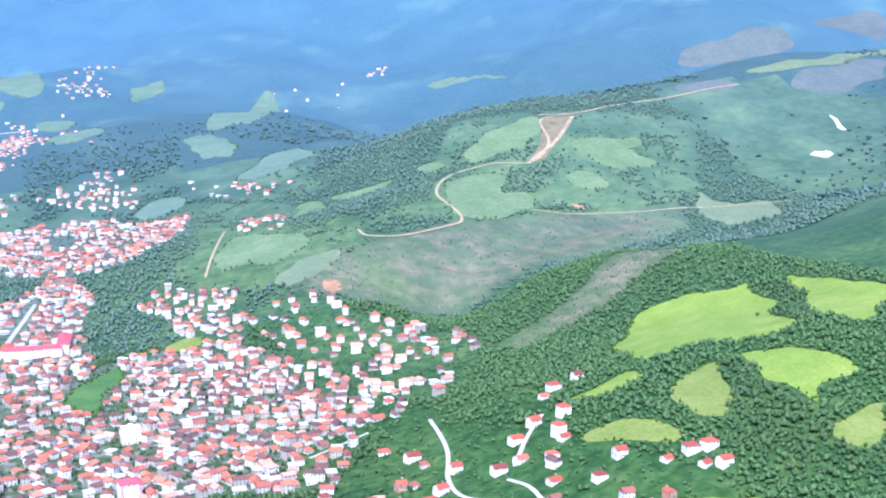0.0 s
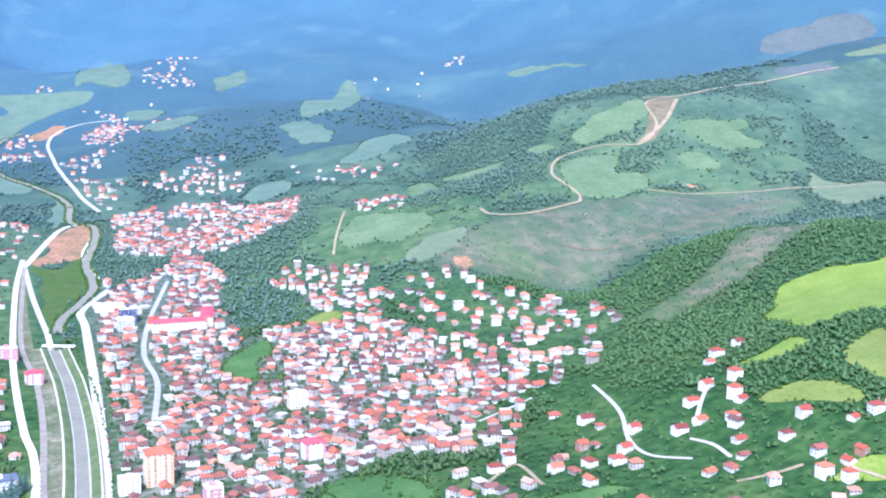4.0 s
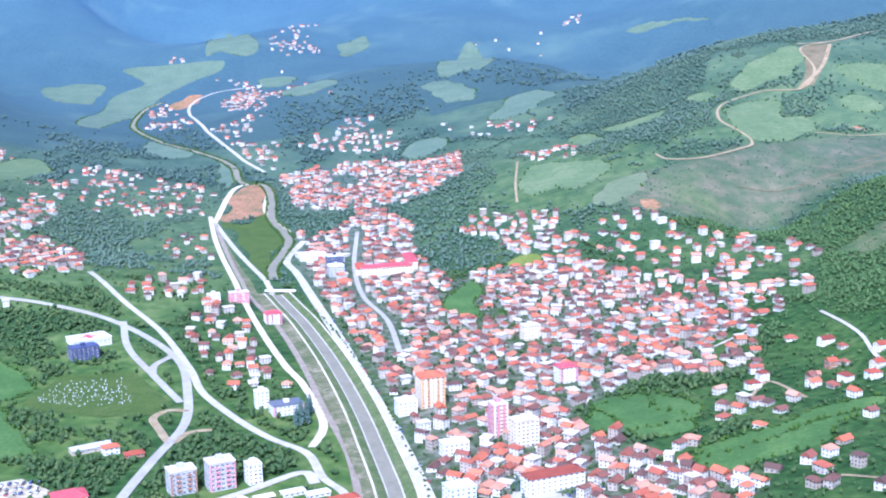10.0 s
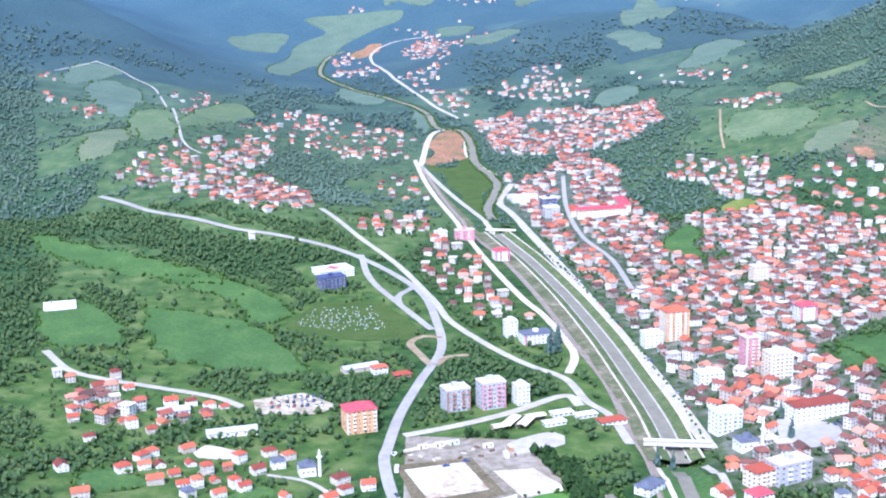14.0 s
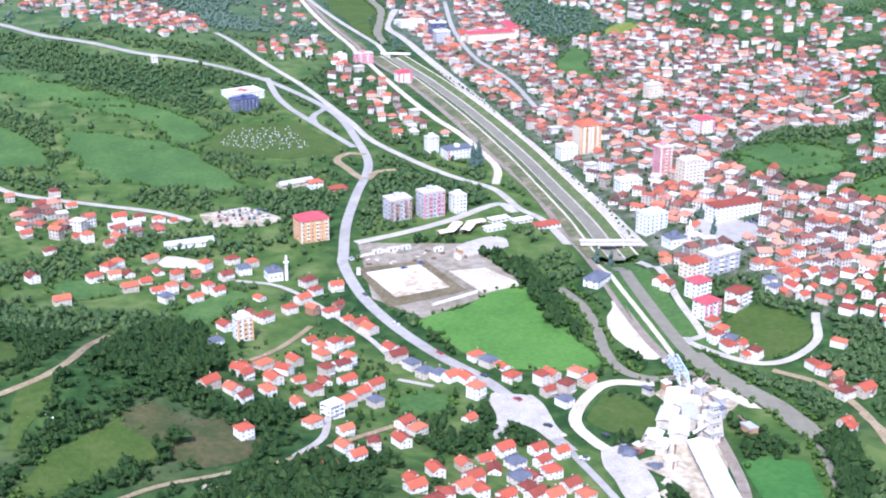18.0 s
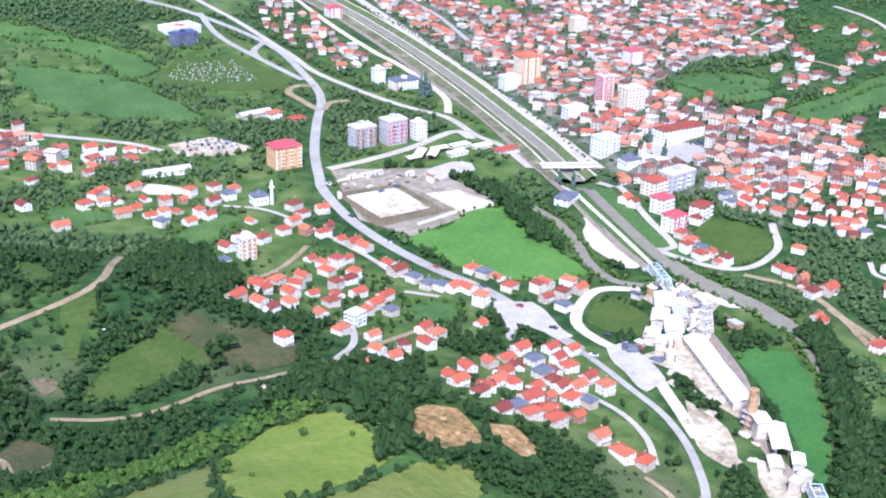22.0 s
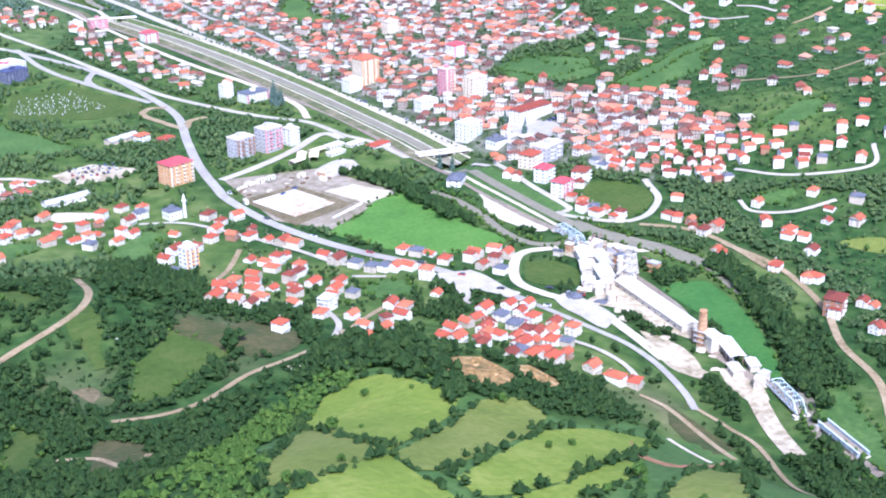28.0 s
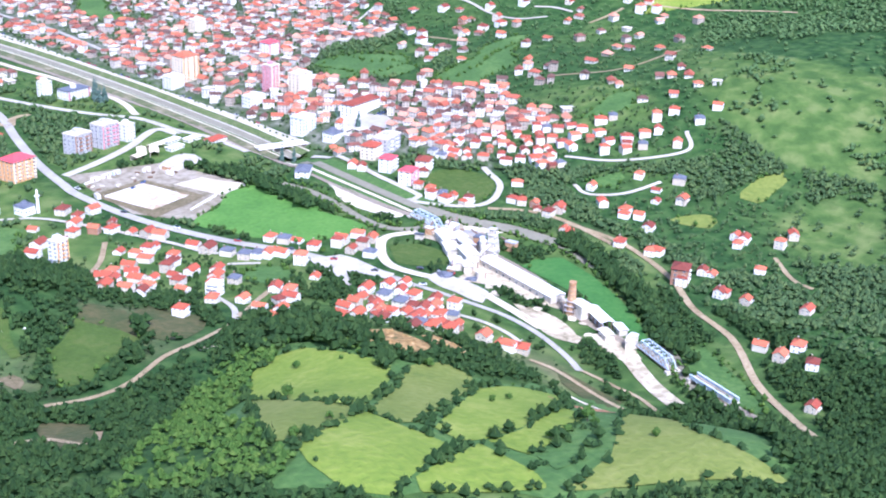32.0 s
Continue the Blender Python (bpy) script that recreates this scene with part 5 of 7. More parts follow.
def settle():
    spots = []
    for poly, space, turn, share, note in TOWNS:
        space *= 0.75 if space < 16 else 0.84
        share *= 0.9
        p = np.array(poly, float)
        c, s = math.cos(radians(turn)), math.sin(radians(turn))
        q = np.stack([p[:, 0] * c + p[:, 1] * s, -p[:, 0] * s + p[:, 1] * c], 1)
        for a in np.arange(q[:, 0].min(), q[:, 0].max(), space):
            for b in np.arange(q[:, 1].min(), q[:, 1].max(), space * 0.95):
                u, v = a + random.uniform(-0.42, 0.42) * space, b + random.uniform(-0.42, 0.42) * space
                x, y = u * c - v * s, u * s + v * c
                skip = random.random() > share or not inside(poly, np.array(x), np.array(y)) or not clear(x, y, 3.0)
                if not skip and (y > 1350 or note in ("slope houses", "upper town")):
                    skip = drift(np.array(x), np.array(y), 130 if y > 1350 else 55, 40) < (0.44 if y > 1350 else 0.37)
                if skip:
                    continue
                w, d = random.uniform(5.8, 9.6), random.uniform(5.0, 7.0)
                floors = random.choice((1, 1, 1, 2, 2, 2, 3)) if space < 20 else random.choice((1, 1, 2))
                bend = 24 * math.sin(x / 83 + 0.7 * math.sin(y / 57)) + 14 * math.sin(y / 41)
                spots.append((x, y, turn + bend + random.choice((0, 90)) + random.uniform(-14, 14), w, d, floors, note))
                stamp([(x - 3.2, y - 3.2), (x + 3.2, y - 3.2), (x + 3.2, y + 3.2), (x - 3.2, y + 3.2)], 3)
    return spots


# ---- houses ----
def plate(name, xs, zs, panes, frame="white", pane="glass", deep=0.12):
    """A framed opening in one piece: a grid of strips, some of them panes set back a little."""
    s = Shape()
    v = [(x, -0.1, z) for z in zs for x in xs] + [(x, 0.02, z) for z in (zs[0], zs[-1]) for x in (xs[0], xs[-1])]
    k, n = len(xs), len(xs) * len(zs)
    f = [(j * k + i, j * k + i + 1, (j + 1) * k + i + 1, (j + 1) * k + i) for j in range(len(zs) - 1) for i in range(k - 1)]
    s.add(v, f + [(0, n, n + 1, k - 1)[::-1], (n - k, n - 1, n + 3, n + 2), (0, n - k, n + 2, n), (k - 1, n + 1, n + 3, n - 1)])
    s.w = [1 if i in panes else 0 for i in range(len(s.f))]
    return s.mesh(name, frame, pane)


WINDOW = plate("window", [-0.65, -0.53, -0.05, 0.05, 0.53, 0.65], [0, 0.12, 1.28, 1.4], (6, 8))
DOOR = plate("door", [-0.65, -0.53, 0.53, 0.65], [-0.1, 2.05, 2.2], (1,), pane="wood")
BALCONY_DOOR = plate("window", [-0.9, -0.78, -0.05, 0.05, 0.78, 0.9], [0, 0.1, 1.25, 1.4], (6, 8))
CHIMNEY = Shape().add([(x * r, y * r, z) for r, z in ((0.35, 0), (0.35, 2.0), (0.47, 2.0), (0.47, 2.25)) for x, y in ((-1, -1), (1, -1), (1, 1), (-1, 1))],
                      [(4 * k + i, 4 * k + (i + 1) % 4, 4 * k + 4 + (i + 1) % 4, 4 * k + 4 + i) for k in range(3) for i in range(4)] + [(12, 13, 14, 15)]).mesh("chimney", "brick")


CAP = Shape().box(-0.55, -0.55, 0.002, 0.55, 0.55, 0.14).mesh("cap", "dust")


def prism(outline, x0, x1):
    """An outline in (y, z) drawn out along x."""
    n = len(outline)
    v = [(x, y, z) for x in (x0, x1) for y, z in outline]
    return Shape().add(v, [(k, (k + 1) % n, n + (k + 1) % n, n + k)[::-1] for k in range(n)] + [tuple(range(n)), tuple(range(2 * n - 1, n - 1, -1))])


def house(w, d, floors, roof, roofing, label, walls="wall", balcony=False):
    """A plastered family house: walls, tiled roof, chimney, door, windows."""
    top = new("house")
    h = 2.9 * floors
    rise = d * 0.27
    o, t = 0.5, 0.22
    if roof == "gable":
        low = h - o * rise / (d / 2)
        walls_shape = prism([(d / 2, -3.5), (d / 2, h), (0, h + rise - 0.05), (-d / 2, h), (-d / 2, -3.5)], -w / 2, w / 2)
        roof_shape = prism([(d / 2 + o, low), (d / 2 + o, low + t), (0, h + rise + t), (-d / 2 - o, low + t), (-d / 2 - o, low), (0, h + rise)], -w / 2 - o, w / 2 + o)
    else:
        walls_shape, roof_shape = Shape().box(-w / 2, -d / 2, -3.5, w / 2, d / 2, h), Shape().hip(w, d, h, rise)
    part("wall", walls_shape.mesh("wall", walls), top)
    part("roof", roof_shape.mesh("roof", roofing), top)
    stack = part("chimney", CHIMNEY, top, pose(w * 0.2, d * 0.16, h + rise * 0.5))
    part("cap", CAP, stack, pose(0, 0, 2.25), "pale concrete cap")
    part("door", DOOR, top, pose(-w * 0.18, -d / 2 - 0.01, 0))
    for k in range(floors):
        for x in (-w * 0.33, w * 0.08, w * 0.34):
            if k or x > -w * 0.3:
                part("window", WINDOW, top, pose(x, -d / 2 - 0.01, 0.95 + 2.9 * k))
        for y in (-d * 0.22, d * 0.22):
            part("window", WINDOW, top, pose(-w / 2 - 0.01, y, 0.95 + 2.9 * k, 0, 0, -90))
    if balcony:
        q = -d / 2
        b = prism([(q - 0.02, 2.72), (q - 0.02, 2.92), (q - 1.2, 2.92), (q - 1.2, 3.85), (q - 1.32, 3.85), (q - 1.32, 2.72)], -w * 0.1, w * 0.42)
        part("balcony", b.mesh("balcony", "white"), top)
    return tagged(top, label, "house", "houses of the valley")


KINDS = [
    house(11, 9, 2, "gable", "tiles", "white plastered two-storey house with a red tiled roof", balcony=True),
    house(12, 9.5, 2, "hip", "tiles", "pale plastered house under a hipped red tiled roof"),
    house(10, 8.5, 1, "gable", "tiles", "low plastered house with a steep red tiled roof"),
    house(10, 10, 3, "hip", "tiles", "tall three-storey plastered house with a red hipped roof", balcony=True),
    house(13, 10, 2, "gable", "tiles", "long plastered house with a red gabled roof"),
    house(11, 10, 2, "hip", "slate", "white plastered house under a dark grey sheet roof"),
    house(9, 8, 2, "gable", "tiles", "unplastered brown brick house with a red tiled roof", walls="brick"),
]
HOMES = []


def homes(note, turn, places):
    for x, y in places:
        HOMES.append((x, y, turn + random.choice((0, 0, 0, 90)) + random.uniform(-8, 8), note))
        stamp([(x - 6, y - 6), (x + 6, y - 6), (x + 6, y + 6), (x - 6, y + 6)], 3)


homes("village", 28, [(-269, -190), (-259, -194), (-255, -202), (-259, -241), (-228, -224), (-215, -232), (-219, -251), (-216, -264), (-229, -276), (-187, -224), (-183, -231), (-193, -244), (-221, -184), (-203, -171), (-208, -198), (-191, -178), (-202, -151), (-195, -199), (-200, -189), (-212, -113), (-208, -124), (-224, -142), (-238, -171), (-240, -150), (-226, -168), (-211, -159), (-198, -147), (-201, -126), (-194, -121), (-173, -131), (-173, -145), (-168, -157), (-164, -168), (-158, -172), (-153, -175), (-146, -178), (-146, -196), (-130, -162), (-134, -154), (-124, -182)])
homes("village", 28, [(-105, -185), (-91, -184), (-112, -201), (-108, -213), (-90, -195), (-156, -220), (-103, -201), (-111, -188), (-124, -167)])
homes("village", 28, [(-253, -90), (-231, -80), (-230, -49), (-200, -32), (-207, -57), (-204, -74), (-195, -79), (-188, -89), (-183, -99), (-216, -70), (-260, -116), (-198, -46), (-189, -70), (-242, -77), (-179, -106)])
homes("hamlet", 20, [(-199, -290), (-187, -279), (-197, -317), (-173, -271), (-173, -286), (-161, -262), (-151, -256), (-150, -269), (-153, -284), (-174, -298), (-180, -296), (-136, -257), (-138, -269), (-146, -280), (-137, -278), (-133, -290), (-131, -302), (-144, -300), (-152, -292), (-174, -316), (-163, -312), (-153, -312), (-196, -336), (-187, -331), (-183, -336), (-173, -338), (-159, -330), (-151, -299), (-146, -314), (-157, -346), (-152, -356), (-144, -360), (-127, -261), (-163, -298), (-201, -303)])
homes("village", 20, [(-319, -8), (-308, -3), (-300, -26), (-291, -14), (-283, 1), (-277, -32), (-265, -46), (-245, -14), (-252, -38), (-262, -8), (-273, -12), (-285, -29), (-300, 0), (-239, 13), (-228, 6), (-234, -6), (-329, 76), (-310, 57), (-323, 68), (-303, 109), (-290, 108), (-278, 101), (-345, 167), (-354, 145), (-336, -47), (-345, 46), (-269, 100), (-360, 82), (-353, -4), (-334, 144), (-257, -33), (-268, -25)])
homes("river bank", 35, [(20, -130), (-2, -169), (1, -176), (2, -189), (48, -191), (26, -214), (25, -228), (35, -239), (8, -268), (-1, -157), (0, -145), (-3, -83), (-2, -91)])
homes("east slope", 15, [(76, -232), (110, -246), (102, -266), (56, -274), (50, -297), (99, -288), (33, -239), (28, -223), (24, -208), (23, -239), (23, -322), (18, -358), (-5, -359), (-3, -383), (18, -299), (8, -264), (-8, -165), (-6, -176), (-1, -188)])
homes("east slope", 15, [(44, -380), (-1, -383), (-1, -398), (79, -348), (87, -368), (-46, -434), (-49, -447), (-33, -448), (12, -428), (-46, -463), (-88, -486), (79, -342), (20, -363), (20, -320), (19, -298), (61, -282), (61, -271), (89, -275), (100, -288)])
homes("hill lane", 10, [(502, 220), (464, 194), (478, 209), (458, 145), (437, 148), (443, 118), (443, 109), (418, 133), (411, 106), (394, 102), (427, 91), (416, 62), (437, 40), (457, 54), (477, 29), (493, 28), (504, 25), (493, 10), (502, 3), (450, -8), (461, -5), (431, -12), (440, -24), (373, 128), (354, 101), (342, 86), (358, 177), (335, 129), (326, 94), (304, 98), (285, 135), (271, 122)])




def set_homes():
    extra = [s for s in SPOTS if s[1] < 130]
    extra.sort(key=lambda s: math.hypot(s[0] + 330, s[1] + 700))
    take = extra[: max(0, 300 - len(HOMES))]
    rows = HOMES + [(s[0], s[1], s[2], s[6]) for s in take]
    for x, y, turn, note in rows:
        n = random.choices(range(len(KINDS)), (26, 24, 14, 10, 14, 5, 5))[0]
        z = float(on(x, y))
        size = random.uniform(0.7, 0.84) if note == "hill lane" else random.uniform(0.57, 0.71)
        m = pose(x, y, z - 0.1, 0, 0, turn) @ Matrix.Diagonal((size * random.uniform(0.92, 1.1), size, size * random.uniform(1.0, 1.14), 1))
        copy_thing(KINDS[n], m)
    for kind in KINDS:
        for ob in (*kind.children_recursive, kind):
            bpy.data.objects.remove(ob)
    return set((s[0], s[1]) for s in take)


def far_houses(spots):
    """The rest of the town's small houses, joined."""
    rng = np.random.default_rng(3)
    V, T, Wm = [], [], []
    count = 0

    def put(v, quads, mat):
        nonlocal count
        V.append(v)
        for q in quads:
            T.append((count + q[0], count + q[1], count + q[2]))
            Wm.append(mat)
            if len(q) == 4:
                T.append((count + q[0], count + q[2], count + q[3]))
                Wm.append(mat)
        count += len(v)

    for x, y, turn, w, d, floors, note in spots:
        h, rise = 2.3 * floors + rng.uniform(0, 0.6), d * rng.uniform(0.26, 0.42)
        c, s = math.cos(radians(turn)), math.sin(radians(turn))
        z = float(on(x, y))

        def world_of(p):
            p = np.asarray(p, float)
            return np.stack([x + p[:, 0] * c - p[:, 1] * s, y + p[:, 0] * s + p[:, 1] * c, z + p[:, 2]], 1)

        flat = rng.random() < 0.12
        hip = rng.random() < 0.45
        X, Y = w / 2, d / 2
        body = [(-X, -Y, -3), (X, -Y, -3), (X, Y, -3), (-X, Y, -3), (-X, -Y, h), (X, -Y, h), (X, Y, h), (-X, Y, h)]
        put(world_of(body), [(0, 1, 5, 4), (1, 2, 6, 5), (2, 3, 7, 6), (3, 0, 4, 7), (4, 5, 6, 7)], 0)
        o = rng.uniform(0.4, 0.8)
        if flat:
            slab = [(-X - o, -Y - o, h + 0.02), (X + o, -Y - o, h + 0.02), (X + o, Y + o, h + 0.02), (-X - o, Y + o, h + 0.02)]
            slab += [(a, b, q + 0.5) for a, b, q in slab]
            put(world_of(slab), [(3, 2, 1, 0), (4, 5, 6, 7), (0, 1, 5, 4), (1, 2, 6, 5), (2, 3, 7, 6), (3, 0, 4, 7)], 3)
        else:
            k = max(0.4, (w - d) / 2) if hip else X + o
            roof = [(-X - o, -Y - o, h - 0.15), (X + o, -Y - o, h - 0.15), (X + o, Y + o, h - 0.15), (-X - o, Y + o, h - 0.15), (-k, 0, h + rise), (k, 0, h + rise)]
            put(world_of(roof), [(0, 1, 5, 4), (1, 2, 5), (2, 3, 4, 5), (3, 0, 4), (3, 2, 1, 0)], 1)
        for lvl in range(floors):
            for side, n in ((0, 3), (1, 2), (2, 3), (3, 2)):
                for a in (np.arange(n) + 0.5) / n - 0.5:
                    e = 0.05
                    zz = 0.75 + 2.3 * lvl
                    if side in (0, 2):
                        sg = -1 if side == 0 else 1
                        q = [(a * w - 0.45, sg * (Y + e), zz), (a * w + 0.45, sg * (Y + e), zz), (a * w + 0.45, sg * (Y + e), zz + 1.15), (a * w - 0.45, sg * (Y + e), zz + 1.15)]
                    else:
                        sg = 1 if side == 1 else -1
                        q = [(sg * (X + e), a * d - 0.45, zz), (sg * (X + e), a * d + 0.45, zz), (sg * (X + e), a * d + 0.45, zz + 1.15), (sg * (X + e), a * d - 0.45, zz + 1.15)]
                    put(world_of(q), [(0, 1, 2, 3)], 2)
    me = bulk_mesh("town_houses", np.concatenate(V), T, ["farwall", "fartiles", "glass", "dust"], Wm)
    tagged(new("town_houses", me), "dense old town of plastered houses with red tiled roofs", "houses", kind="stuff")


# ---- trees ----
def ico():
    bm = bmesh.new()
    bmesh.ops.create_icosphere(bm, subdivisions=1, radius=1.0)
    v = np.array([p.co[:] for p in bm.verts])
    t = np.array([[p.index for p in f.verts] for f in bm.faces])
    bm.free()
    return v, t


ICO_V, ICO_T = ico()
OCT_V = np.array([(1, 0, 0), (0, 1, 0), (-1, 0, 0), (0, -1, 0), (0, 0, 1), (0, 0, -1)], float)
OCT_T = np.array([(0, 1, 4), (1, 2, 4), (2, 3, 4), (3, 0, 4), (1, 0, 5), (2, 1, 5), (3, 2, 5), (0, 3, 5)])


def crown(rng, clumps, tall=1.0, jag=0.42, sprays=9, small=False):
    """An uneven crown of leaf clumps and ragged sprays, about 1 m in radius, standing on z = 0."""
    V, T, count = [], [], 0
    solid, sides = (OCT_V * 1.15, OCT_T) if small else (ICO_V, ICO_T)
    for k in range(clumps):
        a, r = rng.uniform(0, 2 * math.pi), (rng.uniform(0.2, 0.6) if k else 0)
        size = rng.uniform(0.3, 0.5) if clumps > 3 else rng.uniform(0.45, 0.68) if clumps > 1 else rng.uniform(0.62, 0.85)
        middle = np.array([r * math.cos(a), r * math.sin(a), (0.5 + rng.uniform(0, 0.8) * (1 - r * 0.6)) * tall])
        spin = rng.uniform(0, 6.28)
        turned = np.stack([solid[:, 0] * math.cos(spin) - solid[:, 1] * math.sin(spin), solid[:, 0] * math.sin(spin) + solid[:, 1] * math.cos(spin), solid[:, 2]], 1)
        V.append(turned * (1 + rng.uniform(-jag, jag, (len(solid), 1))) * size * np.array([1, 1, rng.uniform(0.8, 1.1)]) + middle)
        T.append(sides + count)
        count += len(solid)
        for _ in range(sprays):
            d = rng.normal(0, 1, 3)
            d[2] = abs(d[2]) * 0.9 - 0.15
            d /= np.linalg.norm(d)
            tip = middle + d * size * rng.uniform(0.8, 1.35)
            V.append(tip + rng.normal(0, 0.26, (3, 3)) * size)
            T.append(np.array([[count, count + 1, count + 2]]))
            count += 3
    return np.concatenate(V), np.concatenate(T)


def scatter(name, places, sizes, clumps, mat, label, seed, sprays=9, tall=1.0, small=True, smooth=True):
    """Many crowns in one mesh."""
    rng = np.random.default_rng(seed)
    shapes = [crown(rng, clumps, sprays=sprays, small=small) for _ in range(18)]
    V, T, base = [], [], 0
    kind = rng.integers(0, len(shapes), len(places))
    turn = rng.uniform(0, 2 * math.pi, len(places))
    z = on(places[:, 0], places[:, 1])
    for k, (v, t) in enumerate(shapes):
        sel = np.nonzero(kind == k)[0]
        if not len(sel):
            continue
        c, s = np.cos(turn[sel])[:, None], np.sin(turn[sel])[:, None]
        r = sizes[sel][:, None]
        h = r * rng.uniform(0.85, 1.35, (len(sel), 1)) * tall
        x = places[sel, 0][:, None] + r * (v[:, 0] * c - v[:, 1] * s)
        y = places[sel, 1][:, None] + r * (v[:, 0] * s + v[:, 1] * c)
        V.append(np.stack([x, y, z[sel][:, None] + h * v[:, 2]], -1).reshape(-1, 3))
        T.append((t[None] + (base + len(v) * np.arange(len(sel)))[:, None, None]).reshape(-1, 3))
        base += len(v) * len(sel)
    ob = new(name, bulk_mesh(name, np.concatenate(V), np.concatenate(T), [mat], smooth=smooth))
    return tagged(ob, label, "trees", kind="stuff")


def ripple(x, y, seed=0.0):
    return np.sin(x / 61 + seed) * np.sin(y / 47 + 1.7 * seed) + 0.6 * np.sin(x / 23 + y / 29 + seed) + 0.4 * np.sin(x / 13 - y / 17 + 2 * seed)


def drift(x, y, size, seed=0, octaves=4):
    """Uneven patches of about the given size, 0 to 1."""
    rng = np.random.default_rng(100 + seed)
    total, weight = 0.0, 0.0
    for k in range(octaves):
        lattice = rng.random((64, 64))
        u, v = x / size * 2**k + 7.3 * k, y / size * 2**k + 3.1 * k
        i, j = np.floor(u).astype(int), np.floor(v).astype(int)
        a, b = u - i, v - j
        a, b = a * a * (3 - 2 * a), b * b * (3 - 2 * b)
        at = lambda p, q: lattice[p % 64, q % 64]
        row0, row1 = at(i, j) * (1 - a) + at(i + 1, j) * a, at(i, j + 1) * (1 - a) + at(i + 1, j + 1) * a
        total, weight = total + (row0 * (1 - b) + row1 * b) * 0.55**k, weight + 0.55**k
    return total / weight


def blurred(a, n):
    a = a.astype(float)
    for axis in (0, 1):
        c = np.cumsum(np.pad(a, [(n, n) if k == axis else (0, 0) for k in (0, 1)], mode="edge"), axis=axis)
        a = (np.take(c, np.arange(2 * n, c.shape[axis]), axis) - np.take(c, np.arange(0, c.shape[axis] - 2 * n), axis)) / (2 * n)
    return a


def plant():
    rng = np.random.default_rng(11)
    zones = [  # x0, x1, y0, y1, spacing, crown radius, clumps, name
        (-475, 200, -575, -120, 3.0, 2.6, 4, "near_woods"),
        (-620, 800, -120, 620, 4.3, 2.6, 2, "town_trees"),
        (200, 900, -640, -120, 4.6, 2.9, 2, "east_woods"),
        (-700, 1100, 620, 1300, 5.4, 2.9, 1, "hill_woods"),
    ]
    taken = blurred(SPOT > 0, 1) > 0.25
    for n, (x0, x1, y0, y1, space, size, clumps, name) in enumerate(zones):
        gx, gy = np.meshgrid(np.arange(x0, x1, space), np.arange(y0, y1, space))
        x = (gx + rng.uniform(-0.5, 0.5, gx.shape) * space).ravel()
        y = (gy + rng.uniform(-0.5, 0.5, gx.shape) * space).ravel()
        at = cells(x, y)
        wild = np.where(drift(x, y, 70, n) > (0.47 if n == 2 else 0.36), 0.96, 0.62 if n == 2 else 0.4)
        p = np.where(DRY[at] > 0, 0.36, wild)
        p = np.where(OPEN[at] > 0, np.where(drift(x, y, 45, n + 3) > (0.63, 0.545, 0.6, 0.6)[n], 0.85, 0.05), p)
        p = np.where(DENSE[at] > 0, 0.97, p)
        p = np.where(TOWN[at] == 4, 0.4, np.where(TOWN[at] > 0, 0.27, p))
        p = np.where(taken[at], 0.0, p)
        keep = rng.random(len(x)) < p
        x, y, town_tree = x[keep], y[keep], TOWN[cells(x[keep], y[keep])] > 0
        r = size * rng.uniform(0.55, 1.25, len(x)) * np.where(town_tree, 0.7, 1) * np.where(DRY[cells(x, y)] > 0, 0.42, 1)
        where = np.stack([x, y], 1)
        if n == 0:
            # light painted by leaf colour: bright copy on the slope, dark one elsewhere
            bright_part = inside(BRIGHT_SLOPE[0], x, y)
            scatter("young_woods", where[bright_part], r[bright_part] * 0.85, clumps, "crown", "bright green woods on the hill slope, in the lit leaf colour", 12, 4, 1.0, True, False)
            bank = ~bright_part & (x > -20)
            scatter("bank_woods", where[bank], r[bank], clumps, "garden", "broadleaf woods on the east river bank", 15, 4, 1.0, True, False)
            where, r = where[~bright_part & ~bank], r[~bright_part & ~bank]
        if n == 1:
            slope = (x > 340) & ~(DENSE[cells(x, y)] > 0)
            scatter("slope_woods", where[slope], r[slope], clumps, "slope", "green broadleaf woods on the east hill", 14, 4, 0.85)
            where, r = where[~slope], r[~slope]
        scatter(name, where, r, clumps, ("shaded_leaf", "garden", "slope", "hazed_hillwood")[n], "dense broadleaf woods and garden trees", n, (4, 4, 4, 3)[n], (1.05, 0.95, 0.85, 0.75)[n], True, n > 0)
    gx, gy = np.meshgrid(np.arange(-1200, 2000, 8.6), np.arange(-300, 2500, 8.6))
    x, y = (gx + rng.uniform(-4.5, 4.5, gx.shape)).ravel(), (gy + rng.uniform(-4.5, 4.5, gx.shape)).ravel()
    core = (x > -700) & (x < 1100) & (y < 1300)
    fan = np.abs(np.arctan2(x + 150, y + 750)) < 1.05
    at = cells(x, y)
    inr = (x < RX + CELL * SPOT.shape[1]) & (x > RX)
    bare = ((SPOT[at] > 0) | (TOWN[at] > 0)) & inr
    thin = ((OPEN[at] > 0) & inr) * 0.85
    keep = ~core & fan & ~bare & (rng.random(len(x)) < np.where(drift(x, y, 170, 5) > 0.45, 0.95, np.where(np.hypot(x, y + 650) < 1900, 0.14, 0.04)) - thin)
    keep |= ~core & fan & ~bare & (DENSE[at] > 0) & inr
    keep &= rng.random(len(x)) < np.clip((2700 - np.hypot(x, y + 650)) / 600, 0, 1)
    x, y = x[keep], y[keep]
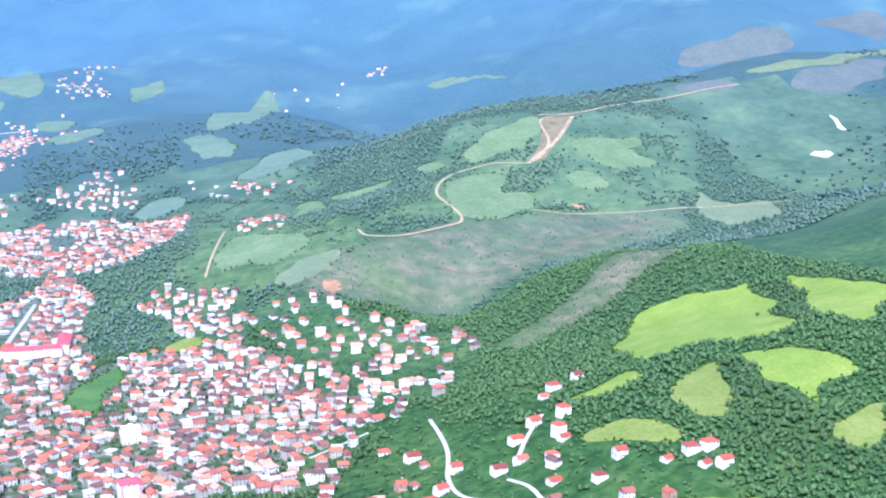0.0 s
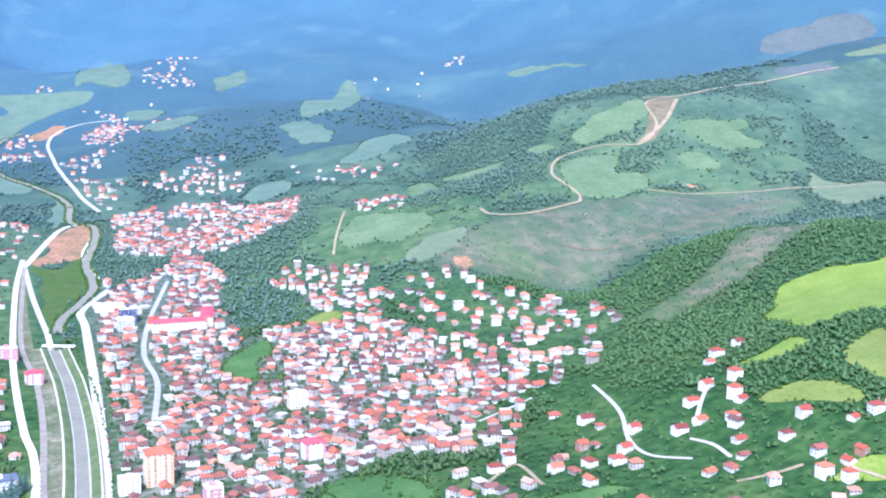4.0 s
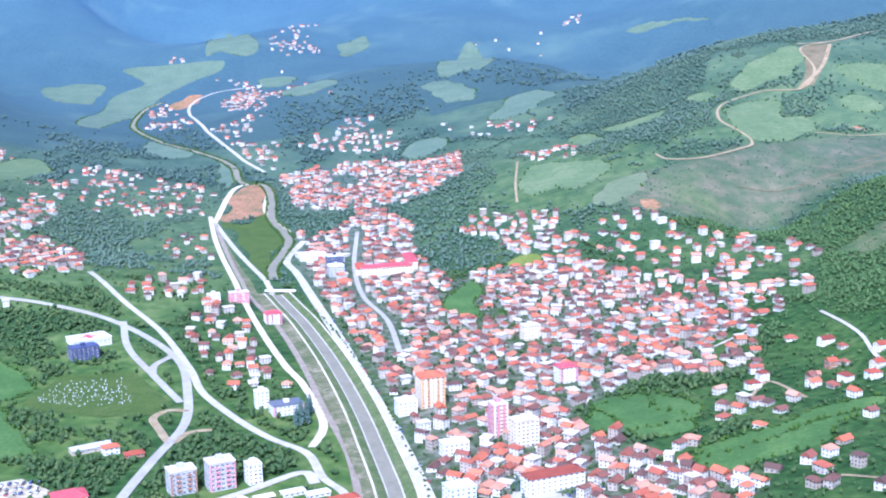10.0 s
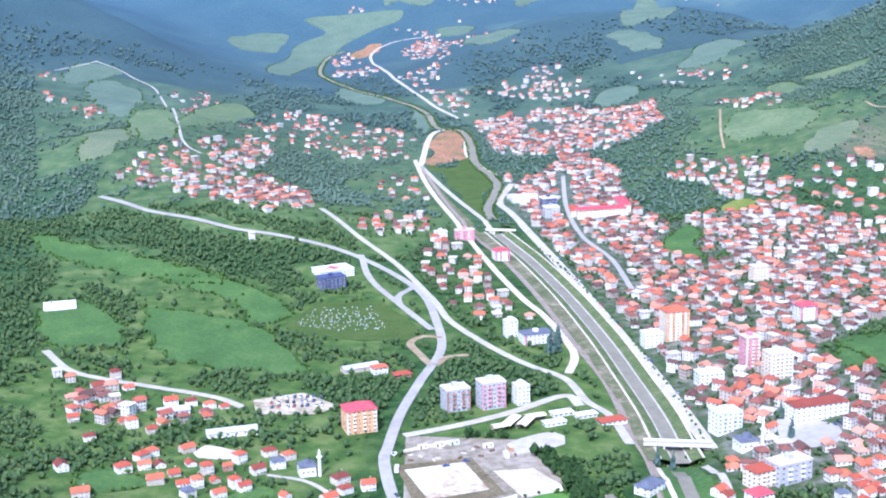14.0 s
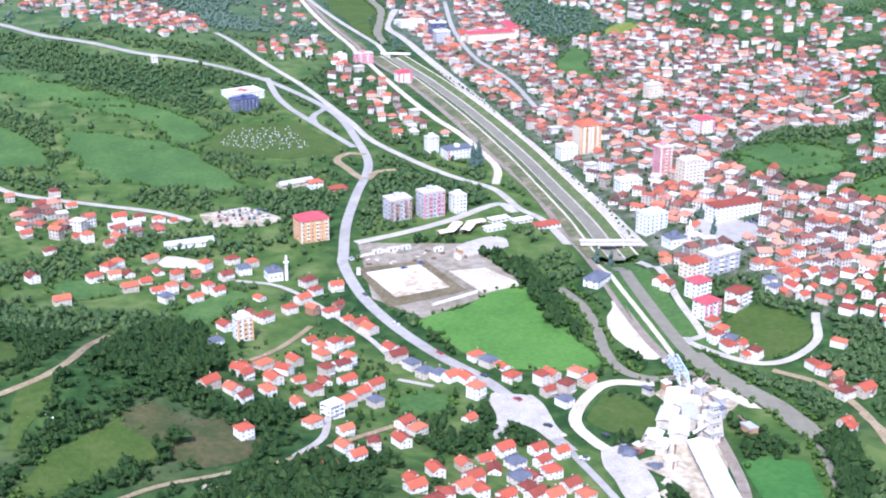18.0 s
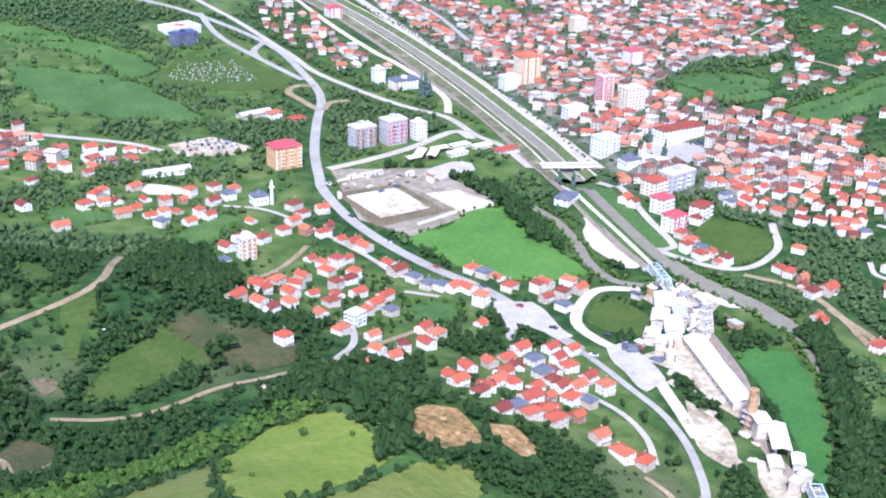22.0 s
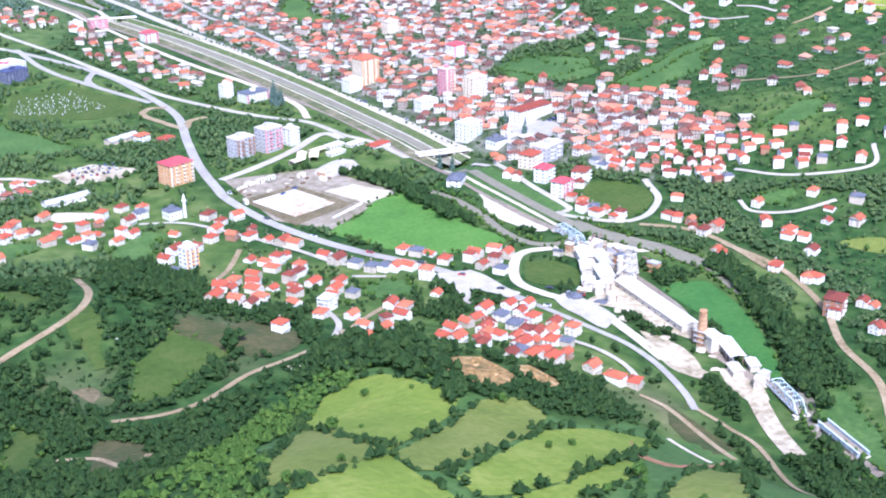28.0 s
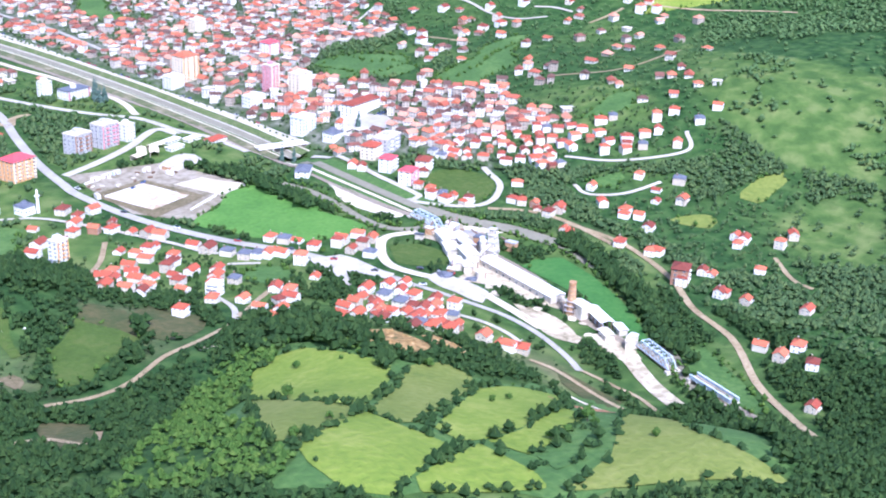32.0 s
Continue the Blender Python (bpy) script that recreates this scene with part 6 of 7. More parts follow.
    scatter("far_woods", np.stack([x, y], 1), rng.uniform(2.8, 5.0, len(x)), 1, "haze_leaf", "far wooded hills, leaf colour paled and blued for haze", 9, 2, 0.7)
    # belts of tall trees along the river and in the hollows
    bx = []
    for loop in BELTS:
        p = np.array(loop, float)
        gx, gy = np.meshgrid(np.arange(p[:, 0].min(), p[:, 0].max(), 4.2), np.arange(p[:, 1].min(), p[:, 1].max(), 4.2))
        x, y = (gx + rng.uniform(-2, 2, gx.shape)).ravel(), (gy + rng.uniform(-2, 2, gx.shape)).ravel()
        ok = inside(loop, x, y) & ~np.isin(SPOT[cells(x, y)], (2, 3)) & (rng.random(len(x)) < 0.93)
        bx.append(np.stack([x[ok], y[ok]], 1))
    bx = np.concatenate(bx)
    scatter("river_trees", bx, rng.uniform(2.8, 4.8, len(bx)), 6, "shaded_leaf", "tall dark trees along the river and in the hollows", 23, 3, 1.15, True, False)
    # hedges along the field edges
    hx, tall_rows = [], []
    for edge, share in HEDGES:
        for p in edge:
            for _ in range(3):
                if rng.random() < share:
                    (tall_rows if share == 0.34 else hx).append(p + rng.uniform(-1.5, 1.5, 2) + rng.normal(0, 0.5, 2))
    hx, tall_rows = np.array(hx), np.array(tall_rows)
    scatter("hedgerows", tall_rows, rng.uniform(1.0, 2.7, len(tall_rows)), 3, "shaded_leaf", "tall dark hedgerows between the hill meadows", 22, 4, 0.95, True, False)
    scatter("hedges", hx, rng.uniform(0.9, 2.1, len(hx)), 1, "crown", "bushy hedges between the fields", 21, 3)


def canal_shrubs():
    rng = np.random.default_rng(41)
    line = rounded(CANAL, 7.0)
    rows = np.concatenate([line + np.array([off, 0.0]) + rng.normal(0, 0.4, line.shape) for off in (-10.0, 10.0, 19.0)])
    rows = rows[rng.random(len(rows)) < 0.85]
    scatter("canal_shrubs", rows, rng.uniform(1.0, 1.7, len(rows)), 2, "crown", "rows of small round trees along the canal", 6)


def trees():
    """Trees that stand alone, each with trunk, limbs and crown."""
    rng = np.random.default_rng(5)
    kinds = []
    for n in range(4):
        top = new("tree")
        h = 3.0 + 0.6 * n
        s = Shape().tube(0, 0, -0.6, h, 0.3, 0.17, 8)
        for k in range(5):
            a = 2 * math.pi * k / 5 + rng.uniform(-0.4, 0.4)
            s.bar((0, 0, h * 0.7), (1.6 * math.cos(a), 1.6 * math.sin(a), h + rng.uniform(0.8, 1.8)), 0.09)
        part("trunk", s.mesh("trunk", "bark"), top)
        v, t = crown(rng, 16, 1.15)
        v = v * (3.2 + 0.3 * n) + np.array([0, 0, h * 0.45])
        part("crown", bulk_mesh("crown", v, t, ["crown"]), top)
        kinds.append(tagged(top, "single leafy broadleaf tree standing in grass", "tree", "lone trees"))
    used = set()
    for x, y in LONE:
        k = int(rng.integers(0, 4))
        m = pose(x, y, float(on(x, y)), 0, 0, rng.uniform(0, 360)) @ Matrix.Scale(rng.uniform(0.45, 0.85), 4)
        if k in used:
            copy_thing(kinds[k], m)
        else:
            kinds[k].matrix_basis = m
            used.add(k)


def ground_sheet():
    n, k = GX.shape
    verts = np.stack([GX, GY, GZ], -1).reshape(-1, 3)
    idx = np.arange(n * k).reshape(n, k)
    a, b, c, d = idx[:-1, :-1], idx[:-1, 1:], idx[1:, 1:], idx[1:, :-1]
    tris = np.concatenate([np.stack([a, b, c], -1).reshape(-1, 3), np.stack([a, c, d], -1).reshape(-1, 3)])
    mid = verts[tris].mean(1)
    far = np.hypot(mid[:, 0], mid[:, 1] + 650) > 2300
    x, y = verts[:, 0], verts[:, 1]
    at = cells(x, y)
    inr = (x > RX) & (x < RX + CELL * SPOT.shape[1]) & (y > RY) & (y < RY + CELL * SPOT.shape[0])
    built, dry = blurred(TOWN == 4, 3)[at] * inr, blurred(DRY, 5)[at] * inr
    turf = np.maximum(np.clip(drift(x, y, 60, 20) * 1.6 - 0.7, 0, 0.5), blurred(OPEN, 3)[at] * inr * 0.85)
    outside = (x < -700) | (x > 900) | (y > 1300)
    east = (x > 330) & (y < -120)
    turf = np.where(east, np.clip(2 * (0.5 - drift(x, y, 70, 2)), 0, 0.2), turf)
    turf = np.where(outside, np.maximum(turf, np.clip(6 * (0.5 - drift(x, y, 170, 5)), 0, 0.75)), turf)
    # share of the painted haze tint, by distance from the viewpoint
    haze_share = np.clip((np.hypot(x, y + 650) - 1000) / 1200, 0, 1)
    for name, sel, mat, label, category in (("ground", ~far, "ground", "green valley and hills of grass, scrub and woods", "ground"), ("backdrop", far, "backdrop", "wooded mountains closing the valley, blue haze put in as glow", "mountains")):
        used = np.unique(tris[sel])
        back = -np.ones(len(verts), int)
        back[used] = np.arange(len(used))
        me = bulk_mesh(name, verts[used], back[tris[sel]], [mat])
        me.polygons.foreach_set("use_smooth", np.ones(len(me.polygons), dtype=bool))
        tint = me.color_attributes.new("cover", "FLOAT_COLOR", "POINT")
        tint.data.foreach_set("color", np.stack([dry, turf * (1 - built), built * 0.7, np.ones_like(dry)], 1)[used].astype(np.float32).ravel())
        high = me.attributes.new("haze_share", "FLOAT", "POINT")
        high.data.foreach_set("value", haze_share[used].astype(np.float32))
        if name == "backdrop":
            # distance that drives the emission painted on as haze
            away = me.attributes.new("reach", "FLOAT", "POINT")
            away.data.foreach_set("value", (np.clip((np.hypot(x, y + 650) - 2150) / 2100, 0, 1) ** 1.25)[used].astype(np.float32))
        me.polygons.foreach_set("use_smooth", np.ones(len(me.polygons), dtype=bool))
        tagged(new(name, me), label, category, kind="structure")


# ---- larger buildings ----


def block(name, x, y, turn, w, d, floors, walls, label, roof="flat", roofing="dust", accent="", bays=5, balconies=True, category="apartment block", storey=2.9):
    """A block of flats or public building: body, roof, window by window, balconies."""
    top = new(name)
    h = storey * floors
    part("wall", Shape().box(-w / 2, -d / 2, -3, w / 2, d / 2, h).mesh("wall", walls), top)
    if roof == "flat":
        part("roof", Shape().box(-w / 2 - 0.3, -d / 2 - 0.3, h + 0.003, w / 2 + 0.3, d / 2 + 0.3, h + 0.8).mesh("roof", roofing), top)
        part("stair_head", Shape().box(-2, -1.5, h + 0.8, 2, 2.5, h + 3.2).mesh("stair_head", walls), top)
    else:
        part("roof", Shape().hip(w, d, h, min(w, d) * 0.24, 0.7).mesh("roof", roofing), top)
    if accent:
        for s in (-0.5, 0.5):
            part("panel", Shape().box(s * w - s * w / bays - 0.1, -d / 2 - 0.25, 0, s * w - 0.05 * s, -d / 2 - 0.01, h).mesh("panel", accent) if s > 0 else Shape().box(s * w + 0.02, -d / 2 - 0.25, 0, s * w + w / bays / 2, -d / 2 - 0.01, h).mesh("panel", accent), top)
    slab = Shape().box(-1.3, -1.2, 0, 1.3, -0.01, 0.9).mesh("balcony", accent or "white")
    side = max(2, int(d / 4))
    for k in range(floors):
        z = k * storey + 0.9
        for i in range(bays):
            u = (i + 0.5) / bays * w - w / 2
            if balconies and i % 2 and k:
                part("balcony", slab, top, pose(u, -d / 2, k * storey + 0.05))
            part("window", BALCONY_DOOR, top, pose(u, -d / 2 - (0.26 if accent and i in (0, bays - 1) else 0.01), z + 0.1))
        for i in range(side):
            v = (i + 0.5) / side * d - d / 2
            part("window", BALCONY_DOOR, top, pose(-w / 2 - 0.01, v, z + 0.1, 0, 0, -90))
    size = 1.0 if category == "school" or walls == "greywall" else 0.86
    top.matrix_basis = pose(x, y, float(on(x, y)) - 0.1, 0, 0, turn) @ Matrix.Scale(size, 4)
    w, d = w * size, d * size
    stamp([(x - w / 2 - 3, y - d / 2 - 3), (x + w / 2 + 3, y - d / 2 - 3), (x + w / 2 + 3, y + d / 2 + 3), (x - w / 2 - 3, y + d / 2 + 3)], 3)
    return tagged(top, label, category, "large buildings of the town")


def big_buildings():
    b = block
    b("apartment_block", -185, 50, 12, 22, 17, 6, "apricot", "apricot plastered block with a crimson hipped roof", "hip", "magenta", "cream", 6)
    b("apartment_block", -122, 79, 14, 16, 12, 5, "greywall", "grey panel block with brown brick balconies", accent="brick", bays=5)
    b("apartment_block", -99, 80, 14, 16, 12, 6, "greywall", "grey and rose panel block under a flat roof", accent="rose", bays=5)
    b("apartment_block", -79, 83, 14, 10, 11, 5, "white", "small white block of flats", bays=3)
    b("apartment_tower", 58, 200, 6, 21, 17, 9, "cream", "tall cream tower with brick-red panels", "hip", "tiles", "apricot", 5)
    b("apartment_block", 179, 350, 8, 17, 12, 5, "cream", "yellow cream block of flats", bays=5)
    b("office_block", 167, 219, 8, 17, 14, 5, "white", "white front with rose sides and a crimson roof", "hip", "magenta", "rose", 4, False)
    b("apartment_tower", 85, 116, 10, 12, 12, 9, "rose", "slim rose tower with white balconies", accent="cream", bays=3)
    b("apartment_block", 95, 90, 10, 19, 14, 7, "cream", "pale cream block with arched roof edge", accent="white", bays=5)
    b("apartment_block", 33, 13, 10, 19, 14, 5, "white", "white block with bluish glazed balconies", roofing="bluesteel", accent="bluesteel", bays=5)
    b("hotel", 88, 8, 10, 42, 14, 4, "white", "long white hotel under a red tiled roof", "hip", "tiles", "", 10, False, "hotel")
    b("apartment_block", 21, -76, 20, 15, 13, 4, "cream", "cream block with a red tiled roof", "hip", "tiles", "", 4)
    b("apartment_block", 10, -105, 20, 13, 11, 4, "white", "white block with a crimson roof", "hip", "magenta", "", 4)
    b("apartment_block", 2, -133, 20, 14, 11, 4, "white", "white block with a crimson roof", "hip", "magenta", "rose", 4)
    b("apartment_block", 24, -126, 32, 14, 11, 4, "wall", "pale block with a worn red roof", "hip", "tiles", "", 4)
    b("apartment_block", 38, -74, 20, 22, 12, 4, "greywall", "unfinished grey block above the river road", bays=5)
    b("apartment_block", -245, -104, 15, 10, 8.5, 5, "white", "white and orange block among village houses", accent="apricot", bays=3)
    b("apartment_block", -52, 548, 5, 22, 10, 4, "rose", "rose red block beside the railway", bays=5)
    b("apartment_block", -76, 545, 5, 14, 10, 3, "white", "white low block beside the railway", bays=3)
    b("apartment_block", -27, 475, 8, 17, 13, 4, "white", "white and rose block with a crimson roof", "hip", "magenta", "rose", 4)
    b("office_block", 62, 690, 4, 20, 16, 6, "bluewall", "blue-grey office block by the canal", roofing="sheet", bays=5, balconies=False)
    b("office_block", 58, 655, 4, 16, 14, 4, "greywall", "low grey office block by the canal", roofing="sheet", bays=4, balconies=False)
    b("office_block", 45, 745, 4, 34, 14, 3, "white", "white low commercial hall", roofing="sheet", bays=8, balconies=False)
    b("shop", 60, 610, 6, 15, 13, 2, "cream", "yellow shop house with an orange roof", "hip", "tiles", "", 4, False, "shop")
    b("department_store", 50, 95, 6, 20, 12, 3, "white", "white box-shaped store with a flat roof", roofing="sheet", bays=5, balconies=False, category="shop")
    b("department_store", 38, 190, 4, 16, 14, 4, "white", "white commercial building near the canal", roofing="sheet", bays=4, balconies=False, category="shop")
    b("school", 110, 641, 3, 54, 12, 3, "cream", "cream school wing under a crimson roof", "hip", "magenta", "", 13, False, "school", 3.4)
    b("school", 141, 668, 84, 46, 12, 3, "cream", "long cream school wing under a crimson roof", "hip", "magenta", "", 16, False, "school", 3.4)
    b("school", 86, 664, 84, 30, 10, 2, "wall", "low school wing under a red roof", "hip", "tiles", "", 8, False, "school", 3.4)
    b("clinic", -190, 388, 20, 26, 16, 4, "bluewall", "dark blue clad clinic wing", roofing="bluewall", bays=6, balconies=False, category="clinic")
    b("office_block", -60, 232, 10, 11, 9, 5, "white", "slim white office tower", bays=3, balconies=False)
    b("office_block", -44, 214, 10, 26, 16, 3, "white", "white office wing with a grey roof", roofing="slate", accent="rose", bays=7, balconies=False)
    b("farm_building", -165, 160, 15, 12, 9, 2, "white", "white farm house with a red roof", "hip", "tiles", "", 3, False, "house")
    b("house_shell", -2, -356, 25, 13, 11, 4, "brick", "unplastered brown brick house of four floors", "hip", "tiles", "", 3)
    b("large_house", -37, -70, 40, 18, 11, 2, "white", "white river house with a grey roof", "hip", "slate", "", 4, False, "house")
    b("row_house", -150, 150, 12, 14, 9, 1, "brick", "low brown brick workshop with a tiled roof", "hip", "tiles", "", 3, False, "workshop")
    for x, y in ((-58, 56), (-44, 50), (-66, 40)):
        b("workshop", x, y, 14, 16, 7, 1, "wall", "long low workshop with a pale sheet roof", "hip", "sheet", "", 4, False, "workshop")
    b("workshop", -30, 40, 14, 20, 10, 1, "wall", "long low workshop with a red roof", "hip", "tiles", "", 5, False, "workshop")


def clinic_deck():
    """The white upper wing with a painted cross on its roof."""
    top = new("clinic_wing")
    part("wall", Shape().box(-16, -11, -3, 16, 11, 9).mesh("wall", "white"), top)
    part("roof", Shape().box(-16.5, -11.5, 9.003, 16.5, 11.5, 9.7).mesh("roof", "sheet"), top)
    part("painted_cross", Shape().add([(-7, -2.2, 9.75), (-2.2, -2.2, 9.75), (-2.2, -7, 9.75), (2.2, -7, 9.75), (2.2, -2.2, 9.75), (7, -2.2, 9.75), (7, 2.2, 9.75), (2.2, 2.2, 9.75), (2.2, 7, 9.75), (-2.2, 7, 9.75), (-2.2, 2.2, 9.75), (-7, 2.2, 9.75)], [(0, 1, 10, 11), (1, 4, 7, 10), (4, 5, 6, 7), (2, 3, 4, 1), (10, 7, 8, 9)]).mesh("painted_cross", "magenta"), top, label="crimson cross")
    for k in range(2):
        for i in range(9):
            part("window", BALCONY_DOOR, top, pose(-14 + 3.5 * i, -11.01, 1.2 + 3.4 * k))
    top.matrix_basis = pose(-187, 424, float(on(-187, 424)), 0, 0, 20) @ Matrix.Diagonal((1, 1, 0.6, 1))
    stamp([(-212, 405), (-165, 405), (-165, 445), (-212, 445)], 3)
    tagged(top, "white clinic wing with a crimson cross on the flat roof", "clinic")


def truss_bridge(ax, ay, bx, by, label):
    """A railway bridge of steel lattice: deck, two sides of chords, posts and braces, and the bracing overhead."""
    top = new("truss_bridge")
    n = math.hypot(bx - ax, by - ay)
    half, high, cells_n = 2.3, 4.4, 7
    part("deck", Shape().box(-n / 2, -half - 0.3, -0.5, n / 2, half + 0.3, 0).mesh("deck", "ballast"), top)
    for s in (-half, half):
        part("lower_chord", Shape().box(-n / 2, s - 0.25, -0.2, n / 2, s + 0.25, 0.35).mesh("lower_chord", "bluesteel"), top)
        part("upper_chord", Shape().box(-n / 2 + n / cells_n, s - 0.25, high, n / 2 - n / cells_n, s + 0.25, high + 0.5).mesh("upper_chord", "bluesteel"), top)
        for k in range(cells_n):
            x0, x1 = -n / 2 + n * k / cells_n, -n / 2 + n * (k + 1) / cells_n
            if k:
                part("post", Shape().bar((x0, s, 0.2), (x0, s, high), 0.16).mesh("post", "bluesteel"), top)
            a, c = ((x0, s, 0.2), (x1, s, high)) if k < cells_n / 2 else ((x0, s, high), (x1, s, 0.2))
            part("brace", Shape().bar(a, c, 0.17).mesh("brace", "bluesteel"), top)
        part("brace", Shape().bar((n / 2 - n / cells_n, s, high), (n / 2, s, 0.2), 0.2).mesh("brace", "bluesteel"), top)
    for k in range(1, cells_n):
        x = -n / 2 + n * k / cells_n
        part("cross_beam", Shape().bar((x, -half, high + 0.25), (x, half, high + 0.25), 0.16).mesh("cross_beam", "bluesteel"), top)
    for s in (-1, 1):
        part("abutment", Shape().box(s * n / 2 - 1.5, -4, -6, s * n / 2 + 1.5, 4, -0.5).mesh("abutment", "dust"), top)
    z = max(float(on(ax, ay)), float(on(bx, by))) + 1.0
    top.matrix_basis = pose((ax + bx) / 2, (ay + by) / 2, z, 0, 0, math.degrees(math.atan2(by - ay, bx - ax)))
    tagged(top, label, "bridge", "steel railway bridges")


def girder_bridge(ax, ay, bx, by, label):
    """A low railway bridge between two plate girders."""
    top = new("girder_bridge")
    n = math.hypot(bx - ax, by - ay)
    part("deck", Shape().box(-n / 2, -2.2, -0.4, n / 2, 2.2, 0).mesh("deck", "ballast"), top)
    for s in (-1, 1):
        part("girder", Shape().box(-n / 2, s * 2.4 - 0.15, -0.8, n / 2, s * 2.4 + 0.15, 1.5).mesh("girder", "bluesteel"), top)
        part("flange", Shape().box(-n / 2, s * 2.4 - 0.4, 1.503, n / 2, s * 2.4 + 0.4, 1.62).mesh("flange", "bluesteel"), top)
        for x in np.linspace(-n / 2 + 1, n / 2 - 1, 8):
            part("stiffener", Shape().box(x - 0.08, s * 2.4 - 0.36, -0.8, x + 0.08, s * 2.4 + 0.36, 1.5).mesh("stiffener", "bluesteel"), top)
        part("abutment", Shape().box(s * n / 2 - 1, -3.5, -6, s * n / 2 + 1, 3.5, -0.8).mesh("abutment", "dust"), top)
    z = max(float(on(ax, ay)), float(on(bx, by))) + 1.2
    top.matrix_basis = pose((ax + bx) / 2, (ay + by) / 2, z, 0, 0, math.degrees(math.atan2(by - ay, bx - ax)))
    tagged(top, label, "bridge", "steel railway bridges")


def timber_sheds():
    """Open sheds with yellowish roofs in the timber yard."""
    for x, y, turn, n in ((-92, 44, 58, 16), (-84, 40, 58, 14), (-76, 50, 14, 12), (-100, 36, 14, 10)):
        top = new("timber_shed")
        for a in (-n / 2 + 0.4, 0, n / 2 - 0.4):
            for c in (-2.6, 2.6):
                part("post", Shape().box(a - 0.12, c - 0.12, -0.6, a + 0.12, c + 0.12, 3.1).mesh("post", "wood"), top)
        part("back_wall", Shape().box(-n / 2, 2.75, -0.6, n / 2, 2.9, 2.9).mesh("back_wall", "dust"), top)
        part("roof", prism([(3.4, 3.0), (3.4, 3.15), (0, 4.1), (-3.4, 3.15), (-3.4, 3.0), (0, 3.95)], -n / 2 - 0.5, n / 2 + 0.5).mesh("roof", "cream"), top)
        top.matrix_basis = pose(x, y, float(on(x, y)) + 0.2, 0, 0, turn)
        stamp([(x - 7, y - 7), (x + 7, y - 7), (x + 7, y + 7), (x - 7, y + 7)], 3)
        tagged(top, "open timber shed with a pale yellowish roof", "shed", "sheds of the timber yard")


def road_bridge(name, ax, ay, bx, by, width, label):
    top = new(name)
    n = math.hypot(bx - ax, by - ay)
    part("deck", Shape().box(-n / 2, -width / 2, -0.7, n / 2, width / 2, 0).mesh("deck", "paving"), top)
    part("carriageway", Shape().box(-n / 2, -width / 2 + 1, 0.003, n / 2, width / 2 - 1, 0.06).mesh("carriageway", "asphalt"), top)
    for s in (-1, 1):
        part("parapet", Shape().box(-n / 2, s * (width / 2 - 0.15) - 0.12, 0.003, n / 2, s * (width / 2 - 0.15) + 0.12, 1.0).mesh("parapet", "white"), top)
        part("pier", Shape().box(s * n * 0.2 - 0.5, -width / 2 + 0.5, -6, s * n * 0.2 + 0.5, width / 2 - 0.5, -0.7).mesh("pier", "dust"), top)
    top.matrix_basis = pose((ax + bx) / 2, (ay + by) / 2, 2.7, 0, 0, math.degrees(math.atan2(by - ay, bx - ax)))
    tagged(top, label, "bridge", "road bridges over the canal")


def mosque(x, y, size, high, label):
    top = new("mosque")
    part("wall", Shape().box(-size / 2, -size / 2, -2, size / 2, size / 2, 6).mesh("wall", "white"), top)
    part("roof", Shape().hip(size, size, 6, 2.0, 0.5).mesh("roof", "slate"), top)
    part("dome", Shape().dome(0, 0, 6.2, size * 0.32).mesh("dome", "slate"), top)
    m = Shape().tube(size / 2 + 2, -size / 2, -2, high * 0.68, 1.1, 0.95).tube(size / 2 + 2, -size / 2, high * 0.68, high * 0.71, 1.7, 1.7).tube(size / 2 + 2, -size / 2, high * 0.71, high * 0.86, 0.8, 0.75).tube(size / 2 + 2, -size / 2, high * 0.86, high, 0.85, 0.02)
    part("minaret", m.mesh("minaret", "white"), top)
    for i in range(3):
        for rz in (0, -90):
            c = pose(0, 0, 0, 0, 0, rz)
            part("window", WINDOW, top, c @ pose((i - 1) * size / 3.4, -size / 2 - 0.01, 2.2))
    top.matrix_basis = pose(x, y, float(on(x, y)), 0, 0, 10)
    stamp([(x - size, y - size), (x + size, y - size), (x + size, y + size), (x - size, y + size)], 3)
    tagged(top, label, "mosque", "mosques of the valley")


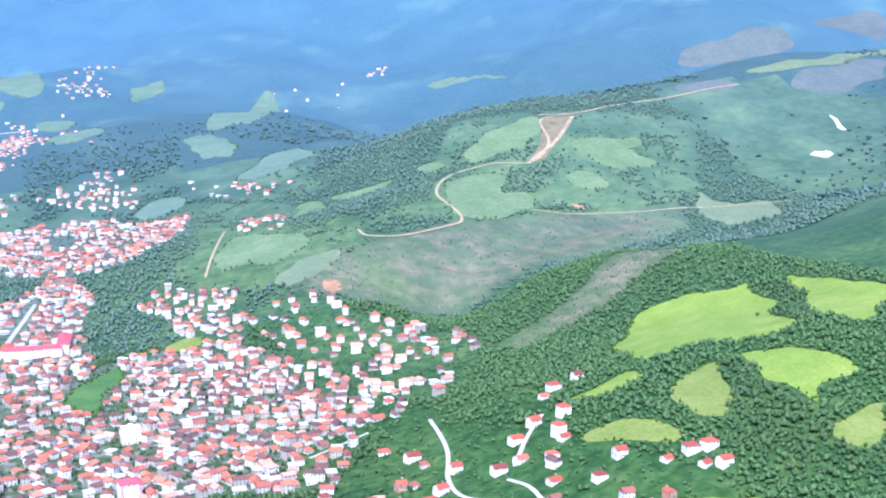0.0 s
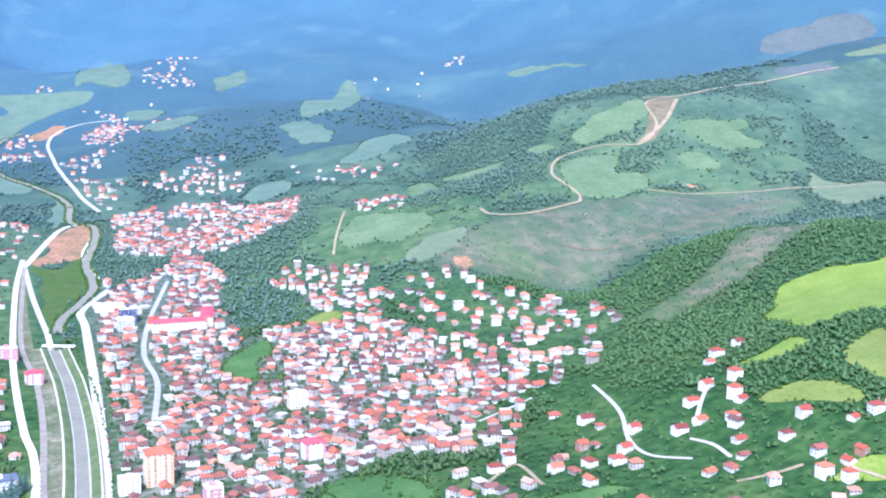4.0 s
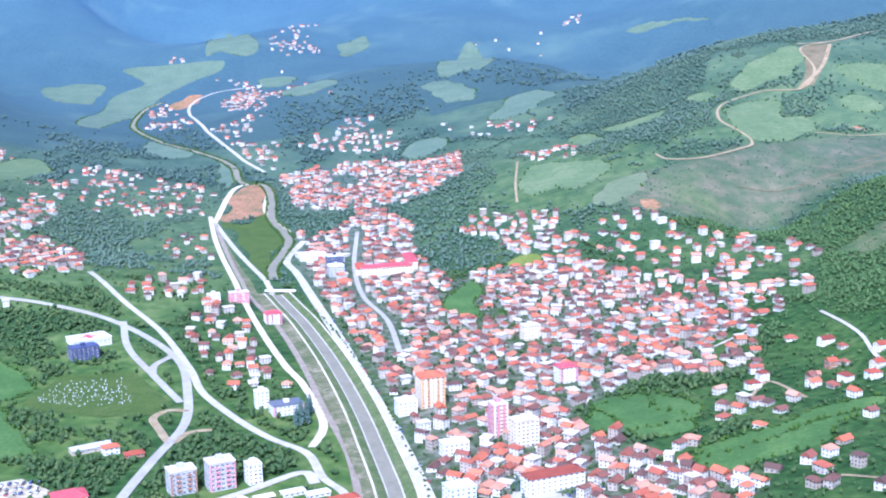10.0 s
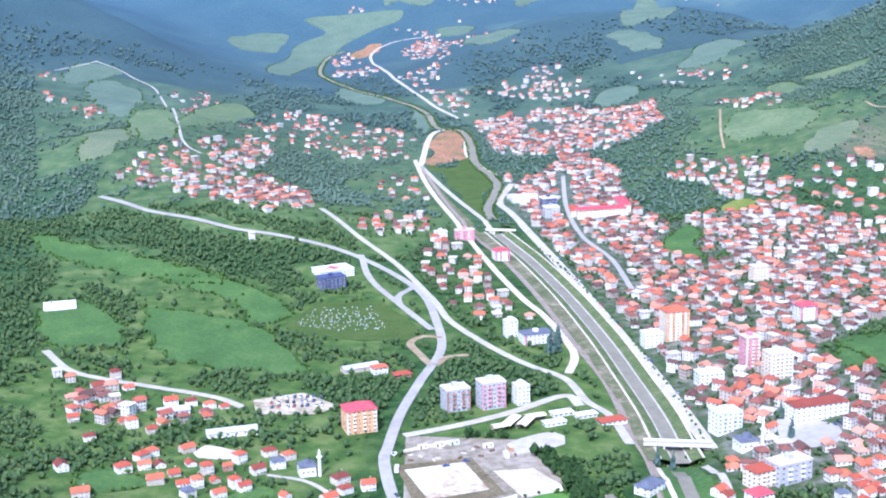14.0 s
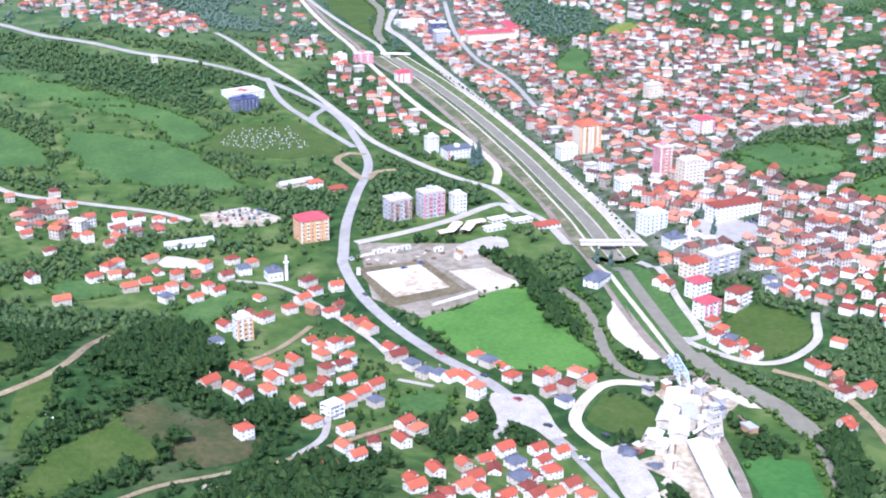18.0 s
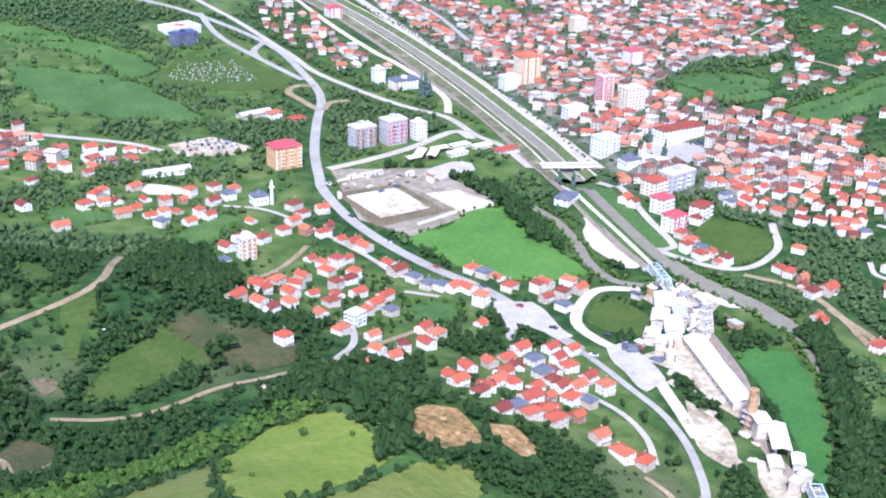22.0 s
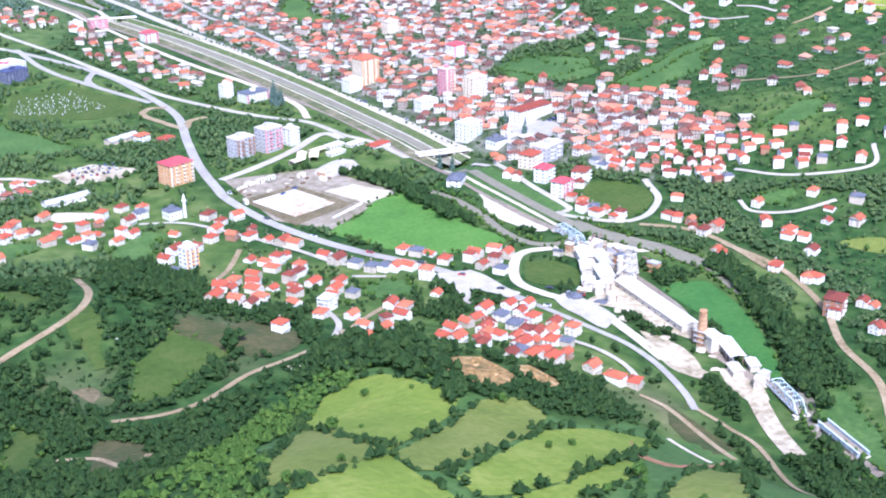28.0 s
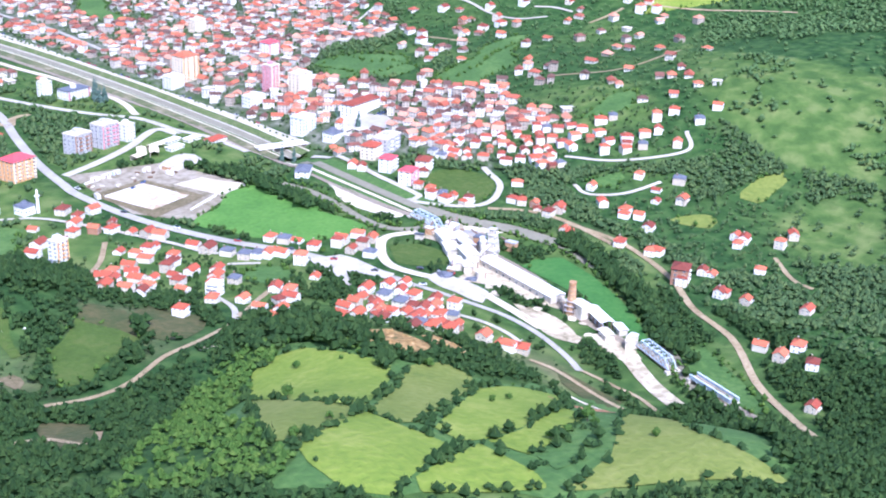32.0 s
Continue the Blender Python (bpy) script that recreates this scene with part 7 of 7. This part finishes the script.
def conveyor_hall(ax, ay, bx, by, width, high, label, name="factory_hall", roofing="sheet", posts=False):
    top = new(name)
    n = math.hypot(bx - ax, by - ay)
    if posts:
        for x in np.linspace(-n / 2 + 1, n / 2 - 1, 5):
            for y in (-width / 2 + 0.5, width / 2 - 0.5):
                part("post", Shape().box(x - 0.3, y - 0.3, -3, x + 0.3, y + 0.3, high).mesh("post", "steel"), top)
        part("back_wall", Shape().box(-n / 2, -width / 2 + 1, -3, n / 2, -width / 2 + 1.4, high - 1).mesh("back_wall", "greywall"), top)
    else:
        part("wall", Shape().box(-n / 2, -width / 2, -3, n / 2, width / 2, high).mesh("wall", "dust"), top)
        for i in range(int(n / 6)):
            part("window", BALCONY_DOOR, top, pose(-n / 2 + 3 + 6 * i, -width / 2 - 0.01, high - 3))
    o, h, t = 0.6, width * 0.14, 0.3
    part("roof", prism([(width / 2 + o, high), (width / 2 + o, high + t), (0, high + h + t), (-width / 2 - o, high + t), (-width / 2 - o, high), (0, high + h)], -n / 2 - o, n / 2 + o).mesh("roof", roofing), top)
    top.matrix_basis = pose((ax + bx) / 2, (ay + by) / 2, float(on((ax + bx) / 2, (ay + by) / 2)), 0, 0, math.degrees(math.atan2(by - ay, bx - ax)))
    for t in np.linspace(0, 1, int(n / 3) + 2):
        x, y = ax + (bx - ax) * t, ay + (by - ay) * t
        stamp([(x - 6, y - 6), (x + 6, y - 6), (x + 6, y + 6), (x - 6, y + 6)], 3)
    tagged(top, label, "factory hall", "buildings of the cement works")


def works():
    """The dusty cement works by the river."""
    conveyor_hall(-65, -266, -77, -328, 9.5, 3.8, "long white roofed hall of the cement works, pale with dust")
    conveyor_hall(-74, -347.5, -83.3, -366, 7, 4.6, "open shed with a white roof on dark posts", posts=True)
    conveyor_hall(-54, -219, -62, -234, 9, 5, "dusty white works building near the river bridge")
    conveyor_hall(-64, -234, -72, -246, 8, 4, "low dusty grey works building beside the loop road", roofing="dust")
    conveyor_hall(-66, -248, -73, -262, 8, 6, "dusty white works building with a shallow roof")
    conveyor_hall(-56, -236, -62, -250, 6, 6, "pale mill house with a grey roof", name="mill_house", roofing="greywall")
    conveyor_hall(-50, -228, -53, -236, 5, 5, "narrow pale bunker house of the works", name="mill_house")
    conveyor_hall(-86, -262, -80, -254, 6.5, 4.5, "small dusty pale workshop of the works")
    conveyor_hall(-84, -268, -79, -262, 4.5, 4, "small dusty pale workshop of the works")
    conveyor_hall(-80, -343, -82, -351, 6, 8, "tall pale filter house of the works", name="mill_house")
    conveyor_hall(-87, -366, -91, -374, 5, 3, "half demolished pale shed", name="ruined_shed", roofing="dust")
    conveyor_hall(-77, -368, -81, -375, 4.5, 3, "small white roofed shed at the field's edge", name="ruined_shed")
    for x, y, r, h in ((-83.8, -278, 3.0, 4.5), (-78, -268, 1.8, 6), (-56, -254, 2.2, 11), (-60, -258, 2.2, 11), (-49, -222, 1.9, 7)):
        top = new("silo")
        part("shell", Shape().tube(0, 0, -2, h, r, r, 20).mesh("shell", "dust"), top)
        part("cap", Shape().tube(0, 0, h, h + r * 0.35, r + 0.15, 0.5, 20).mesh("cap", "sheet"), top)
        part("ladder", Shape().box(-0.4, -r - 0.25, 0, 0.4, -r - 0.05, h).mesh("ladder", "steel"), top)
        top.matrix_basis = pose(x, y, float(on(x, y)))
        stamp([(x - 5, y - 5), (x + 5, y - 5), (x + 5, y + 5), (x - 5, y + 5)], 3)
        tagged(top, "round pale concrete silo white with dust", "silo", "silos of the works")
    top = new("mill_tower")
    for k, (w, z0, z1) in enumerate(((3.4, -2, 7), (3.0, 7.25, 13), (2.6, 13.25, 18), (1.9, 18.25, 22))):
        part("stage", Shape().box(-w, -w * 0.9, z0, w, w * 0.9, z1).mesh("stage", "dust"), top)
        part("gallery", Shape().box(-w - 0.8, -w * 0.9 - 0.8, z1 + 0.003, w + 0.8, w * 0.9 + 0.8, z1 + 0.24).mesh("gallery", "greywall"), top)
        for x in (-w * 0.5, w * 0.5):
            part("window", BALCONY_DOOR, top, pose(x, -w * 0.9 - 0.01, z1 - 3))
    part("duct", Shape().bar((2.2, -2.2, 17), (4.6, -3.0, 4), 0.6).mesh("duct", "dust"), top)
    part("duct", Shape().bar((-2.6, 0, 12), (-9, 4, 6), 0.6).mesh("duct", "sheet"), top)
    top.matrix_basis = pose(-57, -262, float(on(-57, -262)), 0, 0, 14) @ Matrix.Scale(0.85, 4)
    tagged(top, "pale stepped mill tower with galleries, white with dust", "tower", "buildings of the cement works")
    top = new("kiln_tower")
    part("core", Shape().tube(0, 0, -2, 12, 3.6, 3.2, 14).mesh("core", "rust"), top)
    part("chimney", Shape().tube(0, 0, 12, 23, 3.0, 2.3, 14).tube(0, 0, 23, 23.8, 2.6, 2.6, 14).mesh("chimney", "rust"), top)
    for z in (14.5, 17.5, 20.5):
        part("hoop", Shape().tube(0, 0, z, z + 0.4, 3.1 - (z - 12) * 0.055, 3.1 - (z - 12) * 0.055, 14).mesh("hoop", "steel"), top)
    part("flue", Shape().bar((2.5, 0, 21), (6, 1, 12), 0.7).mesh("flue", "dust"), top)
    for k in range(3):
        z = 3 + 3.6 * k
        part("gallery", Shape().box(-4, -4, z, 4, 4, z + 0.25).mesh("gallery", "greywall"), top)
        for x, y in ((-3.8, -3.8), (3.8, -3.8), (3.8, 3.8), (-3.8, 3.8)):
            part("column", Shape().box(x - 0.2, y - 0.2, z - 3.6 if k else -3, x + 0.2, y + 0.2, z).mesh("column", "steel"), top)
    top.matrix_basis = pose(-82, -341, float(on(-82, -341)), 0, 0, 15) @ Matrix.Scale(0.78, 4)
    tagged(top, "rusty brown kiln tower wrapped in galleries", "tower")


def works_clutter():
    """Small dusty sheds, bunkers and ducts crowded round the mill."""
    rng = random.Random(23)
    spots = [(-66 + rng.uniform(0, 30), -206 - rng.uniform(0, 58)) for _ in range(22)]
    spots += [(-92 + rng.uniform(0, 12), -256 - rng.uniform(0, 22)) for _ in range(6)]
    spots += [(-92 + rng.uniform(0, 14), -352 - rng.uniform(0, 34)) for _ in range(8)]
    for x, y in spots:
        if not clear(x, y, 0.5) and SPOT[cells(x, y)] == 3:
            continue
        w, d, h = rng.uniform(3, 7), rng.uniform(2.5, 5), rng.uniform(2.5, 8)
        top = new("works_shed")
        part("wall", Shape().box(-w / 2, -d / 2, -1.5, w / 2, d / 2, h).mesh("wall", rng.choice(("dust", "dust", "greywall", "rust"))), top)
        k = rng.uniform(0.1, 0.9)
        roof = Shape().add([(-w / 2 - 0.3, -d / 2 - 0.3, h + 0.003), (w / 2 + 0.3, -d / 2 - 0.3, h + 0.003), (w / 2 + 0.3, d / 2 + 0.3, h + 0.003), (-w / 2 - 0.3, d / 2 + 0.3, h + 0.003), (-w / 2 - 0.3, -d / 2 - 0.3, h + 0.25), (w / 2 + 0.3, -d / 2 - 0.3, h + 0.25), (w / 2 + 0.3, d / 2 + 0.3, h + 0.25 + k), (-w / 2 - 0.3, d / 2 + 0.3, h + 0.25 + k)], [(3, 2, 1, 0), (4, 5, 6, 7), (0, 1, 5, 4), (1, 2, 6, 5), (2, 3, 7, 6), (3, 0, 4, 7)])
        part("roof", roof.mesh("roof", rng.choice(("sheet", "dust", "greywall", "slate"))), top)
        part("door", DOOR, top, pose(0, -d / 2 - 0.01, 0.1))
        if rng.random() < 0.5:
            part("duct", Shape().bar((w * 0.3, 0, h), (w * 0.3 + 5, 1, h + rng.uniform(-1.5, 3)), 0.45).mesh("duct", "steel"), top)
        top.matrix_basis = pose(x, y, float(on(x, y)), 0, 0, 20 + rng.choice((0, 90)) + rng.uniform(-12, 12))
        stamp([(x - 3, y - 3), (x + 3, y - 3), (x + 3, y + 3), (x - 3, y + 3)], 3)
        tagged(top, "small dusty shed crowded round the cement mill", "shed", "sheds of the cement works")


def rubble():
    """Heaps of broken pale stone and dark coal in the works' yard."""
    rng = np.random.default_rng(17)
    for x, y, r, mat, label in RUBBLE:
        v, t = crown(rng, 9, 0.5, 0.35)
        v = v * np.array([r, r, r * 0.45]) - np.array([0, 0, r * 0.1])
        ob = new("rubble_mound", bulk_mesh("rubble_mound", v, t, [mat]))
        ob.matrix_basis = pose(x, y, float(on(x, y)), 0, 0, rng.uniform(0, 360))
        tagged(ob, label, "mound", "mounds in the yard")


def greenhouse():
    top = new("greenhouse")
    for k in range(3):
        out = [(4.5 * math.cos(a) + 9.2 * (k - 1), 4.2 * math.sin(a)) for a in np.linspace(0, math.pi, 9)]
        part("tunnel", prism(out, -17, 17).mesh("tunnel", "sheet"), top)
    top.matrix_basis = pose(-412, 349, float(on(-412, 349)), 0, 0, 10) @ Matrix.Scale(0.75, 4)
    stamp([(-432, 333), (-392, 333), (-392, 365), (-432, 365)], 3)
    tagged(top, "white plastic greenhouse of three tunnels", "greenhouse")


def barns():
    for x, y, turn, n in ((-262, 50, 8, 30), (-178, 168, 18, 26), (-300, 92, 10, 20)):
        top = new("barn")
        part("wall", Shape().box(-n / 2, -4.5, -2, n / 2, 4.5, 3.2).mesh("wall", "wall"), top)
        part("roof", prism([(5, 3.0), (5, 3.2), (0, 5.0), (-5, 3.2), (-5, 3.0), (0, 4.8)], -n / 2 - 0.4, n / 2 + 0.4).mesh("roof", "greywall"), top)
        part("door", DOOR, top, pose(2, -4.51, 0))
        for i in range(6):
            part("window", WINDOW, top, pose(-n / 2 + 2 + i * (n - 4) / 5, -4.51, 1.2))
        top.matrix_basis = pose(x, y, float(on(x, y)), 0, 0, turn)
        stamp([(x - n / 2, y - 6), (x + n / 2, y - 6), (x + n / 2, y + 6), (x - n / 2, y + 6)], 3)
        tagged(top, "long low farm shed with a grey sheet roof", "barn", "farm sheds")


def house_frame():
    """A house still being built: slabs on pillars."""
    top = new("unfinished_house")
    for k in range(4):
        part("slab", Shape().box(-6, -5, 3 * k - 0.25, 6, 5, 3 * k).mesh("slab", "white"), top)
        if k < 3:
            for x in (-5.6, -2, 2, 5.6):
                for y in (-4.6, 4.6):
                    part("pillar", Shape().box(x - 0.25, y - 0.25, 3 * k, x + 0.25, y + 0.25, 3 * k + 2.75).mesh("pillar", "white"), top)
            part("partition", Shape().box(-5, 0, 3 * k, 5, 0.25, 3 * k + 2.75).mesh("partition", "white"), top)
    part("plinth", Shape().box(-6, -5, -3, 6, 5, -0.25).mesh("plinth", "dust"), top)
    top.matrix_basis = pose(-217, -211, float(on(-217, -211)) + 0.4, 0, 0, 30) @ Matrix.Scale(0.72, 4)
    stamp([(-225, -219), (-209, -219), (-209, -203), (-225, -203)], 3)
    tagged(top, "white unfinished concrete house frame", "house frame")


def site_clutter():
    """Containers, pallets and a low wall on the building site."""
    rng = random.Random(9)
    for x, y, turn, mat, label in ((-150, 12, 14, "sheet", "white steel site container"), (-140, 14, 14, "sheet", "white steel site container"), (-131, 16, 10, "bluesteel", "pale blue site container"), (-112, 8, 14, "sheet", "white steel site container"), (-100, 2, 100, "rust", "rusty brown site container"), (-104, -8, 100, "sheet", "white steel site container"), (-168, -20, 80, "sheet", "white steel site container")):
        top = new("site_container")
        part("shell", Shape().box(-3, -1.2, 0, 3, 1.2, 2.6).mesh("shell", mat), top)
        part("door", DOOR, top, pose(-1.5, -1.21, 0.2))
        part("window", WINDOW, top, pose(1.2, -1.21, 0.9))
        part("roof", Shape().box(-3.1, -1.3, 2.603, 3.1, 1.3, 2.72).mesh("roof", "dust"), top)
        top.matrix_basis = pose(x, y, float(on(x, y)) + 0.4, 0, 0, turn)
        tagged(top, label + " standing on trodden soil", "container", "site containers")
    for k in range(14):
        x, y = -160 + rng.uniform(0, 70), -2 + rng.uniform(-6, 16)
        top = new("timber_stack")
        s = Shape().box(-1.6, -0.6, 0, 1.6, 0.6, 0.5 + 0.4 * rng.random())
        part("planks", s.mesh("planks", "wood" if k % 2 else "dust"), top)
        part("bearer", Shape().box(-1.4, -0.7, -0.2, -1.1, 0.7, -0.003).mesh("bearer", "wood"), top)
        part("bearer", Shape().box(1.1, -0.7, -0.2, 1.4, 0.7, -0.003).mesh("bearer", "wood"), top)
        top.matrix_basis = pose(x, y, float(on(x, y)) + 0.55, 0, 0, rng.uniform(0, 180))
        tagged(top, "low stack of building timber on the site", "timber stack", "stacks on the building site")
    for a, c in (((-168, 6), (-128, 20)), ((-138, -79), (-108, -66))):
        n = math.hypot(c[0] - a[0], c[1] - a[1])
        top = new("site_wall")
        part("wall", Shape().box(-n / 2, -0.2, -1, n / 2, 0.2, 1.9).mesh("wall", "white"), top)
        for i in range(int(n / 5)):
            part("pillar", Shape().box(-n / 2 + 5 * i, -0.35, -1, -n / 2 + 5 * i + 0.5, 0.35, 2.1).mesh("pillar", "dust"), top)
        top.matrix_basis = pose((a[0] + c[0]) / 2, (a[1] + c[1]) / 2, float(on((a[0] + c[0]) / 2, (a[1] + c[1]) / 2)), 0, 0, math.degrees(math.atan2(c[1] - a[1], c[0] - a[0])))
        tagged(top, "low white wall edging the building site", "wall", "site walls")


def cars():
    paints = [surface("car_paint_" + n, [c, tuple(v * 1.15 for v in c)], 0.8, 0.3, 0.0) for n, c in (("white", (0.7, 0.7, 0.7)), ("silver", (0.4, 0.41, 0.43)), ("blue", (0.05, 0.09, 0.25)), ("red", (0.4, 0.04, 0.04)), ("dark", (0.04, 0.04, 0.05)))]
    rubber = surface("tyre_rubber", [(0.02, 0.02, 0.02), (0.04, 0.04, 0.04)], 0.2, 0.9, 0.1)
    kinds = []
    for name, paint in zip(("white", "silver", "blue", "red", "black"), paints):
        top = new("car")
        body = prism([(0.85, 0.35), (0.85, 0.95), (-0.85, 0.95), (-0.85, 0.35)], -2.1, 2.1)
        part("body", body.mesh("body", paint), top)
        cab = Shape().add([(-1.5, -0.8, 0.953), (1.0, -0.8, 0.953), (1.0, 0.8, 0.953), (-1.5, 0.8, 0.953), (-1.1, -0.65, 1.45), (0.4, -0.65, 1.45), (0.4, 0.65, 1.45), (-1.1, 0.65, 1.45)], [(4, 5, 6, 7), (0, 1, 5, 4), (1, 2, 6, 5), (2, 3, 7, 6), (3, 0, 4, 7)])
        part("cabin", cab.mesh("cabin", "glass"), top)
        wheel = Shape()
        ring = [(0.33 * math.cos(a), 0.33 * math.sin(a)) for a in np.linspace(0, 2 * math.pi, 11)[:-1]]
        wheel.add([(x, y, z) for y in (-0.1, 0.1) for x, z in ring], [(k, (k + 1) % 10, 10 + (k + 1) % 10, 10 + k) for k in range(10)] + [tuple(range(9, -1, -1)), tuple(range(10, 20))])
        wm = wheel.mesh("wheel", rubber)
        hub = Shape().add([(0.2 * math.cos(a), k, 0.2 * math.sin(a)) for k in (-0.01, 0.01) for a in np.linspace(0, 5.5, 8)], [tuple(range(8)), tuple(range(15, 7, -1))] + [(k, 8 + k, 8 + (k + 1) % 8, (k + 1) % 8) for k in range(8)]).mesh("rim", "steel")
        for x in (-1.3, 1.3):
            for y in (-0.82, 0.82):
                part("rim", hub, part("wheel", wm, top, pose(x, y, 0.33)), pose(0, math.copysign(0.105, y), 0))
        kinds.append(tagged(top, name + " parked car with dark windows", "car", "parked cars"))
    rng = random.Random(4)
    spots = [(-238 + 4.5 * i + rng.uniform(-1, 1), 96 + 9 * j + rng.uniform(-1, 1), 80 + rng.uniform(-8, 8)) for i in range(8) for j in range(3)]
    line = rounded([(22, 521), (24, 369), (24, 246), (23, 144), (20, 49)], 9.0)
    spots += [(p[0] + rng.choice((-4.5, 4.5)), p[1], 90 + rng.uniform(-4, 4)) for p in line if rng.random() < 0.6]
    spots += [(92 + 4 * i, -10 + rng.uniform(-1, 1), 90) for i in range(7)]
    road = rounded([(-170, 4), (-173, -55), (-165, -100), (-152, -143), (-138, -175), (-130, -204), (-120, -266)], 30.0)
    spots += [(p[0] + 2, p[1], 100 + 6 * k) for k, p in enumerate(road)]
    spots += [(-101, -247, 120), (-97, -256, 120), (-93, -264, 120), (-140, -18, 20), (-128, -12, 20)]
    used = set()
    for x, y, turn in spots:
        k = rng.randrange(5)
        m = pose(x, y, float(on(x, y)) + 0.5, 0, 0, turn)
        if k in used:
            copy_thing(kinds[k], m)
        else:
            kinds[k].matrix_basis = m
            used.add(k)


def conifers(places):
    rng = np.random.default_rng(8)
    top = new("conifer")
    part("trunk", Shape().tube(0, 0, -1, 3, 0.3, 0.2, 8).mesh("trunk", "bark"), top)
    V, T = [], []
    for k in range(9):
        z, r = 2 + 1.6 * k, 2.6 * (1 - k / 10)
        for q in range(4):
            a = rng.uniform(0, 6.28)
            V.append(ICO_V * (1 + rng.uniform(-0.3, 0.3, (12, 1))) * r * 0.6 + np.array([r * 0.5 * math.cos(a), r * 0.5 * math.sin(a), z]))
            T.append(ICO_T + 12 * len(T))
    part("crown", bulk_mesh("crown", np.concatenate(V), np.concatenate(T), ["haze_leaf"]), top)
    tagged(top, "tall dark pointed conifer", "tree", "dark conifers")
    for n, (x, y) in enumerate(places):
        m = pose(x, y, float(on(x, y)), 0, 0, 47 * n) @ Matrix.Scale(rng.uniform(0.8, 1.15), 4)
        if n:
            copy_thing(top, m)
        else:
            top.matrix_basis = m


def tombs():
    """The pale gravestones on the grassy slope above the junction."""
    rng = np.random.default_rng(31)
    s = Shape()
    for k in range(260):
        x, y = rng.uniform(-222, -152), rng.uniform(262, 330)
        if inside([(-222, 285), (-205, 330), (-160, 335), (-150, 262), (-190, 262)], np.array(x), np.array(y)) and rng.random() < 0.8:
            z = float(on(x, y)) + 0.3
            s.box(x - 0.3, y - 0.6, z - 0.4, x + 0.3, y + 0.6, z + 0.1).box(x - 0.28, y + 0.5, z + 0.103, x + 0.28, y + 0.6, z + 0.7)
    tagged(new("gravestones", s.mesh("gravestones", "greywall")), "rows of small white gravestones in grass", "gravestones", kind="stuff")


def rails():
    for s in (-0.75, 0.75):
        line, side, _ = ribbon(RAILWAY, 1.5, 0.5)
        strip("rail", [tuple(p) for p in line[::4] + side[::4] * s], 0.28, "steel", "worn steel rail on the ballast", "rail", lift=0.62, mark=False)


RUBBLE = [(-96, -262, 7, "slate", "dark heap of coal in the dusty yard"), (-90, -276, 5, "slate", "dark heap of coal in the dusty yard")]
RUBBLE += [(-90 - 5 * math.sin(k * 1.7), -290 - 9 * k, 3.0 + 1.2 * math.sin(k * 2.3), "gravel", "pale heap of broken stone beside the works") for k in range(9)]
RUBBLE += [(x, y, 0.8, "white", "small pile of white stones in a grassy clearing") for x, y in ((-344, -224), (-337, -227), (-334, -230), (-344, -228))]
RUBBLE += [(-278, -285, 2.6, "gravel", "pale rubble tipped beside the dirt track"), (-274, -288, 2.0, "gravel", "pale rubble tipped beside the dirt track")]
RUBBLE += [(-50 + 5 * math.cos(k * 2.1), -214 - 5 * k, 2.6, "dust", "pale heap of cement rubble near the mill") for k in range(7)]
RUBBLE += [(x, y, r, "sand", "rough orange mound in the sand quarry") for x, y, r in ((-222, -346, 3.2), (-228, -352, 3.6), (-234, -360, 3.4), (-226, -364, 3.0), (-238, -368, 2.8), (-220, -356, 2.6), (-202, -358, 2.6), (-207, -366, 2.4), (-199, -364, 2.2))]
big_buildings()
clinic_deck()
truss_bridge(-40, -180, -45, -209, "pale blue steel lattice railway bridge over the river")
truss_bridge(-84, -387.5, -95, -415, "pale blue steel lattice railway bridge below the works")
girder_bridge(-97, -428, -105, -456, "low pale girder bridge of the railway below the works")
timber_sheds()
road_bridge("road_bridge", -20, 3, 18, -7, 8, "pale concrete road bridge over the canal")
road_bridge("foot_bridge", -22, 604, 8, 594, 4, "narrow pale concrete bridge over the canal")
mosque(-218, -18, 9, 16, "small white village mosque with a slim minaret")
mosque(34, -20, 11, 18, "white town mosque with a grey dome and minaret")
works()
works_clutter()
greenhouse()
rubble()
barns()
house_frame()
SPOTS = settle()
TAKEN = set_homes()
far_houses([s for s in SPOTS if (s[0], s[1]) not in TAKEN])
ground_sheet()
plant()
LONE = [
    (-278, -333), (-280, -352), (-315, -389), (-342, -443), (-308, -397), (-261, -442), (-249, -440), (-219, -417),
    (-243, -392), (-260, -485), (-264, -491), (-265, -363), (-366, -454), (-360, -452), (-275, -501), (-287, -490),
    (-278, -490), (-319, -418), (-263, -515), (-265, 369), (-290, 357), (-350, 278), (-274, 281), (-338, 319),
    (-236, 275), (-410, 415), (-323, 447), (-384, 368), (-194, 210), (-144, 214), (675, 247), (605, 157),
    (471, -42), (558, 140), (507, 121), (544, 211), (-332, -303), (-290, -254), (-337, -254), (-349, -226),
    (-125, -191), (-205, -211), (-183, -190), (1, -14), (0, -25), (49, -69),
]
canal_shrubs()
trees()
conifers([(-40, 186), (-37, 180), (-34, 190), (-31, 200), (-36, 196), (-42, 178), (-28, 208), (-33, 184), (-20, -26), (-12, -30), (62, -18), (68, 14)])
cars()
site_clutter()
tombs()
rails()
